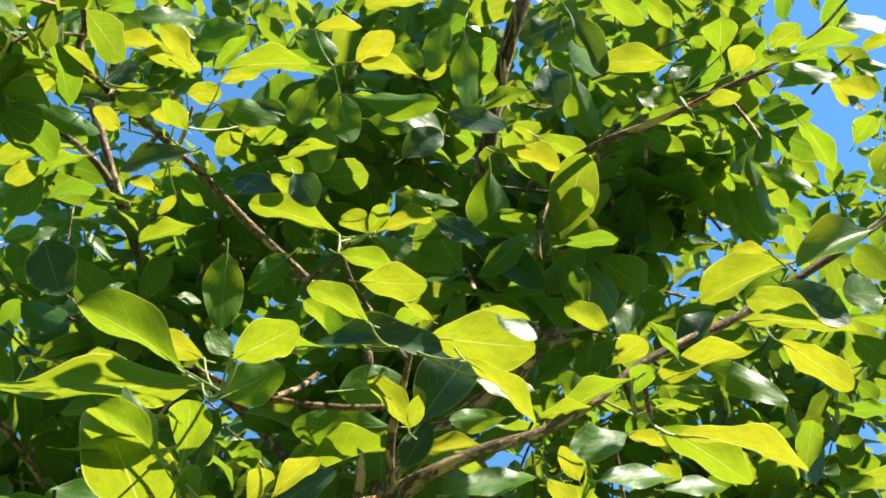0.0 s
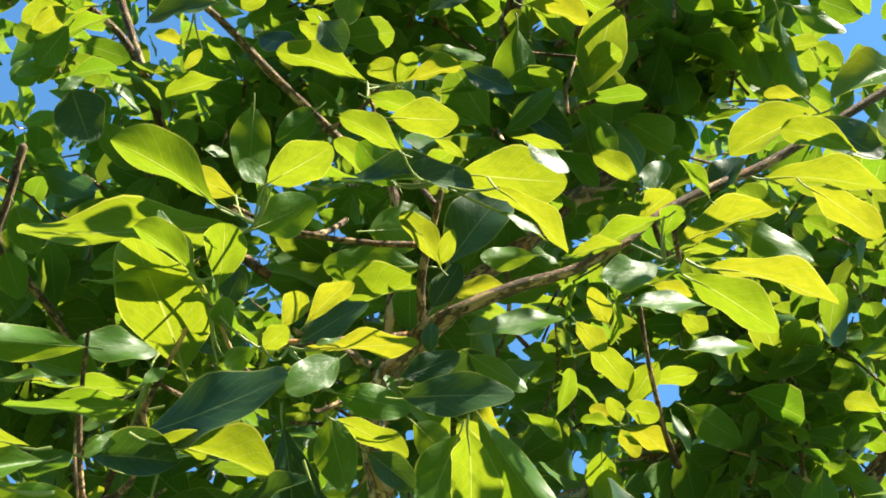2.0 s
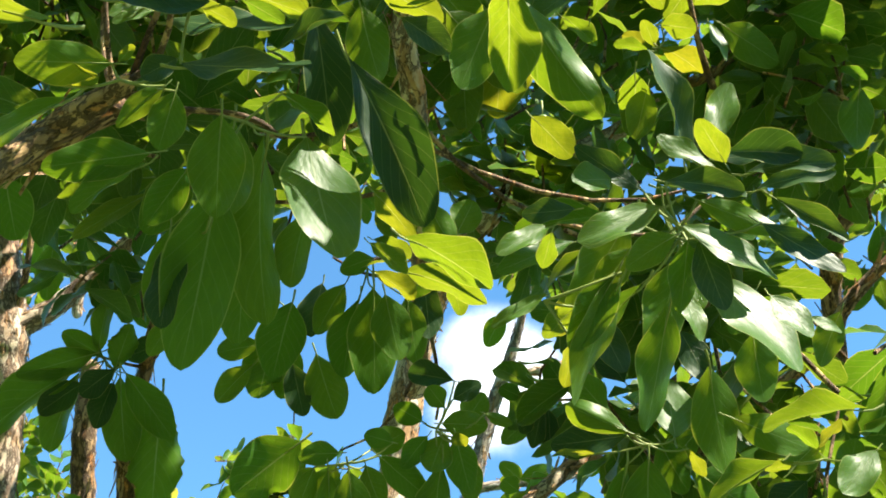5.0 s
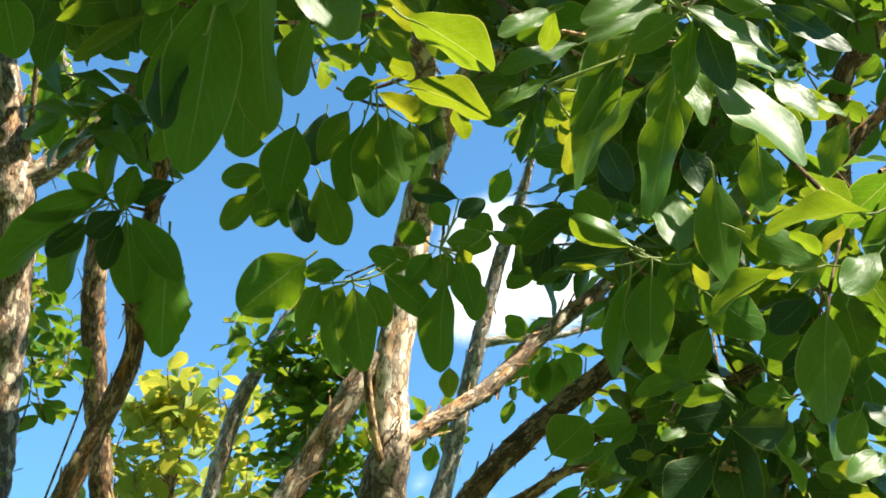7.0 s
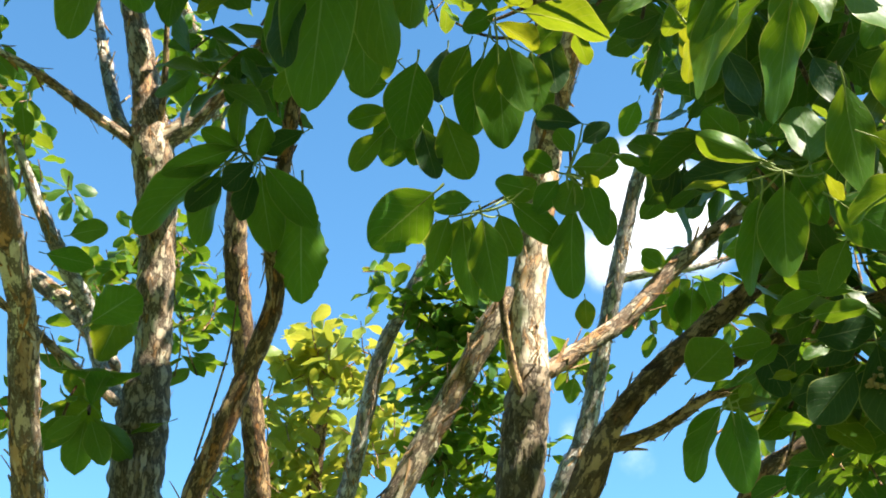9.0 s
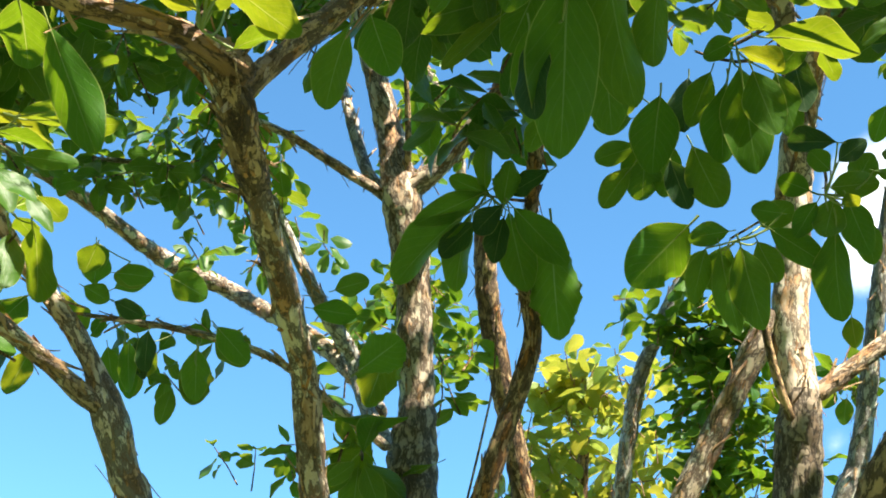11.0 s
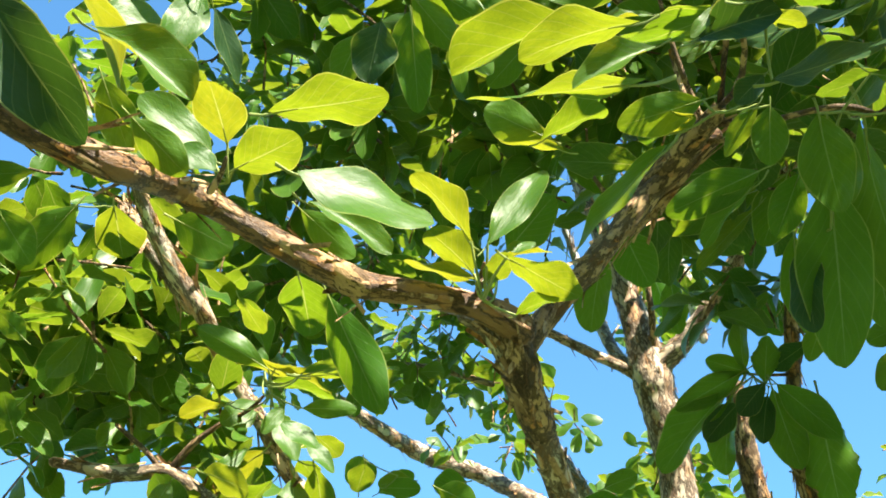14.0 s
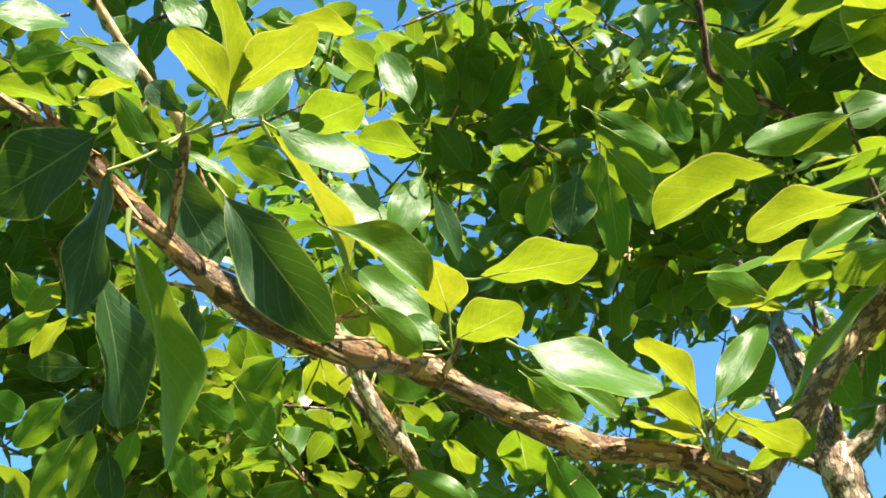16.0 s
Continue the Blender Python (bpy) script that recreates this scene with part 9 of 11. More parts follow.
crown_near_tree.stalk((-0.478, 0.565, 2.102), (-0.457, 0.542, 2.127), 0.0012, 0.0009, 0.08, True)
leaf(near_tree, (-0.437, 0.538, 2.106), (-0.418, 0.594, 2.096), (0.100, 0.138, 0.985), 0.56, 4, 0, 2.8)
crown_near_tree.stalk((-0.478, 0.565, 2.102), (-0.437, 0.538, 2.106), 0.0012, 0.0009, 0.08, True)
leaf(near_tree, (-0.473, 0.560, 2.110), (-0.442, 0.549, 2.116), (-0.120, 0.136, 0.983), 0.55, 12, 0, 2.8)
leaf(near_tree, (-0.519, 0.632, 2.191), (-0.482, 0.653, 2.194), (0.053, -0.256, 0.965), 0.48, 13, 0, 2.8)
crown_near_tree.stalk((-0.478, 0.565, 2.102), (-0.519, 0.632, 2.191), 0.0012, 0.0009, 0.08, True)
leaf(near_tree, (-0.454, 0.558, 2.130), (-0.441, 0.575, 2.140), (0.719, -0.665, 0.205), 0.51, 4, 0, 2.8)
crown_near_tree.stalk((-0.478, 0.565, 2.102), (-0.454, 0.558, 2.130), 0.0012, 0.0009, 0.08, True)
leaf(near_tree, (-0.465, 0.584, 2.095), (-0.429, 0.584, 2.095), (-0.014, 0.045, 0.999), 0.53, 1, 0, 2.8)
crown_near_tree.stalk((-0.478, 0.565, 2.102), (-0.465, 0.584, 2.095), 0.0012, 0.0009, 0.08, True)
leaf(near_tree, (-0.492, 0.609, 2.174), (-0.451, 0.612, 2.209), (-0.570, 0.526, 0.632), 0.63, 0, 2)
leaf(near_tree, (-0.684, 0.579, 2.216), (-0.724, 0.636, 2.200), (-0.045, 0.240, 0.970), 0.63, 0, 0, 2.8)
leaf(near_tree, (-0.672, 0.602, 2.204), (-0.674, 0.679, 2.127), (-0.603, 0.558, 0.570), 0.38, 1, 2)
leaf(near_tree, (-0.556, 0.464, 2.162), (-0.518, 0.514, 2.129), (0.851, -0.475, 0.225), 0.34, 13, 0, 2.8)
leaf(near_tree, (-0.567, 0.470, 2.163), (-0.555, 0.515, 2.142), (-0.625, 0.458, 0.633), 0.43, 0, 2)
leaf(left_tree, (-0.821, 0.726, 2.239), (-0.747, 0.773, 2.238), (0.097, -0.137, 0.986), 0.48, 4, 0, 2.8)
leaf(left_tree, (-1.610, 1.299, 2.750), (-1.680, 1.179, 2.734), (0.776, -0.506, 0.376), 0.33, 4, 0, 2.8)
leaf(left_tree, (-0.957, 0.800, 2.312), (-0.914, 0.856, 2.298), (0.107, 0.173, 0.979), 0.58, 1, 0, 2.8)
leaf(left_tree, (-0.875, 0.773, 2.240), (-0.839, 0.814, 2.245), (-0.642, 0.474, 0.602), 0.37, 12, 2)
crown_left_tree.stalk((-0.893, 0.746, 2.250), (-0.875, 0.773, 2.240), 0.0012, 0.0009, 0.08, True)
leaf(left_tree, (-0.952, 0.785, 2.332), (-0.931, 0.719, 2.365), (0.362, 0.499, 0.787), 0.51, 1, 0, 2.8)
crown_left_tree.stalk((-0.893, 0.746, 2.250), (-0.952, 0.785, 2.332), 0.0012, 0.0009, 0.08, True)
leaf(left_tree, (-0.886, 0.731, 2.270), (-0.925, 0.666, 2.300), (-0.531, 0.586, 0.612), 0.35, 13, 2)
crown_left_tree.stalk((-0.893, 0.746, 2.250), (-0.886, 0.731, 2.270), 0.0012, 0.0009, 0.08, True)
leaf(left_tree, (-0.925, 0.761, 2.293), (-0.932, 0.757, 2.324), (0.852, -0.508, 0.129), 0.35, 4, 0, 2.8)
crown_left_tree.stalk((-0.893, 0.746, 2.250), (-0.925, 0.761, 2.293), 0.0012, 0.0009, 0.08, True)
leaf(left_tree, (-1.003, 0.780, 2.290), (-1.064, 0.767, 2.287), (-0.036, -0.100, 0.994), 0.48, 1, 0, 2.8)
crown_left_tree.stalk((-0.893, 0.746, 2.250), (-1.003, 0.780, 2.290), 0.0012, 0.0009, 0.08, True)
leaf(left_tree, (-1.026, 0.843, 2.315), (-1.042, 0.813, 2.293), (0.811, -0.553, 0.190), 0.76, 12, 0, 2.8)
crown_left_tree.stalk((-0.893, 0.746, 2.250), (-1.026, 0.843, 2.315), 0.0012, 0.0009, 0.08, True)
leaf(left_tree, (-0.887, 0.760, 2.241), (-0.896, 0.742, 2.205), (0.821, -0.565, 0.079), 0.41, 12, 0, 2.8)
crown_left_tree.stalk((-0.893, 0.746, 2.250), (-0.887, 0.760, 2.241), 0.0012, 0.0009, 0.08, True)
leaf(left_tree, (-0.932, 0.795, 2.253), (-0.902, 0.826, 2.225), (0.801, -0.541, 0.255), 0.58, 0, 0, 2.8)
crown_left_tree.stalk((-0.893, 0.746, 2.250), (-0.932, 0.795, 2.253), 0.0012, 0.0009, 0.08, True)
leaf(near_tree, (-0.265, 0.430, 2.127), (-0.336, 0.416, 2.129), (0.042, -0.068, 0.997), 0.44, 1, 0, 2.8)
leaf(near_tree, (-0.284, 0.483, 2.162), (-0.321, 0.447, 2.121), (0.690, -0.724, 0.011), 0.34, 7, 0, 2.8)
leaf(near_tree, (-0.385, 0.574, 2.322), (-0.506, 0.555, 2.318), (0.014, -0.286, 0.958), 0.41, 7, 0, 2.8)
leaf(near_tree, (-0.303, 0.501, 2.159), (-0.390, 0.435, 2.143), (0.101, -0.362, 0.927), 0.35, 4, 0, 2.8)
leaf(near_tree, (-0.382, 0.511, 2.159), (-0.404, 0.470, 2.168), (-0.563, 0.448, 0.695), 0.56, 3, 2)
leaf(near_tree, (-0.377, 0.522, 2.154), (-0.411, 0.492, 2.164), (0.147, 0.146, 0.978), 0.44, 1, 0, 2.8)
leaf(near_tree, (-0.388, 0.507, 2.158), (-0.336, 0.507, 2.157), (0.020, -0.069, 0.997), 0.45, 2, 0, 2.8)
leaf(near_tree, (-0.345, 0.599, 2.368), (-0.415, 0.555, 2.348), (-0.553, 0.623, 0.552), 0.34, 1, 2)
leaf(left_tree, (-0.966, 0.906, 3.037), (-1.038, 0.867, 2.987), (-0.663, 0.407, 0.628), 0.53, 0, 2)
leaf(left_tree, (-0.941, 0.915, 3.051), (-0.975, 0.890, 3.020), (-0.739, 0.196, 0.645), 0.83, 4, 2)
leaf(near_tree, (-0.580, 0.546, 2.419), (-0.604, 0.559, 2.370), (0.519, -0.725, -0.453), 0.74, 5, 1)
leaf(near_tree, (-0.561, 0.562, 2.420), (-0.591, 0.611, 2.365), (-0.717, 0.284, 0.637), 0.45, 4, 2)
leaf(near_tree, (-0.553, 0.552, 2.438), (-0.544, 0.604, 2.410), (-0.621, 0.452, 0.641), 0.51, 13, 2)
leaf(near_tree, (-0.544, 0.548, 2.450), (-0.518, 0.611, 2.430), (-0.622, 0.463, 0.632), 0.43, 13, 2)
leaf(left_tree, (-0.650, 0.589, 2.481), (-0.685, 0.598, 2.440), (-0.658, 0.376, 0.652), 0.62, 0, 2)
leaf(back_tree, (-1.866, 1.665, 3.955), (-2.022, 1.641, 3.944), (-0.037, -0.198, 0.979), 0.41, 1, 0, 2.8)
leaf(back_tree, (-1.759, 1.666, 4.053), (-1.928, 1.698, 4.021), (-0.190, -0.031, 0.981), 0.41, 1, 0, 2.8)
leaf(middle_tree, (-0.494, 0.570, 2.474), (-0.498, 0.600, 2.441), (-0.584, 0.565, 0.583), 0.54, 0, 2)
leaf(near_tree, (-0.579, 0.646, 2.489), (-0.571, 0.687, 2.456), (-0.590, 0.574, 0.568), 0.50, 0, 2)
leaf(back_tree, (-1.879, 1.334, 4.040), (-1.752, 1.462, 4.028), (0.239, -0.155, 0.959), 0.43, 1, 0, 2.8)
crown_back_tree.stalk((-1.990, 1.388, 4.115), (-1.879, 1.334, 4.040), 0.0012, 0.0009, 0.08, True)
leaf(back_tree, (-1.915, 1.483, 4.090), (-1.879, 1.530, 3.967), (0.842, -0.538, 0.040), 0.57, 13, 0, 2.8)
leaf(back_tree, (-2.000, 1.450, 4.045), (-1.966, 1.631, 3.994), (-0.724, 0.312, 0.616), 0.33, 0, 2)
leaf(back_tree, (-1.994, 1.513, 3.988), (-2.082, 1.643, 3.906), (0.423, 0.670, 0.610), 0.37, 0, 0, 2.8)
leaf(back_tree, (-1.990, 1.412, 4.092), (-1.944, 1.516, 4.062), (0.207, 0.188, 0.960), 0.70, 4, 0, 2.8)
crown_back_tree.stalk((-1.990, 1.388, 4.115), (-1.990, 1.412, 4.092), 0.0012, 0.0009, 0.08, True)
leaf(left_tree, (-1.005, 0.593, 2.446), (-1.055, 0.649, 2.430), (-0.099, 0.190, 0.977), 0.73, 4, 0, 2.8)
crown_left_tree.stalk((-1.055, 0.612, 2.480), (-1.005, 0.593, 2.446), 0.0012, 0.0009, 0.08, True)
leaf(left_tree, (-1.003, 0.668, 2.473), (-0.987, 0.743, 2.468), (-0.758, 0.199, 0.622), 0.75, 4, 2)
leaf(left_tree, (-1.079, 0.591, 2.479), (-1.142, 0.577, 2.411), (-0.732, 0.260, 0.630), 0.52, 0, 2)
crown_left_tree.stalk((-1.055, 0.612, 2.480), (-1.079, 0.591, 2.479), 0.0012, 0.0009, 0.08, True)
leaf(left_tree, (-1.105, 0.584, 2.462), (-1.164, 0.610, 2.438), (-0.350, 0.076, 0.934), 0.29, 4, 0, 2.8)
leaf(left_tree, (-1.162, 0.574, 2.420), (-1.188, 0.519, 2.451), (-0.574, 0.587, 0.571), 0.51, 4, 2)
leaf(left_tree, (-1.128, 0.649, 2.377), (-1.121, 0.663, 2.454), (0.903, -0.429, -0.009), 0.36, 12, 0, 2.8)
leaf(left_tree, (-1.458, 0.801, 2.652), (-1.545, 0.746, 2.627), (-0.542, 0.582, 0.606), 0.56, 12, 2)
leaf(left_tree, (-1.572, 0.767, 2.582), (-1.447, 0.863, 2.601), (0.045, -0.256, 0.966), 0.42, 1, 0, 2.8)
leaf(left_tree, (-1.060, 0.519, 2.230), (-1.067, 0.493, 2.205), (0.866, -0.451, 0.216), 0.72, 4, 0, 2.8)
leaf(left_tree, (-1.062, 0.528, 2.219), (-1.056, 0.529, 2.177), (0.923, -0.367, 0.119), 0.37, 12, 0, 2.8)
leaf(left_tree, (-1.034, 0.563, 2.210), (-1.065, 0.554, 2.179), (-0.712, 0.336, 0.617), 0.57, 0, 2)
leaf(left_tree, (-1.813, 1.174, 2.776), (-1.844, 1.100, 2.730), (0.877, -0.458, 0.144), 0.51, 12, 0, 2.8)
leaf(left_tree, (-1.896, 1.163, 2.711), (-1.880, 1.227, 2.639), (0.474, -0.711, -0.520), 0.56, 0, 1)
leaf(left_tree, (-1.845, 1.207, 2.714), (-1.858, 1.280, 2.654), (-0.600, 0.443, 0.666), 0.47, 13, 2)
leaf(left_tree, (-1.800, 1.250, 2.712), (-1.808, 1.303, 2.682), (-0.726, 0.259, 0.637), 0.53, 4, 2)
leaf(left_tree, (-1.707, 1.131, 2.915), (-1.762, 1.194, 2.831), (-0.715, 0.244, 0.656), 0.63, 13, 2)
leaf(left_tree, (-1.701, 1.156, 2.895), (-1.681, 1.178, 2.829), (0.911, -0.380, 0.157), 0.42, 4, 0, 2.8)
leaf(left_tree, (-1.687, 1.181, 2.883), (-1.772, 1.239, 2.783), (-0.775, -0.047, 0.630), 0.41, 4, 2)
leaf(left_tree, (-1.679, 1.137, 2.934), (-1.702, 1.094, 2.898), (0.850, -0.521, 0.083), 0.43, 12, 0, 2.8)
leaf(left_tree, (-1.729, 1.103, 2.921), (-1.796, 1.136, 2.828), (-0.784, 0.125, 0.608), 0.41, 4, 2)
leaf(left_tree, (-1.834, 1.118, 2.811), (-1.889, 1.104, 2.776), (-0.554, 0.541, 0.633), 0.62, 0, 2)
leaf(left_tree, (-1.753, 1.198, 2.807), (-1.811, 1.112, 2.812), (-0.626, 0.460, 0.630), 0.36, 0, 2)
leaf(left_tree, (-1.050, 0.467, 2.290), (-1.061, 0.511, 2.252), (-0.641, 0.409, 0.650), 0.50, 0, 2)
leaf(left_tree, (-1.014, 0.537, 2.254), (-1.020, 0.504, 2.272), (-0.646, 0.444, 0.621), 0.64, 0, 2)
leaf(left_tree, (-1.094, 0.524, 2.194), (-1.110, 0.562, 2.166), (-0.738, 0.179, 0.650), 0.62, 0, 2)
leaf(left_tree, (-1.055, 0.571, 2.183), (-1.039, 0.541, 2.208), (-0.790, 0.084, 0.608), 0.57, 0, 2)
leaf(near_tree, (-0.383, 0.665, 2.259), (-0.470, 0.659, 2.185), (-0.594, -0.345, 0.727), 0.38, 12, 2)
leaf(back_tree, (-0.562, 0.856, 2.351), (-0.606, 0.891, 2.288), (-0.734, 0.236, 0.636), 0.49, 13, 2)
leaf(back_tree, (-0.586, 0.928, 2.424), (-0.586, 0.976, 2.380), (-0.572, 0.558, 0.602), 0.75, 0, 2)
leaf(left_tree, (-1.013, 0.827, 2.318), (-1.028, 0.795, 2.280), (0.859, -0.504, 0.093), 0.53, 12, 0, 2.8)
leaf(left_tree, (-0.958, 0.815, 2.277), (-0.938, 0.828, 2.222), (0.798, -0.580, 0.161), 0.51, 0, 0, 2.8)
crown_left_tree.stalk((-0.998, 0.875, 2.269), (-0.958, 0.815, 2.277), 0.0012, 0.0009, 0.08, True)
leaf(left_tree, (-0.979, 0.878, 2.283), (-0.956, 0.903, 2.243), (0.830, -0.545, 0.120), 0.45, 12, 0, 2.8)
crown_left_tree.stalk((-0.998, 0.875, 2.269), (-0.979, 0.878, 2.283), 0.0012, 0.0009, 0.08, True)
leaf(left_tree, (-1.007, 0.919, 2.312), (-1.014, 0.967, 2.306), (-0.099, 0.102, 0.990), 0.72, 12, 0, 2.8)
crown_left_tree.stalk((-0.998, 0.875, 2.269), (-1.007, 0.919, 2.312), 0.0012, 0.0009, 0.08, True)
leaf(left_tree, (-0.993, 0.884, 2.262), (-1.001, 0.920, 2.256), (-0.081, 0.141, 0.987), 0.77, 0, 0, 2.8)
crown_left_tree.stalk((-0.998, 0.875, 2.269), (-0.993, 0.884, 2.262), 0.0012, 0.0009, 0.08, True)
leaf(left_tree, (-1.046, 0.875, 2.286), (-1.152, 0.892, 2.260), (-0.247, -0.049, 0.968), 0.47, 12, 0, 2.8)
leaf(left_tree, (-0.891, 0.761, 2.162), (-0.946, 0.775, 2.144), (-0.341, -0.254, 0.905), 0.42, 1, 0, 2.8)
leaf(left_tree, (-0.977, 0.795, 2.234), (-0.990, 0.762, 2.192), (0.834, -0.536, 0.129), 0.31, 12, 0, 2.8)
leaf(left_tree, (-1.003, 0.889, 2.246), (-0.993, 0.885, 2.175), (0.826, -0.542, 0.156), 0.56, 4, 0, 2.8)
crown_left_tree.stalk((-0.998, 0.875, 2.269), (-1.003, 0.889, 2.246), 0.0012, 0.0009, 0.08, True)
leaf(left_tree, (-0.979, 0.897, 2.257), (-1.032, 0.971, 2.207), (0.264, 0.660, 0.703), 0.48, 0, 0, 2.8)
crown_left_tree.stalk((-0.998, 0.875, 2.269), (-0.979, 0.897, 2.257), 0.0012, 0.0009, 0.08, True)
leaf(left_tree, (-1.510, 1.374, 2.512), (-1.633, 1.411, 2.480), (-0.213, 0.111, 0.971), 0.51, 4, 0, 2.8)
crown_left_tree.stalk((-1.543, 1.357, 2.502), (-1.510, 1.374, 2.512), 0.0012, 0.0009, 0.08, True)
leaf(left_tree, (-1.637, 1.278, 2.517), (-1.649, 1.246, 2.448), (0.839, -0.533, 0.110), 0.38, 13, 0, 2.8)
leaf(left_tree, (-1.628, 1.299, 2.498), (-1.636, 1.264, 2.396), (0.785, -0.602, 0.144), 0.41, 12, 0, 2.8)
leaf(left_tree, (-1.551, 1.262, 2.455), (-1.512, 1.284, 2.360), (0.874, -0.399, 0.277), 0.41, 12, 0, 2.8)
leaf(left_tree, (-1.642, 1.332, 2.443), (-1.596, 1.335, 2.306), (0.853, -0.443, 0.275), 0.57, 13, 0, 2.8)
leaf(left_tree, (-1.690, 1.258, 2.495), (-1.777, 1.325, 2.436), (0.086, 0.720, 0.688), 0.36, 4, 0, 2.8)
leaf(left_tree, (-1.682, 1.299, 2.449), (-1.703, 1.313, 2.392), (0.169, -0.938, -0.303), 0.53, 0, 1)
leaf(left_tree, (-1.584, 1.353, 2.469), (-1.561, 1.366, 2.397), (0.837, -0.515, 0.185), 0.40, 0, 0, 2.8)
crown_left_tree.stalk((-1.543, 1.357, 2.502), (-1.584, 1.353, 2.469), 0.0012, 0.0009, 0.08, True)
leaf(left_tree, (-1.600, 1.424, 2.490), (-1.627, 1.440, 2.376), (-0.195, -0.977, -0.090), 0.47, 12, 1)
leaf(left_tree, (-1.572, 1.461, 2.468), (-1.663, 1.510, 2.418), (-0.314, 0.317, 0.895), 0.40, 4, 0, 2.8)
leaf(left_tree, (-1.015, 0.732, 2.182), (-1.015, 0.714, 2.141), (0.853, -0.481, 0.203), 0.49, 0, 0, 2.8)
leaf(left_tree, (-1.747, 1.665, 2.711), (-1.773, 1.768, 2.676), (-0.026, 0.312, 0.950), 0.54, 4, 0, 2.8)
leaf(left_tree, (-1.692, 1.692, 2.726), (-1.662, 1.656, 2.781), (-0.669, 0.400, 0.626), 0.82, 0, 2)
leaf(left_tree, (-1.661, 1.716, 2.723), (-1.591, 1.742, 2.756), (-0.505, 0.586, 0.634), 0.56, 12, 2)
leaf(left_tree, (-1.668, 1.729, 2.701), (-1.632, 1.786, 2.679), (-0.566, 0.575, 0.590), 0.57, 12, 2)
leaf(left_tree, (-1.540, 1.675, 2.572), (-1.533, 1.702, 2.501), (0.140, -0.932, -0.335), 0.53, 13, 1)
leaf(left_tree, (-1.559, 1.666, 2.567), (-1.579, 1.720, 2.477), (-0.467, 0.707, 0.531), 0.37, 4, 2)
leaf(left_tree, (-1.477, 1.772, 2.573), (-1.517, 1.825, 2.495), (-0.626, 0.462, 0.628), 0.63, 8, 2)
leaf(left_tree, (-1.437, 1.789, 2.588), (-1.372, 1.793, 2.581), (-0.014, 0.907, 0.421), 0.82, 9, 2)
leaf(left_tree, (-0.945, 0.717, 2.168), (-0.899, 0.738, 2.142), (0.198, 0.568, 0.799), 0.72, 0, 0, 2.8)
leaf(left_tree, (-0.959, 0.729, 2.141), (-0.966, 0.766, 2.136), (-0.174, 0.103, 0.979), 0.70, 4, 0, 2.8)
leaf(left_tree, (-1.058, 0.872, 2.217), (-1.037, 0.893, 2.187), (0.818, -0.544, 0.187), 0.65, 0, 0, 2.8)
leaf(left_tree, (-0.872, 0.763, 2.271), (-0.931, 0.726, 2.289), (0.195, 0.148, 0.970), 0.46, 0, 0, 2.8)
crown_left_tree.stalk((-0.904, 0.747, 2.264), (-0.872, 0.763, 2.271), 0.0012, 0.0009, 0.08, True)
leaf(left_tree, (-0.802, 0.701, 2.221), (-0.717, 0.742, 2.214), (0.159, -0.172, 0.972), 0.53, 1, 0, 2.8)
crown_left_tree.stalk((-0.904, 0.747, 2.264), (-0.802, 0.701, 2.221), 0.0012, 0.0009, 0.08, True)
leaf(left_tree, (-0.890, 0.745, 2.279), (-0.851, 0.789, 2.255), (0.242, 0.297, 0.924), 0.49, 1, 0, 2.8)
crown_left_tree.stalk((-0.904, 0.747, 2.264), (-0.890, 0.745, 2.279), 0.0012, 0.0009, 0.08, True)
leaf(left_tree, (-0.900, 0.694, 2.342), (-0.915, 0.744, 2.328), (0.180, 0.315, 0.932), 0.53, 4, 0, 2.8)
leaf(left_tree, (-1.208, 1.454, 2.393), (-1.236, 1.500, 2.328), (-0.652, 0.457, 0.604), 0.56, 8, 2)
crown_left_tree.stalk((-1.214, 1.466, 2.370), (-1.208, 1.454, 2.393), 0.0012, 0.0009, 0.08, True)
leaf(left_tree, (-1.261, 1.361, 2.376), (-1.293, 1.415, 2.319), (-0.760, 0.214, 0.614), 0.38, 0, 2)
leaf(left_tree, (-1.232, 1.369, 2.391), (-1.246, 1.390, 2.333), (0.167, -0.919, -0.357), 0.54, 12, 1)
leaf(left_tree, (-1.174, 1.454, 2.423), (-1.164, 1.529, 2.392), (-0.689, 0.352, 0.633), 0.55, 8, 2)
leaf(left_tree, (-1.322, 1.383, 2.388), (-1.335, 1.422, 2.340), (-0.607, 0.523, 0.598), 0.49, 12, 2)
leaf(left_tree, (-1.286, 1.336, 2.484), (-1.245, 1.374, 2.486), (-0.554, 0.582, 0.595), 0.63, 12, 2)
crown_left_tree.stalk((-1.263, 1.340, 2.500), (-1.286, 1.336, 2.484), 0.0012, 0.0009, 0.08, True)
leaf(left_tree, (-1.300, 1.300, 2.522), (-1.317, 1.331, 2.490), (-0.678, 0.319, 0.662), 0.83, 0, 2)
crown_left_tree.stalk((-1.263, 1.340, 2.500), (-1.300, 1.300, 2.522), 0.0012, 0.0009, 0.08, True)
leaf(left_tree, (-1.187, 1.348, 2.461), (-1.164, 1.410, 2.450), (-0.650, 0.357, 0.671), 0.72, 12, 2)
leaf(left_tree, (-1.297, 1.356, 2.447), (-1.252, 1.374, 2.421), (0.159, -0.920, -0.359), 0.56, 13, 1)
leaf(left_tree, (-1.332, 1.321, 2.464), (-1.313, 1.360, 2.453), (-0.622, 0.479, 0.620), 0.77, 13, 2)
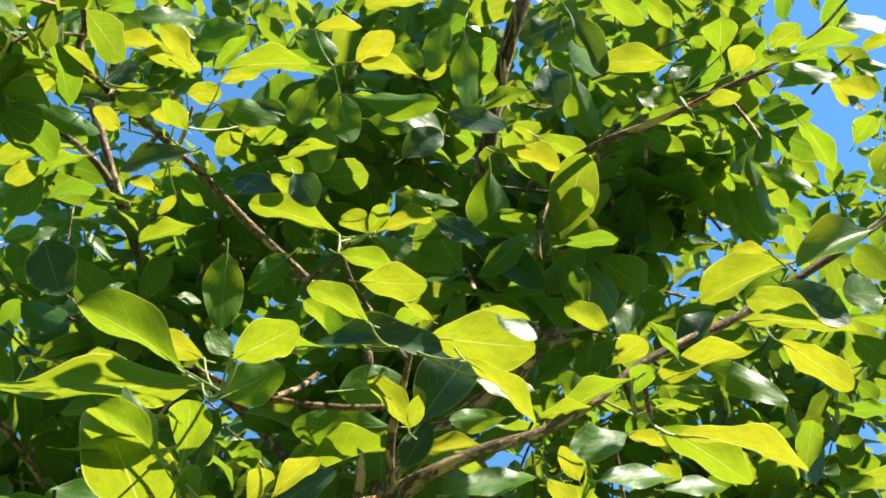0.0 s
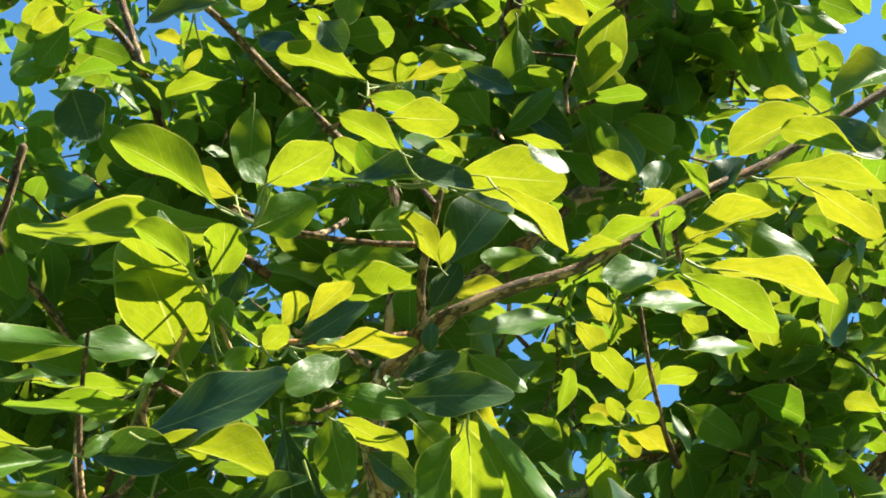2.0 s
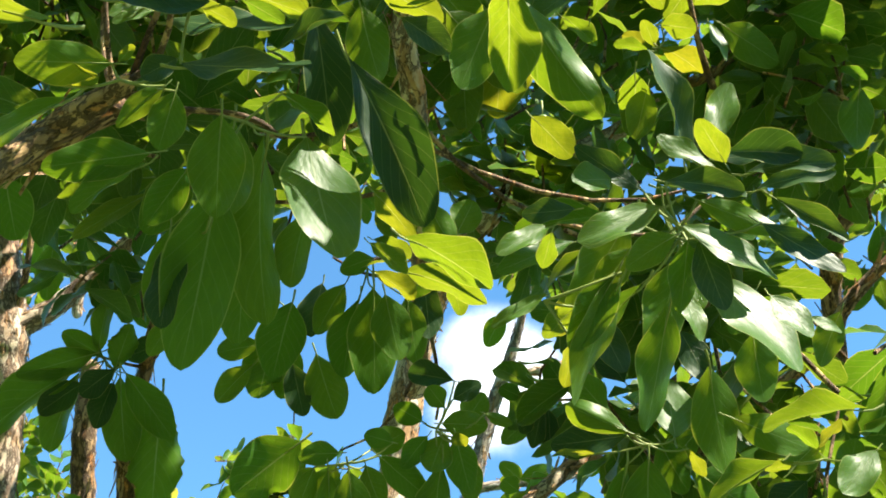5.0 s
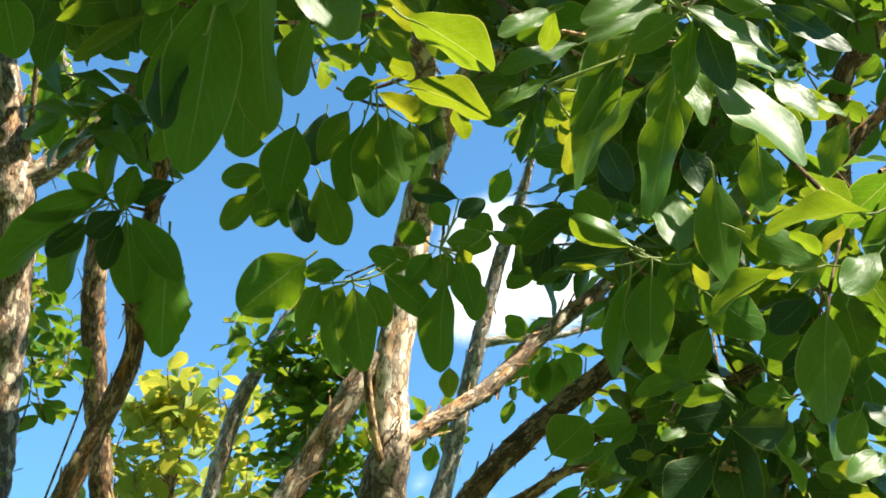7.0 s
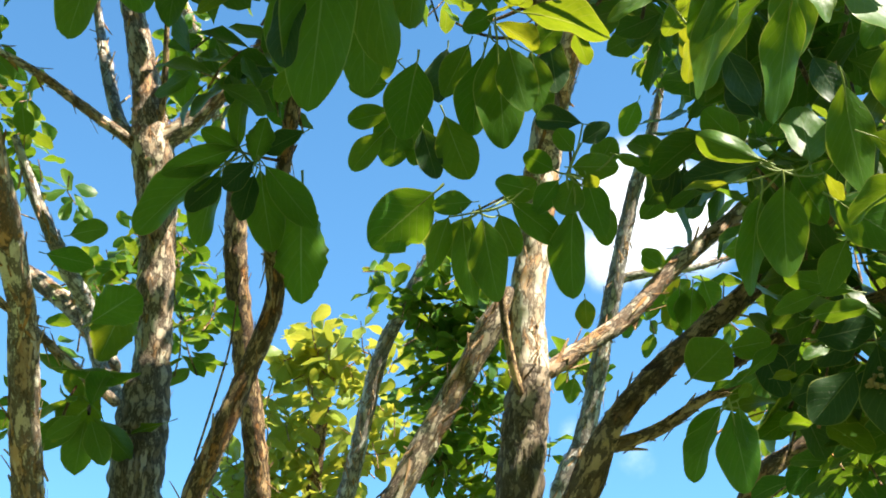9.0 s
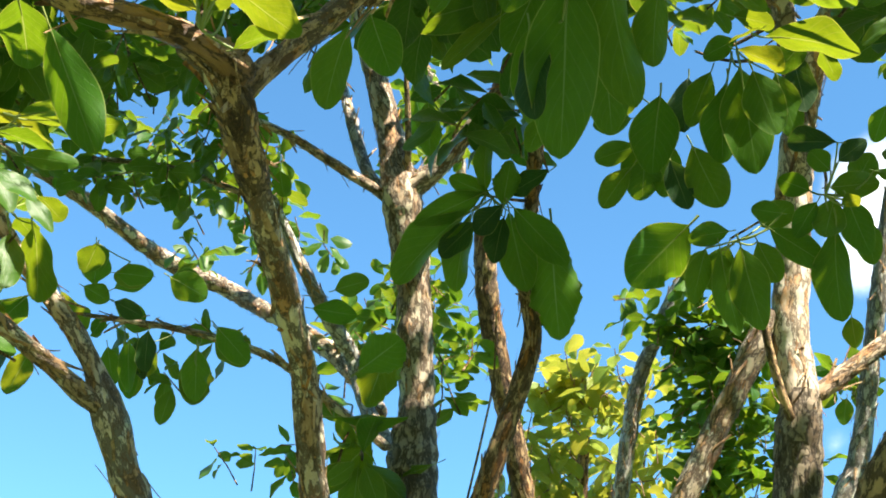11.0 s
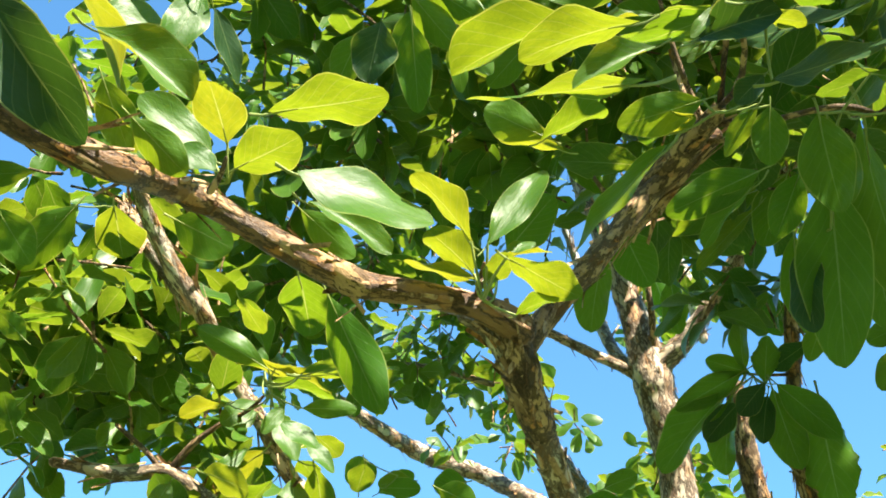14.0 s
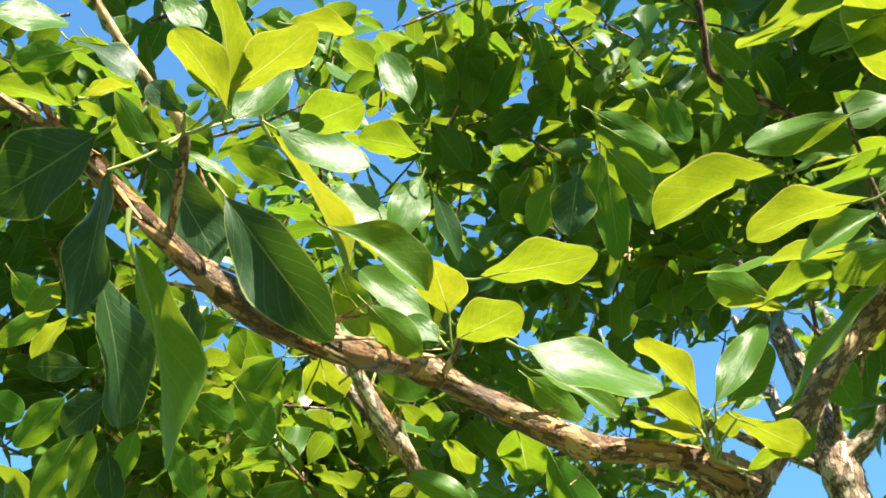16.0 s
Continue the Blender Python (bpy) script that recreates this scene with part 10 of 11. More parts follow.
leaf(side_stem_tree, (-0.958, 1.446, 2.435), (-0.919, 1.477, 2.458), (-0.678, 0.393, 0.621), 0.65, 0, 2)
leaf(back_tree, (-1.148, 1.662, 2.546), (-1.092, 1.715, 2.545), (-0.550, 0.589, 0.592), 0.55, 4, 2)
leaf(back_tree, (-1.106, 1.752, 2.459), (-1.012, 1.732, 2.493), (-0.060, 0.770, 0.636), 0.83, 9, 2)
leaf(near_tree, (-0.523, 0.094, 2.116), (-0.598, 0.072, 2.098), (0.355, -0.803, -0.479), 0.59, 4, 1)
leaf(near_tree, (-0.542, 0.113, 2.115), (-0.580, 0.132, 2.044), (0.055, -0.957, -0.283), 0.44, 4, 1)
crown_near_tree.stalk((-0.525, 0.144, 2.153), (-0.542, 0.113, 2.115), 0.0012, 0.0009, 0.08, True)
leaf(near_tree, (-0.592, 0.142, 2.092), (-0.634, 0.200, 2.027), (0.884, 0.428, -0.186), 0.46, 1, 1)
leaf(near_tree, (-0.549, 0.142, 2.084), (-0.577, 0.203, 1.978), (0.109, 0.876, 0.469), 0.44, 1, 2)
leaf(near_tree, (-0.482, 0.145, 2.145), (-0.464, 0.095, 2.154), (0.070, 0.188, 0.980), 0.53, 1, 0, 2.8)
crown_near_tree.stalk((-0.525, 0.144, 2.153), (-0.482, 0.145, 2.145), 0.0012, 0.0009, 0.08, True)
leaf(near_tree, (-0.497, 0.152, 2.172), (-0.424, 0.157, 2.176), (-0.037, -0.228, 0.973), 0.42, 4, 0, 2.8)
crown_near_tree.stalk((-0.525, 0.144, 2.153), (-0.497, 0.152, 2.172), 0.0012, 0.0009, 0.08, True)
leaf(near_tree, (-0.503, 0.156, 2.163), (-0.455, 0.110, 2.194), (0.305, 0.728, 0.613), 0.39, 1, 0, 2.8)
crown_near_tree.stalk((-0.525, 0.144, 2.153), (-0.503, 0.156, 2.163), 0.0012, 0.0009, 0.08, True)
leaf(near_tree, (-0.504, 0.131, 2.215), (-0.516, 0.110, 2.235), (0.891, -0.454, 0.025), 0.78, 0, 0, 2.8)
leaf(near_tree, (-0.491, 0.147, 2.214), (-0.492, 0.136, 2.247), (0.933, -0.352, -0.078), 0.35, 4, 0, 2.8)
leaf(near_tree, (-0.522, 0.171, 2.181), (-0.506, 0.195, 2.236), (0.891, -0.447, -0.074), 0.42, 4, 0, 2.8)
crown_near_tree.stalk((-0.525, 0.144, 2.153), (-0.522, 0.171, 2.181), 0.0012, 0.0009, 0.08, True)
leaf(near_tree, (-0.513, 0.136, 2.155), (-0.527, 0.117, 2.176), (0.363, -0.801, -0.476), 0.52, 3, 1)
crown_near_tree.stalk((-0.525, 0.144, 2.153), (-0.513, 0.136, 2.155), 0.0012, 0.0009, 0.08, True)
leaf(near_tree, (-0.537, 0.126, 2.140), (-0.524, 0.147, 2.129), (0.558, -0.630, -0.540), 0.53, 13, 1)
crown_near_tree.stalk((-0.525, 0.144, 2.153), (-0.537, 0.126, 2.140), 0.0012, 0.0009, 0.08, True)
leaf(near_tree, (-0.534, 0.022, 2.165), (-0.521, 0.061, 2.176), (0.937, -0.334, 0.098), 0.62, 12, 0, 2.8)
leaf(near_tree, (-0.524, 0.065, 2.170), (-0.498, 0.095, 2.141), (0.826, -0.254, 0.503), 0.58, 1, 1)
leaf(near_tree, (-0.517, 0.071, 2.172), (-0.514, 0.103, 2.158), (0.471, 0.324, 0.821), 0.37, 13, 0, 2.8)
leaf(near_tree, (-0.548, 0.076, 2.187), (-0.571, 0.052, 2.176), (-0.691, 0.392, 0.607), 0.56, 0, 2)
leaf(near_tree, (-0.562, 0.091, 2.162), (-0.587, 0.052, 2.170), (0.107, 0.128, 0.986), 0.44, 1, 0, 2.8)
leaf(near_tree, (-0.580, 0.100, 2.186), (-0.550, 0.109, 2.192), (-0.008, -0.529, 0.849), 0.45, 4, 0, 2.8)
leaf(near_tree, (-0.511, 0.078, 2.125), (-0.488, 0.093, 2.127), (0.102, -0.363, 0.926), 0.53, 1, 0, 2.8)
leaf(near_tree, (-0.559, 0.091, 2.164), (-0.553, 0.105, 2.159), (0.132, 0.310, 0.942), 0.66, 12, 0, 2.8)
leaf(near_tree, (-0.577, 0.117, 2.206), (-0.584, 0.160, 2.178), (-0.692, 0.324, 0.645), 0.33, 0, 2)
crown_near_tree.stalk((-0.558, 0.090, 2.166), (-0.577, 0.117, 2.206), 0.0012, 0.0009, 0.08, True)
leaf(near_tree, (-0.559, 0.241, 2.249), (-0.502, 0.250, 2.240), (0.128, 0.171, 0.977), 0.60, 4, 0, 2.8)
leaf(near_tree, (-0.534, 0.204, 2.304), (-0.502, 0.236, 2.296), (0.081, 0.156, 0.984), 0.51, 1, 0, 2.8)
leaf(near_tree, (-0.569, 0.342, 2.350), (-0.580, 0.320, 2.400), (0.872, -0.490, -0.015), 0.51, 12, 0, 2.8)
leaf(left_tree, (-0.968, 0.776, 3.149), (-1.044, 0.836, 3.029), (-0.684, 0.381, 0.622), 0.42, 13, 2)
leaf(left_tree, (-0.959, 0.852, 3.096), (-1.021, 0.855, 3.035), (-0.652, 0.334, 0.681), 0.51, 8, 2)
leaf(left_tree, (-1.038, 0.751, 3.103), (-1.067, 0.808, 3.030), (-0.695, 0.410, 0.591), 0.55, 4, 2)
leaf(left_tree, (-0.927, 0.855, 3.123), (-0.947, 0.920, 3.051), (-0.631, 0.478, 0.610), 0.53, 4, 2)
leaf(middle_tree, (-0.639, 0.643, 2.597), (-0.633, 0.693, 2.562), (-0.606, 0.504, 0.616), 0.59, 13, 2)
leaf(middle_tree, (-0.638, 0.638, 2.602), (-0.601, 0.711, 2.577), (-0.609, 0.513, 0.605), 0.36, 0, 2)
leaf(middle_tree, (-0.578, 0.606, 2.605), (-0.595, 0.591, 2.567), (0.726, -0.684, -0.067), 0.33, 12, 0, 2.8)
leaf(middle_tree, (-0.528, 0.662, 2.606), (-0.553, 0.640, 2.581), (0.766, -0.225, -0.603), 0.63, 2, 1)
leaf(middle_tree, (-0.628, 0.633, 2.535), (-0.658, 0.662, 2.484), (-0.626, 0.467, 0.624), 0.56, 4, 2)
leaf(middle_tree, (-0.576, 0.778, 2.785), (-0.565, 0.834, 2.764), (-0.689, 0.369, 0.624), 0.66, 0, 2)
leaf(middle_tree, (-0.589, 0.811, 2.746), (-0.583, 0.862, 2.723), (-0.692, 0.362, 0.624), 0.67, 0, 2)
leaf(middle_tree, (-0.634, 0.730, 2.690), (-0.634, 0.776, 2.653), (-0.573, 0.517, 0.636), 0.63, 0, 2)
leaf(middle_tree, (-0.655, 0.728, 2.592), (-0.677, 0.770, 2.552), (-0.777, 0.170, 0.606), 0.44, 4, 2)
leaf(middle_tree, (-0.648, 0.844, 2.664), (-0.692, 0.833, 2.616), (-0.736, 0.290, 0.612), 0.61, 4, 2)
leaf(near_tree, (-0.702, 0.166, 2.129), (-0.731, 0.149, 2.105), (-0.706, 0.345, 0.618), 0.43, 4, 2)
leaf(near_tree, (-0.664, 0.151, 2.123), (-0.702, 0.154, 2.116), (-0.156, -0.029, 0.987), 0.50, 4, 0, 2.8)
leaf(near_tree, (-0.696, 0.176, 2.126), (-0.739, 0.179, 2.111), (-0.339, -0.350, 0.873), 0.37, 1, 0, 2.8)
leaf(near_tree, (-0.679, 0.189, 2.084), (-0.708, 0.163, 2.086), (0.531, -0.652, -0.542), 0.51, 4, 1)
leaf(near_tree, (-0.702, 0.217, 2.087), (-0.740, 0.211, 2.073), (0.286, -0.862, -0.418), 0.69, 0, 1)
leaf(near_tree, (-0.762, 0.216, 2.111), (-0.801, 0.206, 2.083), (-0.578, 0.557, 0.596), 0.49, 0, 2)
leaf(near_tree, (-0.769, 0.233, 2.091), (-0.802, 0.230, 2.049), (-0.789, 0.018, 0.615), 0.47, 4, 2)
leaf(near_tree, (-0.759, 0.239, 2.095), (-0.791, 0.251, 2.056), (-0.790, -0.181, 0.586), 0.40, 4, 2)
leaf(near_tree, (-0.800, 0.274, 2.108), (-0.810, 0.293, 2.073), (0.570, -0.640, -0.515), 0.52, 4, 1)
leaf(near_tree, (-0.779, 0.282, 2.122), (-0.804, 0.290, 2.091), (-0.733, 0.189, 0.654), 0.44, 0, 2)
leaf(near_tree, (-0.765, 0.297, 2.123), (-0.773, 0.332, 2.086), (-0.642, 0.473, 0.603), 0.33, 4, 2)
leaf(near_tree, (-0.791, 0.340, 2.143), (-0.780, 0.313, 2.166), (-0.715, 0.274, 0.643), 0.45, 4, 2)
leaf(near_tree, (-0.779, 0.321, 2.169), (-0.766, 0.358, 2.151), (-0.609, 0.508, 0.609), 0.60, 0, 2)
leaf(near_tree, (-0.753, 0.345, 2.174), (-0.758, 0.385, 2.149), (-0.724, 0.313, 0.615), 0.63, 4, 2)
leaf(near_tree, (-0.791, 0.163, 2.207), (-0.793, 0.198, 2.186), (-0.661, 0.350, 0.664), 0.50, 0, 2)
leaf(near_tree, (-0.841, 0.192, 2.136), (-0.835, 0.219, 2.126), (-0.703, 0.365, 0.610), 0.83, 0, 2)

# ---- crowns ----
crown_near_tree.clump((-0.373, 1.435, 3.079), (0.132, 0.115, 0.180), ((0.986, 0.164, 0.008), (0.092, -0.592, 0.800), (-0.136, 0.789, 0.599)), 50, 0.075)
crown_near_tree.clump((-0.429, 1.308, 2.834), (0.093, 0.054, 0.120), ((0.986, 0.164, 0.008), (0.092, -0.592, 0.800), (-0.136, 0.789, 0.599)), 26, 0.075)
crown_near_tree.clump((-0.480, 1.314, 2.803), (0.194, 0.086, 0.240), ((0.989, 0.149, 0.004), (0.104, -0.712, 0.695), (-0.106, 0.687, 0.719)), 70, 0.075)
crown_near_tree.clump((-1.045, 0.269, 2.664), (0.149, 0.124, 0.144), ((0.682, 0.730, 0.047), (0.434, -0.455, 0.777), (-0.588, 0.510, 0.627)), 110, 0.08)
crown_near_tree.clump((-1.241, 0.389, 2.478), (0.110, 0.143, 0.144), ((0.682, 0.730, 0.047), (0.434, -0.455, 0.777), (-0.588, 0.510, 0.627)), 60, 0.085)
crown_near_tree.clump((-1.291, 0.253, 2.638), (0.094, 0.236, 0.180), ((0.682, 0.730, 0.047), (0.434, -0.455, 0.777), (-0.588, 0.510, 0.627)), 90, 0.08)
crown_near_tree.clump((-1.495, 0.623, 2.719), (0.149, 0.207, 0.240), ((0.682, 0.730, 0.047), (0.434, -0.455, 0.777), (-0.588, 0.510, 0.627)), 120, 0.07)
crown_left_tree.clump((-1.338, 0.788, 2.923), (0.194, 0.132, 0.240), ((0.682, 0.730, 0.047), (0.434, -0.455, 0.777), (-0.588, 0.510, 0.627)), 110, 0.07)
crown_middle_tree.clump((-0.390, 0.543, 2.934), (0.155, 0.095, 0.180), ((0.990, 0.142, -0.006), (0.115, -0.776, 0.620), (-0.083, 0.615, 0.784)), 179, 0.069)
crown_middle_tree.clump((-0.180, 0.666, 3.089), (0.162, 0.121, 0.180), ((0.990, 0.142, -0.006), (0.115, -0.776, 0.620), (-0.083, 0.615, 0.784)), 179, 0.069)
crown_middle_tree.clump((0.047, 0.806, 3.156), (0.160, 0.160, 0.240), ((0.990, 0.142, -0.006), (0.115, -0.776, 0.620), (-0.083, 0.615, 0.784)), 210, 0.073)
crown_middle_tree.clump((0.251, 0.743, 3.074), (0.148, 0.135, 0.180), ((0.990, 0.142, -0.006), (0.115, -0.776, 0.620), (-0.083, 0.615, 0.784)), 179, 0.069)
crown_middle_tree.clump((0.304, 0.847, 2.998), (0.135, 0.115, 0.240), ((0.990, 0.142, -0.006), (0.115, -0.776, 0.620), (-0.083, 0.615, 0.784)), 137, 0.073)
crown_middle_tree.clump((-0.549, 0.865, 3.047), (0.167, 0.160, 0.300), ((0.990, 0.142, -0.006), (0.115, -0.776, 0.620), (-0.083, 0.615, 0.784)), 252, 0.073)
crown_middle_tree.clump((-0.269, 0.803, 2.972), (0.162, 0.121, 0.240), ((0.990, 0.142, -0.006), (0.115, -0.776, 0.620), (-0.083, 0.615, 0.784)), 168, 0.076)
crown_middle_tree.clump((-0.037, 0.846, 2.963), (0.148, 0.115, 0.240), ((0.990, 0.142, -0.006), (0.115, -0.776, 0.620), (-0.083, 0.615, 0.784)), 158, 0.078)
crown_middle_tree.clump((0.168, 0.985, 3.029), (0.160, 0.145, 0.240), ((0.990, 0.142, -0.006), (0.115, -0.776, 0.620), (-0.083, 0.615, 0.784)), 179, 0.073)
crown_middle_tree.clump((0.397, 1.168, 3.062), (0.156, 0.171, 0.360), ((0.990, 0.142, -0.006), (0.115, -0.776, 0.620), (-0.083, 0.615, 0.784)), 210, 0.073)
crown_middle_tree.clump((-0.266, 0.877, 2.761), (0.218, 0.112, 0.240), ((0.990, 0.142, -0.006), (0.115, -0.776, 0.620), (-0.083, 0.615, 0.784)), 147, 0.084)
crown_middle_tree.clump((0.148, 1.256, 2.967), (0.194, 0.132, 0.360), ((0.990, 0.142, -0.006), (0.115, -0.776, 0.620), (-0.083, 0.615, 0.784)), 210, 0.078)
crown_middle_tree.clump((-0.618, 1.115, 2.996), (0.187, 0.156, 0.360), ((0.990, 0.142, -0.006), (0.115, -0.776, 0.620), (-0.083, 0.615, 0.784)), 210, 0.078)
crown_middle_tree.clump((-0.133, 0.740, 3.495), (0.664, 0.075, 0.240), ((0.990, 0.142, -0.006), (0.115, -0.776, 0.620), (-0.083, 0.615, 0.784)), 231, 0.069)
crown_middle_tree.clump((-0.468, 1.300, 3.938), (0.799, 0.479, 0.360), ((0.990, 0.142, -0.006), (0.115, -0.776, 0.620), (-0.083, 0.615, 0.784)), 527, 0.078)
crown_middle_tree.clump((0.141, 1.477, 3.864), (0.571, 0.479, 0.360), ((0.990, 0.142, -0.006), (0.115, -0.776, 0.620), (-0.083, 0.615, 0.784)), 400, 0.078)
crown_middle_tree.clump((0.222, 1.334, 2.894), (0.202, 0.171, 0.360), ((0.989, 0.146, 0.003), (0.107, -0.735, 0.670), (-0.100, 0.662, 0.743)), 252, 0.067)
crown_middle_tree.clump((-0.659, 1.233, 3.027), (0.216, 0.183, 0.360), ((0.989, 0.146, 0.003), (0.107, -0.735, 0.670), (-0.100, 0.662, 0.743)), 210, 0.073)
crown_middle_tree.clump((-0.822, 1.397, 3.507), (0.311, 0.415, 0.360), ((0.989, 0.149, 0.004), (0.104, -0.712, 0.695), (-0.106, 0.687, 0.719)), 274, 0.078)
crown_middle_tree.clump((0.256, 1.884, 3.536), (0.399, 0.456, 0.360), ((0.989, 0.149, 0.004), (0.104, -0.712, 0.695), (-0.106, 0.687, 0.719)), 368, 0.078)
crown_middle_tree.clump((-0.037, 1.404, 2.783), (0.156, 0.101, 0.300), ((0.989, 0.149, 0.004), (0.104, -0.712, 0.695), (-0.106, 0.687, 0.719)), 94, 0.084)
crown_right_tree.clump((0.264, 1.367, 2.885), (0.179, 0.156, 0.360), ((0.987, 0.161, 0.007), (0.102, -0.661, 0.743), (-0.125, 0.733, 0.669)), 179, 0.073)
crown_right_tree.clump((0.059, 1.157, 2.442), (0.119, 0.078, 0.120), ((0.986, 0.164, 0.008), (0.092, -0.592, 0.800), (-0.136, 0.789, 0.599)), 26, 0.108)
crown_right_tree.clump((0.043, 1.368, 2.461), (0.135, 0.088, 0.180), ((0.986, 0.164, 0.008), (0.092, -0.592, 0.800), (-0.136, 0.789, 0.599)), 39, 0.101)
crown_right_tree.clump((0.138, 2.315, 3.045), (0.251, 0.228, 0.360), ((0.985, 0.172, 0.006), (0.084, -0.507, 0.858), (-0.151, 0.844, 0.514)), 142, 0.08)
crown_right_tree.clump((0.112, 1.683, 2.441), (0.163, 0.117, 0.240), ((0.985, 0.172, 0.006), (0.084, -0.507, 0.858), (-0.151, 0.844, 0.514)), 58, 0.094)
crown_right_tree.clump((0.131, 1.678, 2.221), (0.167, 0.094, 0.240), ((0.985, 0.172, 0.006), (0.084, -0.507, 0.858), (-0.151, 0.844, 0.514)), 78, 0.094)
crown_right_tree.clump((0.229, 1.455, 2.383), (0.088, 0.135, 0.240), ((0.985, 0.172, 0.006), (0.084, -0.507, 0.858), (-0.151, 0.844, 0.514)), 52, 0.094)
crown_right_tree.clump((-0.017, 2.308, 2.428), (0.158, 0.128, 0.240), ((0.949, 0.314, 0.012), (0.141, -0.461, 0.876), (-0.281, 0.830, 0.482)), 45, 0.088)
crown_right_tree.clump((-0.097, 2.723, 2.773), (0.149, 0.149, 0.240), ((0.985, 0.172, 0.006), (0.084, -0.507, 0.858), (-0.151, 0.844, 0.514)), 15, 0.074)
crown_right_tree.clump((-0.084, 1.849, 2.681), (0.132, 0.141, 0.240), ((0.949, 0.314, 0.012), (0.141, -0.461, 0.876), (-0.281, 0.830, 0.482)), 45, 0.094)
crown_right_tree.clump((0.136, 1.809, 2.380), (0.117, 0.311, 0.360), ((0.949, 0.314, 0.012), (0.141, -0.461, 0.876), (-0.281, 0.830, 0.482)), 130, 0.094)
crown_near_tree.clump((-0.355, 0.970, 2.494), (0.114, 0.046, 0.120), ((0.986, 0.164, 0.008), (0.092, -0.592, 0.800), (-0.136, 0.789, 0.599)), 26, 0.09)
crown_near_tree.clump((-0.573, 1.034, 2.561), (0.093, 0.075, 0.120), ((0.986, 0.164, 0.008), (0.092, -0.592, 0.800), (-0.136, 0.789, 0.599)), 31, 0.084)
crown_thin_grey_tree.clump((-0.954, 3.158, 2.907), (0.165, 0.256, 0.240), ((0.949, 0.314, 0.012), (0.141, -0.461, 0.876), (-0.281, 0.830, 0.482)), 179, 0.056)
crown_thin_grey_tree.clump((-1.020, 3.014, 3.117), (0.075, 0.090, 0.120), ((0.949, 0.314, 0.012), (0.141, -0.461, 0.876), (-0.281, 0.830, 0.482)), 26, 0.056)
crown_thin_grey_tree.clump((-0.931, 3.288, 2.697), (0.120, 0.090, 0.120), ((0.949, 0.314, 0.012), (0.141, -0.461, 0.876), (-0.281, 0.830, 0.482)), 52, 0.056)
crown_far_tree.clump((-1.506, 3.795, 3.232), (0.149, 0.205, 0.240), ((0.949, 0.314, 0.012), (0.141, -0.461, 0.876), (-0.281, 0.830, 0.482)), 109, 0.088)
crown_far_tree.clump((-1.583, 3.855, 3.084), (0.224, 0.280, 0.300), ((0.949, 0.314, 0.012), (0.141, -0.461, 0.876), (-0.281, 0.830, 0.482)), 235, 0.088)
crown_far_tree.clump((-1.675, 3.900, 2.952), (0.299, 0.149, 0.240), ((0.949, 0.314, 0.012), (0.141, -0.461, 0.876), (-0.281, 0.830, 0.482)), 126, 0.088)
crown_back_tree.clump((-1.607, 2.847, 3.810), (0.149, 0.266, 0.240), ((0.949, 0.314, 0.012), (0.141, -0.461, 0.876), (-0.281, 0.830, 0.482)), 126, 0.062)
crown_back_tree.clump((-1.710, 3.124, 3.272), (0.100, 0.149, 0.240), ((0.949, 0.314, 0.012), (0.141, -0.461, 0.876), (-0.281, 0.830, 0.482)), 73, 0.062)
crown_back_tree.clump((-1.574, 2.520, 2.899), (0.081, 0.162, 0.120), ((0.949, 0.314, 0.012), (0.141, -0.461, 0.876), (-0.281, 0.830, 0.482)), 21, 0.09)
crown_back_tree.clump((-1.741, 1.804, 3.163), (0.286, 0.187, 0.360), ((0.872, 0.489, 0.033), (0.218, -0.448, 0.867), (-0.438, 0.749, 0.497)), 347, 0.065)
crown_back_tree.clump((-1.716, 2.154, 3.141), (0.175, 0.189, 0.240), ((0.872, 0.489, 0.033), (0.218, -0.448, 0.867), (-0.438, 0.749, 0.497)), 94, 0.065)
crown_back_tree.clump((-1.545, 2.358, 2.986), (0.094, 0.121, 0.120), ((0.872, 0.489, 0.033), (0.218, -0.448, 0.867), (-0.438, 0.749, 0.497)), 42, 0.067)
crown_back_tree.clump((-1.586, 1.786, 2.604), (0.163, 0.054, 0.120), ((0.872, 0.489, 0.033), (0.218, -0.448, 0.867), (-0.438, 0.749, 0.497)), 27, 0.067)
crown_back_tree.clump((-1.795, 2.441, 2.640), (0.162, 0.054, 0.120), ((0.872, 0.489, 0.033), (0.218, -0.448, 0.867), (-0.438, 0.749, 0.497)), 31, 0.067)
crown_back_tree.clump((-1.277, 2.046, 2.485), (0.142, 0.065, 0.180), ((0.872, 0.489, 0.033), (0.218, -0.448, 0.867), (-0.438, 0.749, 0.497)), 22, 0.101)
crown_left_tree.clump((-1.568, 1.125, 2.781), (0.140, 0.168, 0.360), ((0.827, 0.561, 0.040), (0.268, -0.455, 0.849), (-0.494, 0.691, 0.527)), 137, 0.073)
crown_left_tree.clump((-1.115, 0.903, 2.245), (0.091, 0.084, 0.144), ((0.827, 0.561, 0.040), (0.268, -0.455, 0.849), (-0.494, 0.691, 0.527)), 63, 0.067)
crown_left_tree.clump((-1.562, 1.004, 2.946), (0.140, 0.168, 0.360), ((0.827, 0.561, 0.040), (0.268, -0.455, 0.849), (-0.494, 0.691, 0.527)), 105, 0.073)
crown_left_tree.clump((-1.500, 1.519, 3.240), (0.297, 0.183, 0.360), ((0.827, 0.561, 0.040), (0.268, -0.455, 0.849), (-0.494, 0.691, 0.527)), 252, 0.067)
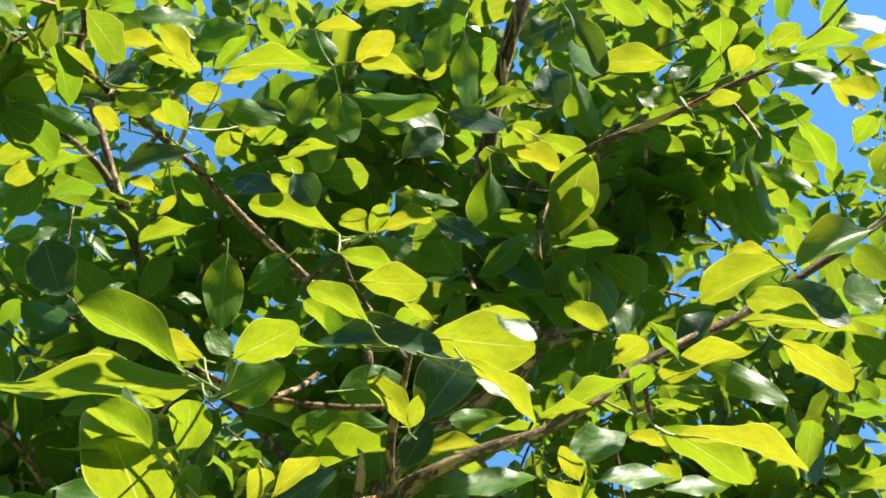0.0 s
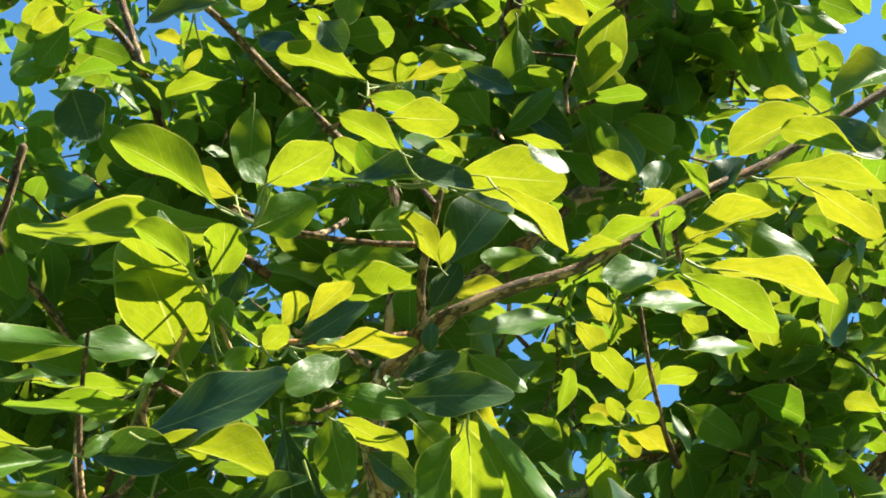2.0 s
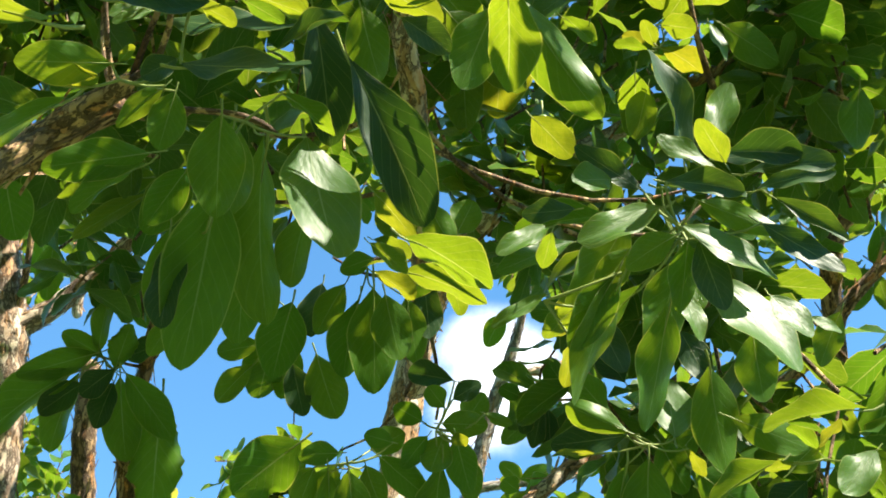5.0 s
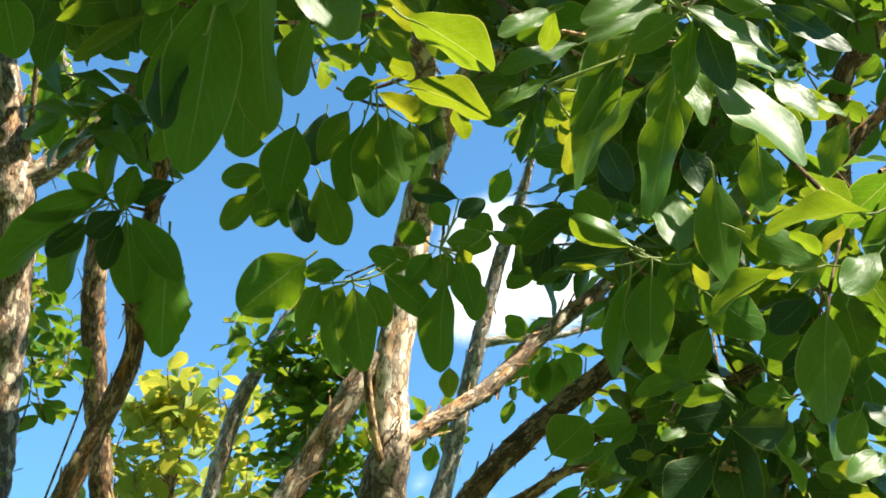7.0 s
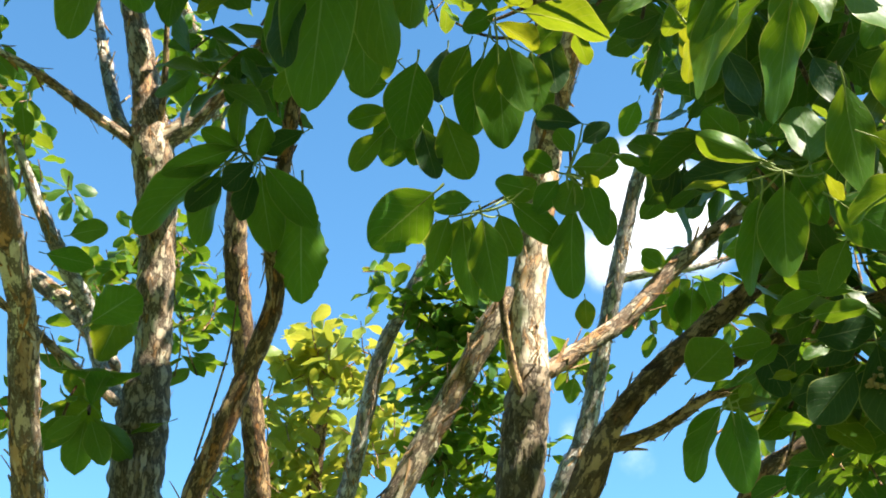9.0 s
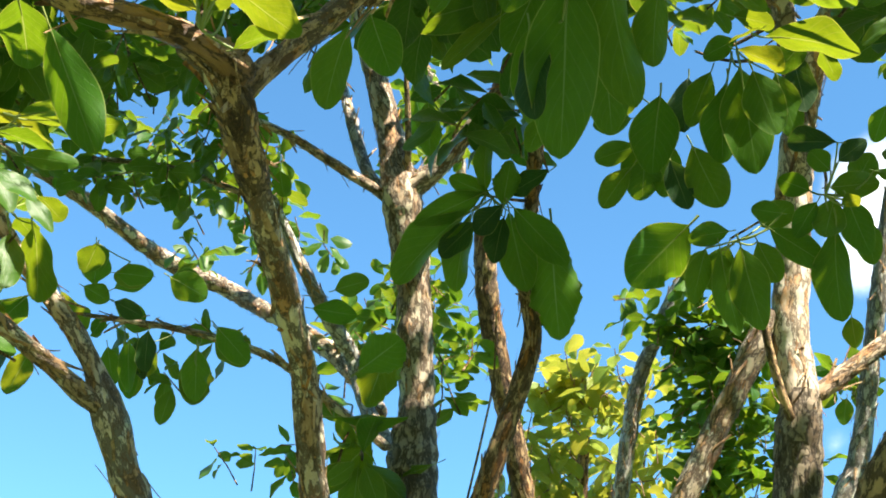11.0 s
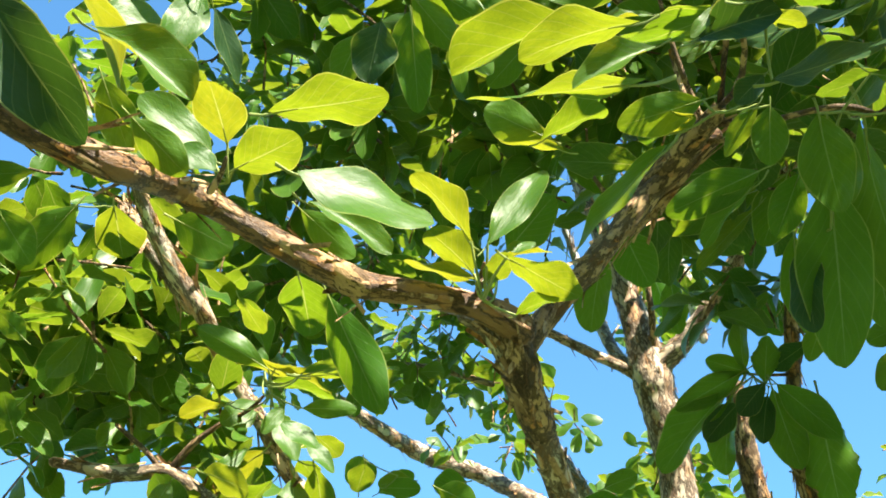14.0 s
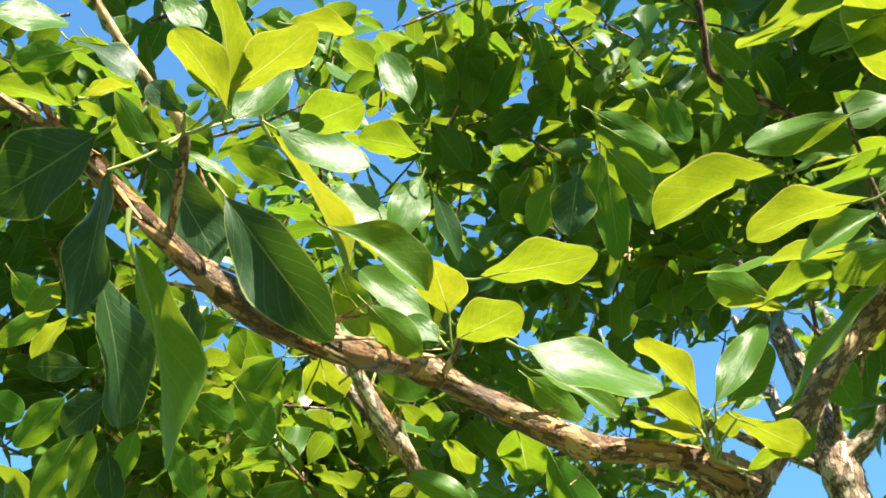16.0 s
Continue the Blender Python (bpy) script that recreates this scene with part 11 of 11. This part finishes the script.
crown_left_tree.clump((-0.759, 1.292, 2.866), (0.216, 0.050, 0.240), ((0.827, 0.561, 0.040), (0.268, -0.455, 0.849), (-0.494, 0.691, 0.527)), 63, 0.078)
crown_left_tree.clump((-1.330, 0.772, 2.631), (0.202, 0.124, 0.360), ((0.754, 0.656, 0.041), (0.368, -0.473, 0.800), (-0.544, 0.588, 0.598)), 179, 0.078)
crown_left_tree.clump((-1.422, 0.827, 2.492), (0.179, 0.117, 0.360), ((0.754, 0.656, 0.041), (0.368, -0.473, 0.800), (-0.544, 0.588, 0.598)), 168, 0.073)
crown_left_tree.clump((-1.292, 1.052, 2.791), (0.176, 0.176, 0.360), ((0.754, 0.656, 0.041), (0.368, -0.473, 0.800), (-0.544, 0.588, 0.598)), 147, 0.073)
crown_left_tree.clump((-0.944, 1.027, 2.931), (0.166, 0.166, 0.240), ((0.754, 0.656, 0.041), (0.368, -0.473, 0.800), (-0.544, 0.588, 0.598)), 179, 0.076)
crown_left_tree.clump((-1.001, 0.931, 3.124), (0.265, 0.150, 0.360), ((0.682, 0.730, 0.047), (0.434, -0.455, 0.777), (-0.588, 0.510, 0.627)), 274, 0.076)
crown_left_tree.clump((-0.937, 1.290, 3.274), (0.296, 0.197, 0.360), ((0.682, 0.730, 0.047), (0.434, -0.455, 0.777), (-0.588, 0.510, 0.627)), 242, 0.073)
crown_left_tree.clump((-0.885, 0.531, 2.696), (0.097, 0.117, 0.120), ((0.682, 0.730, 0.047), (0.434, -0.455, 0.777), (-0.588, 0.510, 0.627)), 63, 0.073)
crown_left_tree.clump((-1.352, 0.738, 2.568), (0.233, 0.124, 0.360), ((0.682, 0.730, 0.047), (0.434, -0.455, 0.777), (-0.588, 0.510, 0.627)), 231, 0.078)
crown_left_tree.clump((-1.311, 0.449, 2.460), (0.094, 0.148, 0.360), ((0.682, 0.730, 0.047), (0.434, -0.455, 0.777), (-0.588, 0.510, 0.627)), 137, 0.084)
crown_left_tree.clump((-1.294, 1.567, 3.288), (0.342, 0.148, 0.360), ((0.682, 0.730, 0.047), (0.434, -0.455, 0.777), (-0.588, 0.510, 0.627)), 179, 0.067)
crown_left_tree.clump((-0.896, 1.343, 3.266), (0.246, 0.158, 0.360), ((0.754, 0.656, 0.041), (0.368, -0.473, 0.800), (-0.544, 0.588, 0.598)), 179, 0.073)
crown_middle_tree.clump((-0.163, 1.119, 2.718), (0.081, 0.067, 0.120), ((0.989, 0.146, 0.003), (0.108, -0.746, 0.657), (-0.098, 0.650, 0.753)), 40, 0.075)
crown_middle_tree.clump((-0.262, 1.643, 3.217), (0.138, 0.138, 0.240), ((0.987, 0.162, 0.010), (0.092, -0.605, 0.791), (-0.134, 0.780, 0.612)), 70, 0.075)
crown_left_tree.clump((-1.138, 0.904, 2.223), (0.097, 0.084, 0.120), ((0.827, 0.561, 0.040), (0.268, -0.455, 0.849), (-0.494, 0.691, 0.527)), 60, 0.062)
crown_left_tree.clump((-1.145, 0.874, 2.369), (0.088, 0.054, 0.120), ((0.827, 0.561, 0.040), (0.268, -0.455, 0.849), (-0.494, 0.691, 0.527)), 40, 0.062)
crown_near_tree.clump((-0.450, 1.569, 3.270), (0.118, 0.118, 0.240), ((0.987, 0.162, 0.010), (0.092, -0.605, 0.791), (-0.134, 0.780, 0.612)), 50, 0.075)
crown_middle_tree.clump((-0.703, 1.569, 3.851), (0.513, 0.394, 0.240), ((0.989, 0.146, 0.003), (0.108, -0.746, 0.657), (-0.098, 0.650, 0.753)), 240, 0.075)
crown_middle_tree.clump((0.206, 1.703, 3.854), (0.513, 0.394, 0.240), ((0.989, 0.146, 0.003), (0.108, -0.746, 0.657), (-0.098, 0.650, 0.753)), 240, 0.075)
crown_middle_tree.clump((-0.137, 1.295, 4.284), (1.058, 0.299, 0.240), ((0.990, 0.142, -0.006), (0.115, -0.776, 0.620), (-0.083, 0.615, 0.784)), 260, 0.07)
crown_middle_tree.clump((-0.735, 1.950, 3.326), (0.377, 0.160, 0.240), ((0.989, 0.149, 0.004), (0.104, -0.712, 0.695), (-0.106, 0.687, 0.719)), 110, 0.075)
crown_left_tree.clump((-1.524, 1.218, 3.547), (0.596, 0.358, 0.240), ((0.682, 0.730, 0.047), (0.434, -0.455, 0.777), (-0.588, 0.510, 0.627)), 200, 0.07)
crown_left_tree.clump((-2.066, 1.252, 3.093), (0.394, 0.358, 0.240), ((0.754, 0.656, 0.041), (0.368, -0.473, 0.800), (-0.544, 0.588, 0.598)), 150, 0.07)
crown_middle_tree.clump((-0.006, 1.722, 3.164), (0.118, 0.168, 0.240), ((0.987, 0.161, 0.007), (0.102, -0.661, 0.743), (-0.125, 0.733, 0.669)), 60, 0.075)
crown_middle_tree.clump((-0.394, 1.391, 3.454), (0.118, 0.158, 0.240), ((0.987, 0.161, 0.007), (0.102, -0.661, 0.743), (-0.125, 0.733, 0.669)), 60, 0.075)
crown_middle_tree.clump((0.006, 1.801, 3.270), (0.093, 0.145, 0.240), ((0.987, 0.162, 0.010), (0.092, -0.605, 0.791), (-0.134, 0.780, 0.612)), 50, 0.075)
crown_right_tree.clump((0.399, 1.981, 3.127), (0.124, 0.166, 0.240), ((0.987, 0.162, 0.010), (0.092, -0.605, 0.791), (-0.134, 0.780, 0.612)), 37, 0.09)
crown_far_tree.clump((-1.452, 3.746, 3.347), (0.205, 0.131, 0.240), ((0.949, 0.314, 0.012), (0.141, -0.461, 0.876), (-0.281, 0.830, 0.482)), 100, 0.088)
crown_middle_tree.clump((-0.447, 1.601, 3.212), (0.158, 0.118, 0.240), ((0.989, 0.146, 0.003), (0.107, -0.735, 0.670), (-0.100, 0.662, 0.743)), 60, 0.075)
crown_thin_grey_tree.clump((-0.886, 3.089, 3.066), (0.105, 0.135, 0.180), ((0.949, 0.314, 0.012), (0.141, -0.461, 0.876), (-0.281, 0.830, 0.482)), 60, 0.06)
crown_middle_tree.clump((-0.160, 1.747, 3.466), (0.283, 0.218, 0.240), ((0.987, 0.161, 0.007), (0.102, -0.661, 0.743), (-0.125, 0.733, 0.669)), 120, 0.075)
crown_thin_grey_tree.clump((-0.874, 3.154, 2.961), (0.135, 0.211, 0.180), ((0.949, 0.314, 0.012), (0.141, -0.461, 0.876), (-0.281, 0.830, 0.482)), 110, 0.065)
crown_grey_stem_tree.clump((-0.169, 2.399, 3.316), (0.124, 0.100, 0.180), ((0.983, 0.181, 0.010), (0.080, -0.481, 0.873), (-0.163, 0.858, 0.488)), 50, 0.065)
crown_grey_stem_tree.clump((-0.273, 2.645, 2.848), (0.075, 0.075, 0.120), ((0.983, 0.181, 0.010), (0.080, -0.481, 0.873), (-0.163, 0.858, 0.488)), 30, 0.065)
crown_right_tree.clump((-0.108, 1.959, 3.002), (0.172, 0.121, 0.240), ((0.983, 0.181, 0.010), (0.080, -0.481, 0.873), (-0.163, 0.858, 0.488)), 62, 0.082)
crown_back_tree.clump((-1.478, 2.574, 3.062), (0.081, 0.189, 0.120), ((0.983, 0.181, 0.010), (0.080, -0.481, 0.873), (-0.163, 0.858, 0.488)), 55, 0.07)
crown_far_tree.clump((-1.350, 3.920, 3.221), (0.168, 0.224, 0.240), ((0.985, 0.174, 0.007), (0.081, -0.492, 0.867), (-0.155, 0.853, 0.498)), 84, 0.088)
crown_right_tree.clump((0.241, 1.956, 3.042), (0.263, 0.091, 0.240), ((0.988, 0.156, 0.004), (0.106, -0.687, 0.719), (-0.115, 0.710, 0.695)), 110, 0.075)
crown_thin_grey_tree.clump((-0.847, 3.184, 2.951), (0.105, 0.196, 0.180), ((0.985, 0.174, 0.007), (0.081, -0.492, 0.867), (-0.155, 0.853, 0.498)), 90, 0.06)
crown_left_tree.clump((-1.770, 0.604, 3.341), (0.124, 0.104, 0.180), ((0.731, 0.681, 0.045), (0.387, -0.468, 0.795), (-0.563, 0.564, 0.605)), 40, 0.07)
crown_left_tree.clump((-1.665, 1.386, 3.107), (0.137, 0.126, 0.180), ((0.731, 0.681, 0.045), (0.387, -0.468, 0.795), (-0.563, 0.564, 0.605)), 50, 0.07)
crown_middle_tree.clump((0.301, 1.307, 4.167), (0.262, 0.155, 0.240), ((0.990, 0.142, -0.006), (0.115, -0.776, 0.620), (-0.083, 0.615, 0.784)), 80, 0.075)
crown_middle_tree.clump((-0.645, 1.181, 4.166), (0.274, 0.143, 0.240), ((0.990, 0.142, -0.006), (0.115, -0.776, 0.620), (-0.083, 0.615, 0.784)), 70, 0.075)
crown_middle_tree.clump((0.667, 1.690, 3.905), (0.131, 0.334, 0.240), ((0.990, 0.142, -0.006), (0.115, -0.776, 0.620), (-0.083, 0.615, 0.784)), 80, 0.075)
crown_middle_tree.clump((-0.984, 1.114, 4.183), (0.119, 0.191, 0.240), ((0.990, 0.142, -0.006), (0.115, -0.776, 0.620), (-0.083, 0.615, 0.784)), 50, 0.075)
crown_middle_tree.clump((-0.401, 1.720, 3.767), (0.191, 0.155, 0.240), ((0.990, 0.142, -0.002), (0.109, -0.753, 0.648), (-0.091, 0.642, 0.761)), 50, 0.075)
crown_middle_tree.clump((-0.230, 2.071, 3.453), (0.239, 0.143, 0.240), ((0.989, 0.149, 0.004), (0.104, -0.712, 0.695), (-0.106, 0.687, 0.719)), 60, 0.075)
crown_left_tree.clump((-1.461, 0.768, 3.398), (0.207, 0.135, 0.240), ((0.682, 0.730, 0.047), (0.434, -0.455, 0.777), (-0.588, 0.510, 0.627)), 90, 0.075)
crown_left_tree.clump((-1.476, 0.963, 3.226), (0.156, 0.104, 0.240), ((0.682, 0.730, 0.047), (0.434, -0.455, 0.777), (-0.588, 0.510, 0.627)), 50, 0.075)
crown_left_tree.clump((-1.339, 1.614, 3.208), (0.137, 0.114, 0.180), ((0.682, 0.730, 0.047), (0.434, -0.455, 0.777), (-0.588, 0.510, 0.627)), 40, 0.07)
crown_near_tree.clump((-0.823, 1.584, 2.803), (0.141, 0.071, 0.180), ((0.987, 0.161, 0.007), (0.102, -0.661, 0.743), (-0.125, 0.733, 0.669)), 35, 0.08)
crown_middle_tree.clump((0.360, 1.456, 4.669), (0.420, 0.280, 0.240), ((0.990, 0.142, -0.006), (0.115, -0.776, 0.620), (-0.083, 0.615, 0.784)), 110, 0.075)
# unseen clumps, added towards the sun to shade the leaves on the right
crown_right_tree.clump((0.870, 1.590, 3.160), (0.320, 0.300, 0.280), ((1, 0, 0), (0, 1, 0), (0, 0, 1)), 170, 0.07)
crown_right_tree.clump((0.760, 1.620, 2.850), (0.200, 0.250, 0.200), ((1, 0, 0), (0, 1, 0), (0, 0, 1)), 90, 0.07)
crown_right_tree.clump((1.100, 1.300, 3.200), (0.300, 0.300, 0.300), ((1, 0, 0), (0, 1, 0), (0, 0, 1)), 120, 0.07)
# more clumps outside the view, added sunward to darken the topmost leaves
crown_middle_tree.clump((0.062, 0.474, 3.698), (0.240, 0.240, 0.200), ((1, 0, 0), (0, 1, 0), (0, 0, 1)), 75, 0.068)
crown_middle_tree.clump((0.385, 0.603, 3.784), (0.240, 0.240, 0.200), ((1, 0, 0), (0, 1, 0), (0, 0, 1)), 75, 0.068)
crown_middle_tree.clump((0.702, 0.635, 3.821), (0.240, 0.240, 0.200), ((1, 0, 0), (0, 1, 0), (0, 0, 1)), 75, 0.068)
crown_middle_tree.clump((0.812, 0.753, 3.683), (0.240, 0.240, 0.200), ((1, 0, 0), (0, 1, 0), (0, 0, 1)), 75, 0.068)
crown_middle_tree.clump((0.700, 1.209, 3.661), (0.240, 0.240, 0.200), ((1, 0, 0), (0, 1, 0), (0, 0, 1)), 75, 0.068)
crown_near_tree.clump((-0.954, 0.222, 2.922), (0.200, 0.200, 0.120), ((1, 0, 0), (0, 1, 0), (0, 0, 1)), 70, 0.07)
crown_near_tree.clump((-0.762, 0.220, 3.011), (0.200, 0.200, 0.120), ((1, 0, 0), (0, 1, 0), (0, 0, 1)), 70, 0.07)
crown_thin_grey_tree.clump((-0.880, 2.977, 3.128), (0.081, 0.120, 0.081), ((1, 0, 0), (0, 1, 0), (0, 0, 1)), 34, 0.072)
crown_thin_grey_tree.clump((-0.834, 3.058, 3.000), (0.088, 0.120, 0.088), ((1, 0, 0), (0, 1, 0), (0, 0, 1)), 34, 0.072)
crown_thin_grey_tree.clump((-0.788, 3.140, 2.873), (0.088, 0.120, 0.088), ((1, 0, 0), (0, 1, 0), (0, 0, 1)), 34, 0.072)
crown_thin_grey_tree.clump((-0.902, 3.111, 2.884), (0.073, 0.120, 0.073), ((1, 0, 0), (0, 1, 0), (0, 0, 1)), 34, 0.072)
crown_thin_grey_tree.clump((-0.872, 3.197, 2.744), (0.103, 0.120, 0.103), ((1, 0, 0), (0, 1, 0), (0, 0, 1)), 34, 0.072)
crown_thin_grey_tree.clump((-0.727, 3.224, 2.745), (0.073, 0.120, 0.073), ((1, 0, 0), (0, 1, 0), (0, 0, 1)), 34, 0.072)
crown_thin_grey_tree.clump((-0.956, 3.167, 2.769), (0.073, 0.120, 0.073), ((1, 0, 0), (0, 1, 0), (0, 0, 1)), 34, 0.072)
crown_thin_grey_tree.clump((-0.908, 3.234, 2.666), (0.088, 0.120, 0.088), ((1, 0, 0), (0, 1, 0), (0, 0, 1)), 34, 0.072)
crown_thin_grey_tree.clump((-0.564, 3.137, 2.952), (0.059, 0.120, 0.059), ((1, 0, 0), (0, 1, 0), (0, 0, 1)), 34, 0.072)
crown_thin_grey_tree.clump((-0.781, 3.010, 3.104), (0.059, 0.120, 0.059), ((1, 0, 0), (0, 1, 0), (0, 0, 1)), 34, 0.072)
crown_thin_grey_tree.clump((-0.944, 3.009, 3.051), (0.059, 0.120, 0.059), ((1, 0, 0), (0, 1, 0), (0, 0, 1)), 34, 0.072)
crown_right_tree.clump((0.016, 2.027, 2.227), (0.052, 0.100, 0.052), ((1, 0, 0), (0, 1, 0), (0, 0, 1)), 24, 0.070)
crown_right_tree.clump((0.101, 2.047, 2.220), (0.052, 0.100, 0.052), ((1, 0, 0), (0, 1, 0), (0, 0, 1)), 24, 0.070)
crown_right_tree.clump((0.179, 2.049, 2.243), (0.043, 0.100, 0.043), ((1, 0, 0), (0, 1, 0), (0, 0, 1)), 24, 0.070)
crown_right_tree.clump((0.271, 2.079, 2.222), (0.052, 0.100, 0.052), ((1, 0, 0), (0, 1, 0), (0, 0, 1)), 24, 0.070)
crown_back_tree.clump((-1.181, 2.190, 2.771), (0.056, 0.080, 0.056), ((1, 0, 0), (0, 1, 0), (0, 0, 1)), 18, 0.075)
crown_back_tree.clump((-1.166, 2.237, 2.693), (0.045, 0.080, 0.045), ((1, 0, 0), (0, 1, 0), (0, 0, 1)), 18, 0.075)
crown_back_tree.clump((-1.264, 2.141, 2.829), (0.045, 0.080, 0.045), ((1, 0, 0), (0, 1, 0), (0, 0, 1)), 18, 0.075)
crown_near_tree.finish(near_tree, DEEP, BROWN, "loose mass of small green leaves")
crown_right_tree.finish(right_tree, DEEP, BROWN, "loose mass of small green leaves")
crown_middle_tree.finish(middle_tree, CROWN, BROWN, "loose mass of small green leaves")
crown_side_stem_tree.finish(side_stem_tree, CROWN, BROWN, "loose mass of small green leaves")
crown_broken_stem.finish(broken_stem, CROWN, BROWN, "loose mass of small green leaves")
crown_back_tree.finish(back_tree, CROWN, BROWN, "loose mass of small green leaves")
crown_grey_stem_tree.finish(grey_stem_tree, CROWN, BROWN, "loose mass of small green leaves")
crown_thin_grey_tree.finish(thin_grey_tree, CROWN, BROWN, "loose mass of small green leaves")
crown_left_tree.finish(left_tree, CROWN, BROWN, "loose mass of small green leaves")
crown_far_tree.finish(far_tree, YOUNG, BROWN, "loose mass of small green leaves")


# ---- unseen trees, added round about to block light from the low sky ----
def screen_tree(place, height, spread, seed):
    """A broad tree added out of view as a light screen: a trunk, three limbs and a crown of coarse leaves."""
    tree = thing("tree", "broad green tree added out of view to block low sky light", "tree", place, "trees round about")
    x, y = place[:2]
    limb(tree, "trunk", BROWN, (x, y, -0.05, 0.16), (x + 0.05, y, 0.3 * height, 0.12), (x, y + 0.06, 0.75 * height, 0.05))
    crown = Crown(seed)
    rng = crown.rng
    for k in range(3):
        a = 2.1 * k + seed
        limb(tree, "branch", BROWN, (x, y, 0.3 * height, 0.07), (x + 0.35 * spread * math.cos(a), y + 0.35 * spread * math.sin(a), 0.55 * height, 0.05), (x + 0.6 * spread * math.cos(a), y + 0.6 * spread * math.sin(a), 0.75 * height, 0.02))
    for k in range(9):
        a, far = 2.4 * k, spread * 0.62 * math.sqrt(k / 9)
        z = height * (0.36 + 0.46 * rng.rand())
        crown.clump((x + far * math.cos(a), y + far * math.sin(a), z), (0.5 * spread, 0.5 * spread, 0.2 * height), ((1, 0, 0), (0, 1, 0), (0, 0, 1)), 150, 0.30)
    crown.finish(tree, CROWN, BROWN, "coarse mass of green leaves")


for k, (bearing, far, height) in enumerate([(25, 10, 4.0), (55, 8.0, 5.0), (82, 8.5, 5.4), (106, 8.0, 6.4), (128, 6.5, 7.0), (152, 6.0, 7.0), (176, 6.2, 7.2), (200, 6.0, 7.0), (224, 6.2, 6.8), (248, 6.6, 6.0), (272, 8.5, 4.2), (294, 11, 4.0), (316, 12, 4.0), (338, 12, 4.0), (0, 12, 4.0)]):
    screen_tree((far * math.sin(radians(bearing)), far * math.cos(radians(bearing)), 0), height, 0.36 * far, 50 + k)


# ---- small things among the leaves ----
def ball(bm, centre, r, squash=1.0, segments=10):
    got = bmesh.ops.create_uvsphere(bm, u_segments=segments, v_segments=7, radius=r)["verts"]
    for v in got:
        v.co = Vector(centre) + Vector((v.co.x, v.co.y, v.co.z * squash))


def mesh_of(bm, name, skin):
    me = bpy.data.meshes.new(name)
    bm.to_mesh(me)
    bm.free()
    me.materials.append(skin)
    me.polygons.foreach_set("use_smooth", [True] * len(me.polygons))
    return me


DRY = plain("dry_petals", (0.55, 0.40, 0.18), 0.8)
FRUIT = plain("green_fruit", (0.16, 0.26, 0.06), 0.4)
place = Vector((0.082, 1.541, 2.129))
head = thing("seed_head", "small dried cream seed head among dark leaves", "seed head", place)
rng = random.Random(5)
for k in range(22):
    bm = bmesh.new()
    ball(bm, [rng.gauss(0, 0.008) for _ in range(3)], rng.uniform(0.0022, 0.0045), rng.uniform(0.35, 0.9), 7)
    for v in bm.verts:
        v.co += Vector((rng.gauss(0, 0.0008), rng.gauss(0, 0.0008), rng.gauss(0, 0.0008)))
    ob = new("dry_floret", mesh_of(bm, "dry_floret", DRY))
    ob.parent = head
place = Vector((-0.073, 1.101, 2.575))
berry = thing("fruit", "small round unripe green fruit on a twig", "fruit", place)
bm = bmesh.new()
ball(bm, (0, 0, 0), 0.0065, 1.05, 16)
ob = new("flesh", mesh_of(bm, "flesh", FRUIT))
ob.parent = berry
bm = bmesh.new()
bmesh.ops.create_cone(bm, cap_ends=True, segments=6, radius1=0.0008, radius2=0.0012, depth=0.022, matrix=Matrix.Translation((0, 0, 0.017)))
ob = new("stem", mesh_of(bm, "stem", STALK))
ob.parent = berry
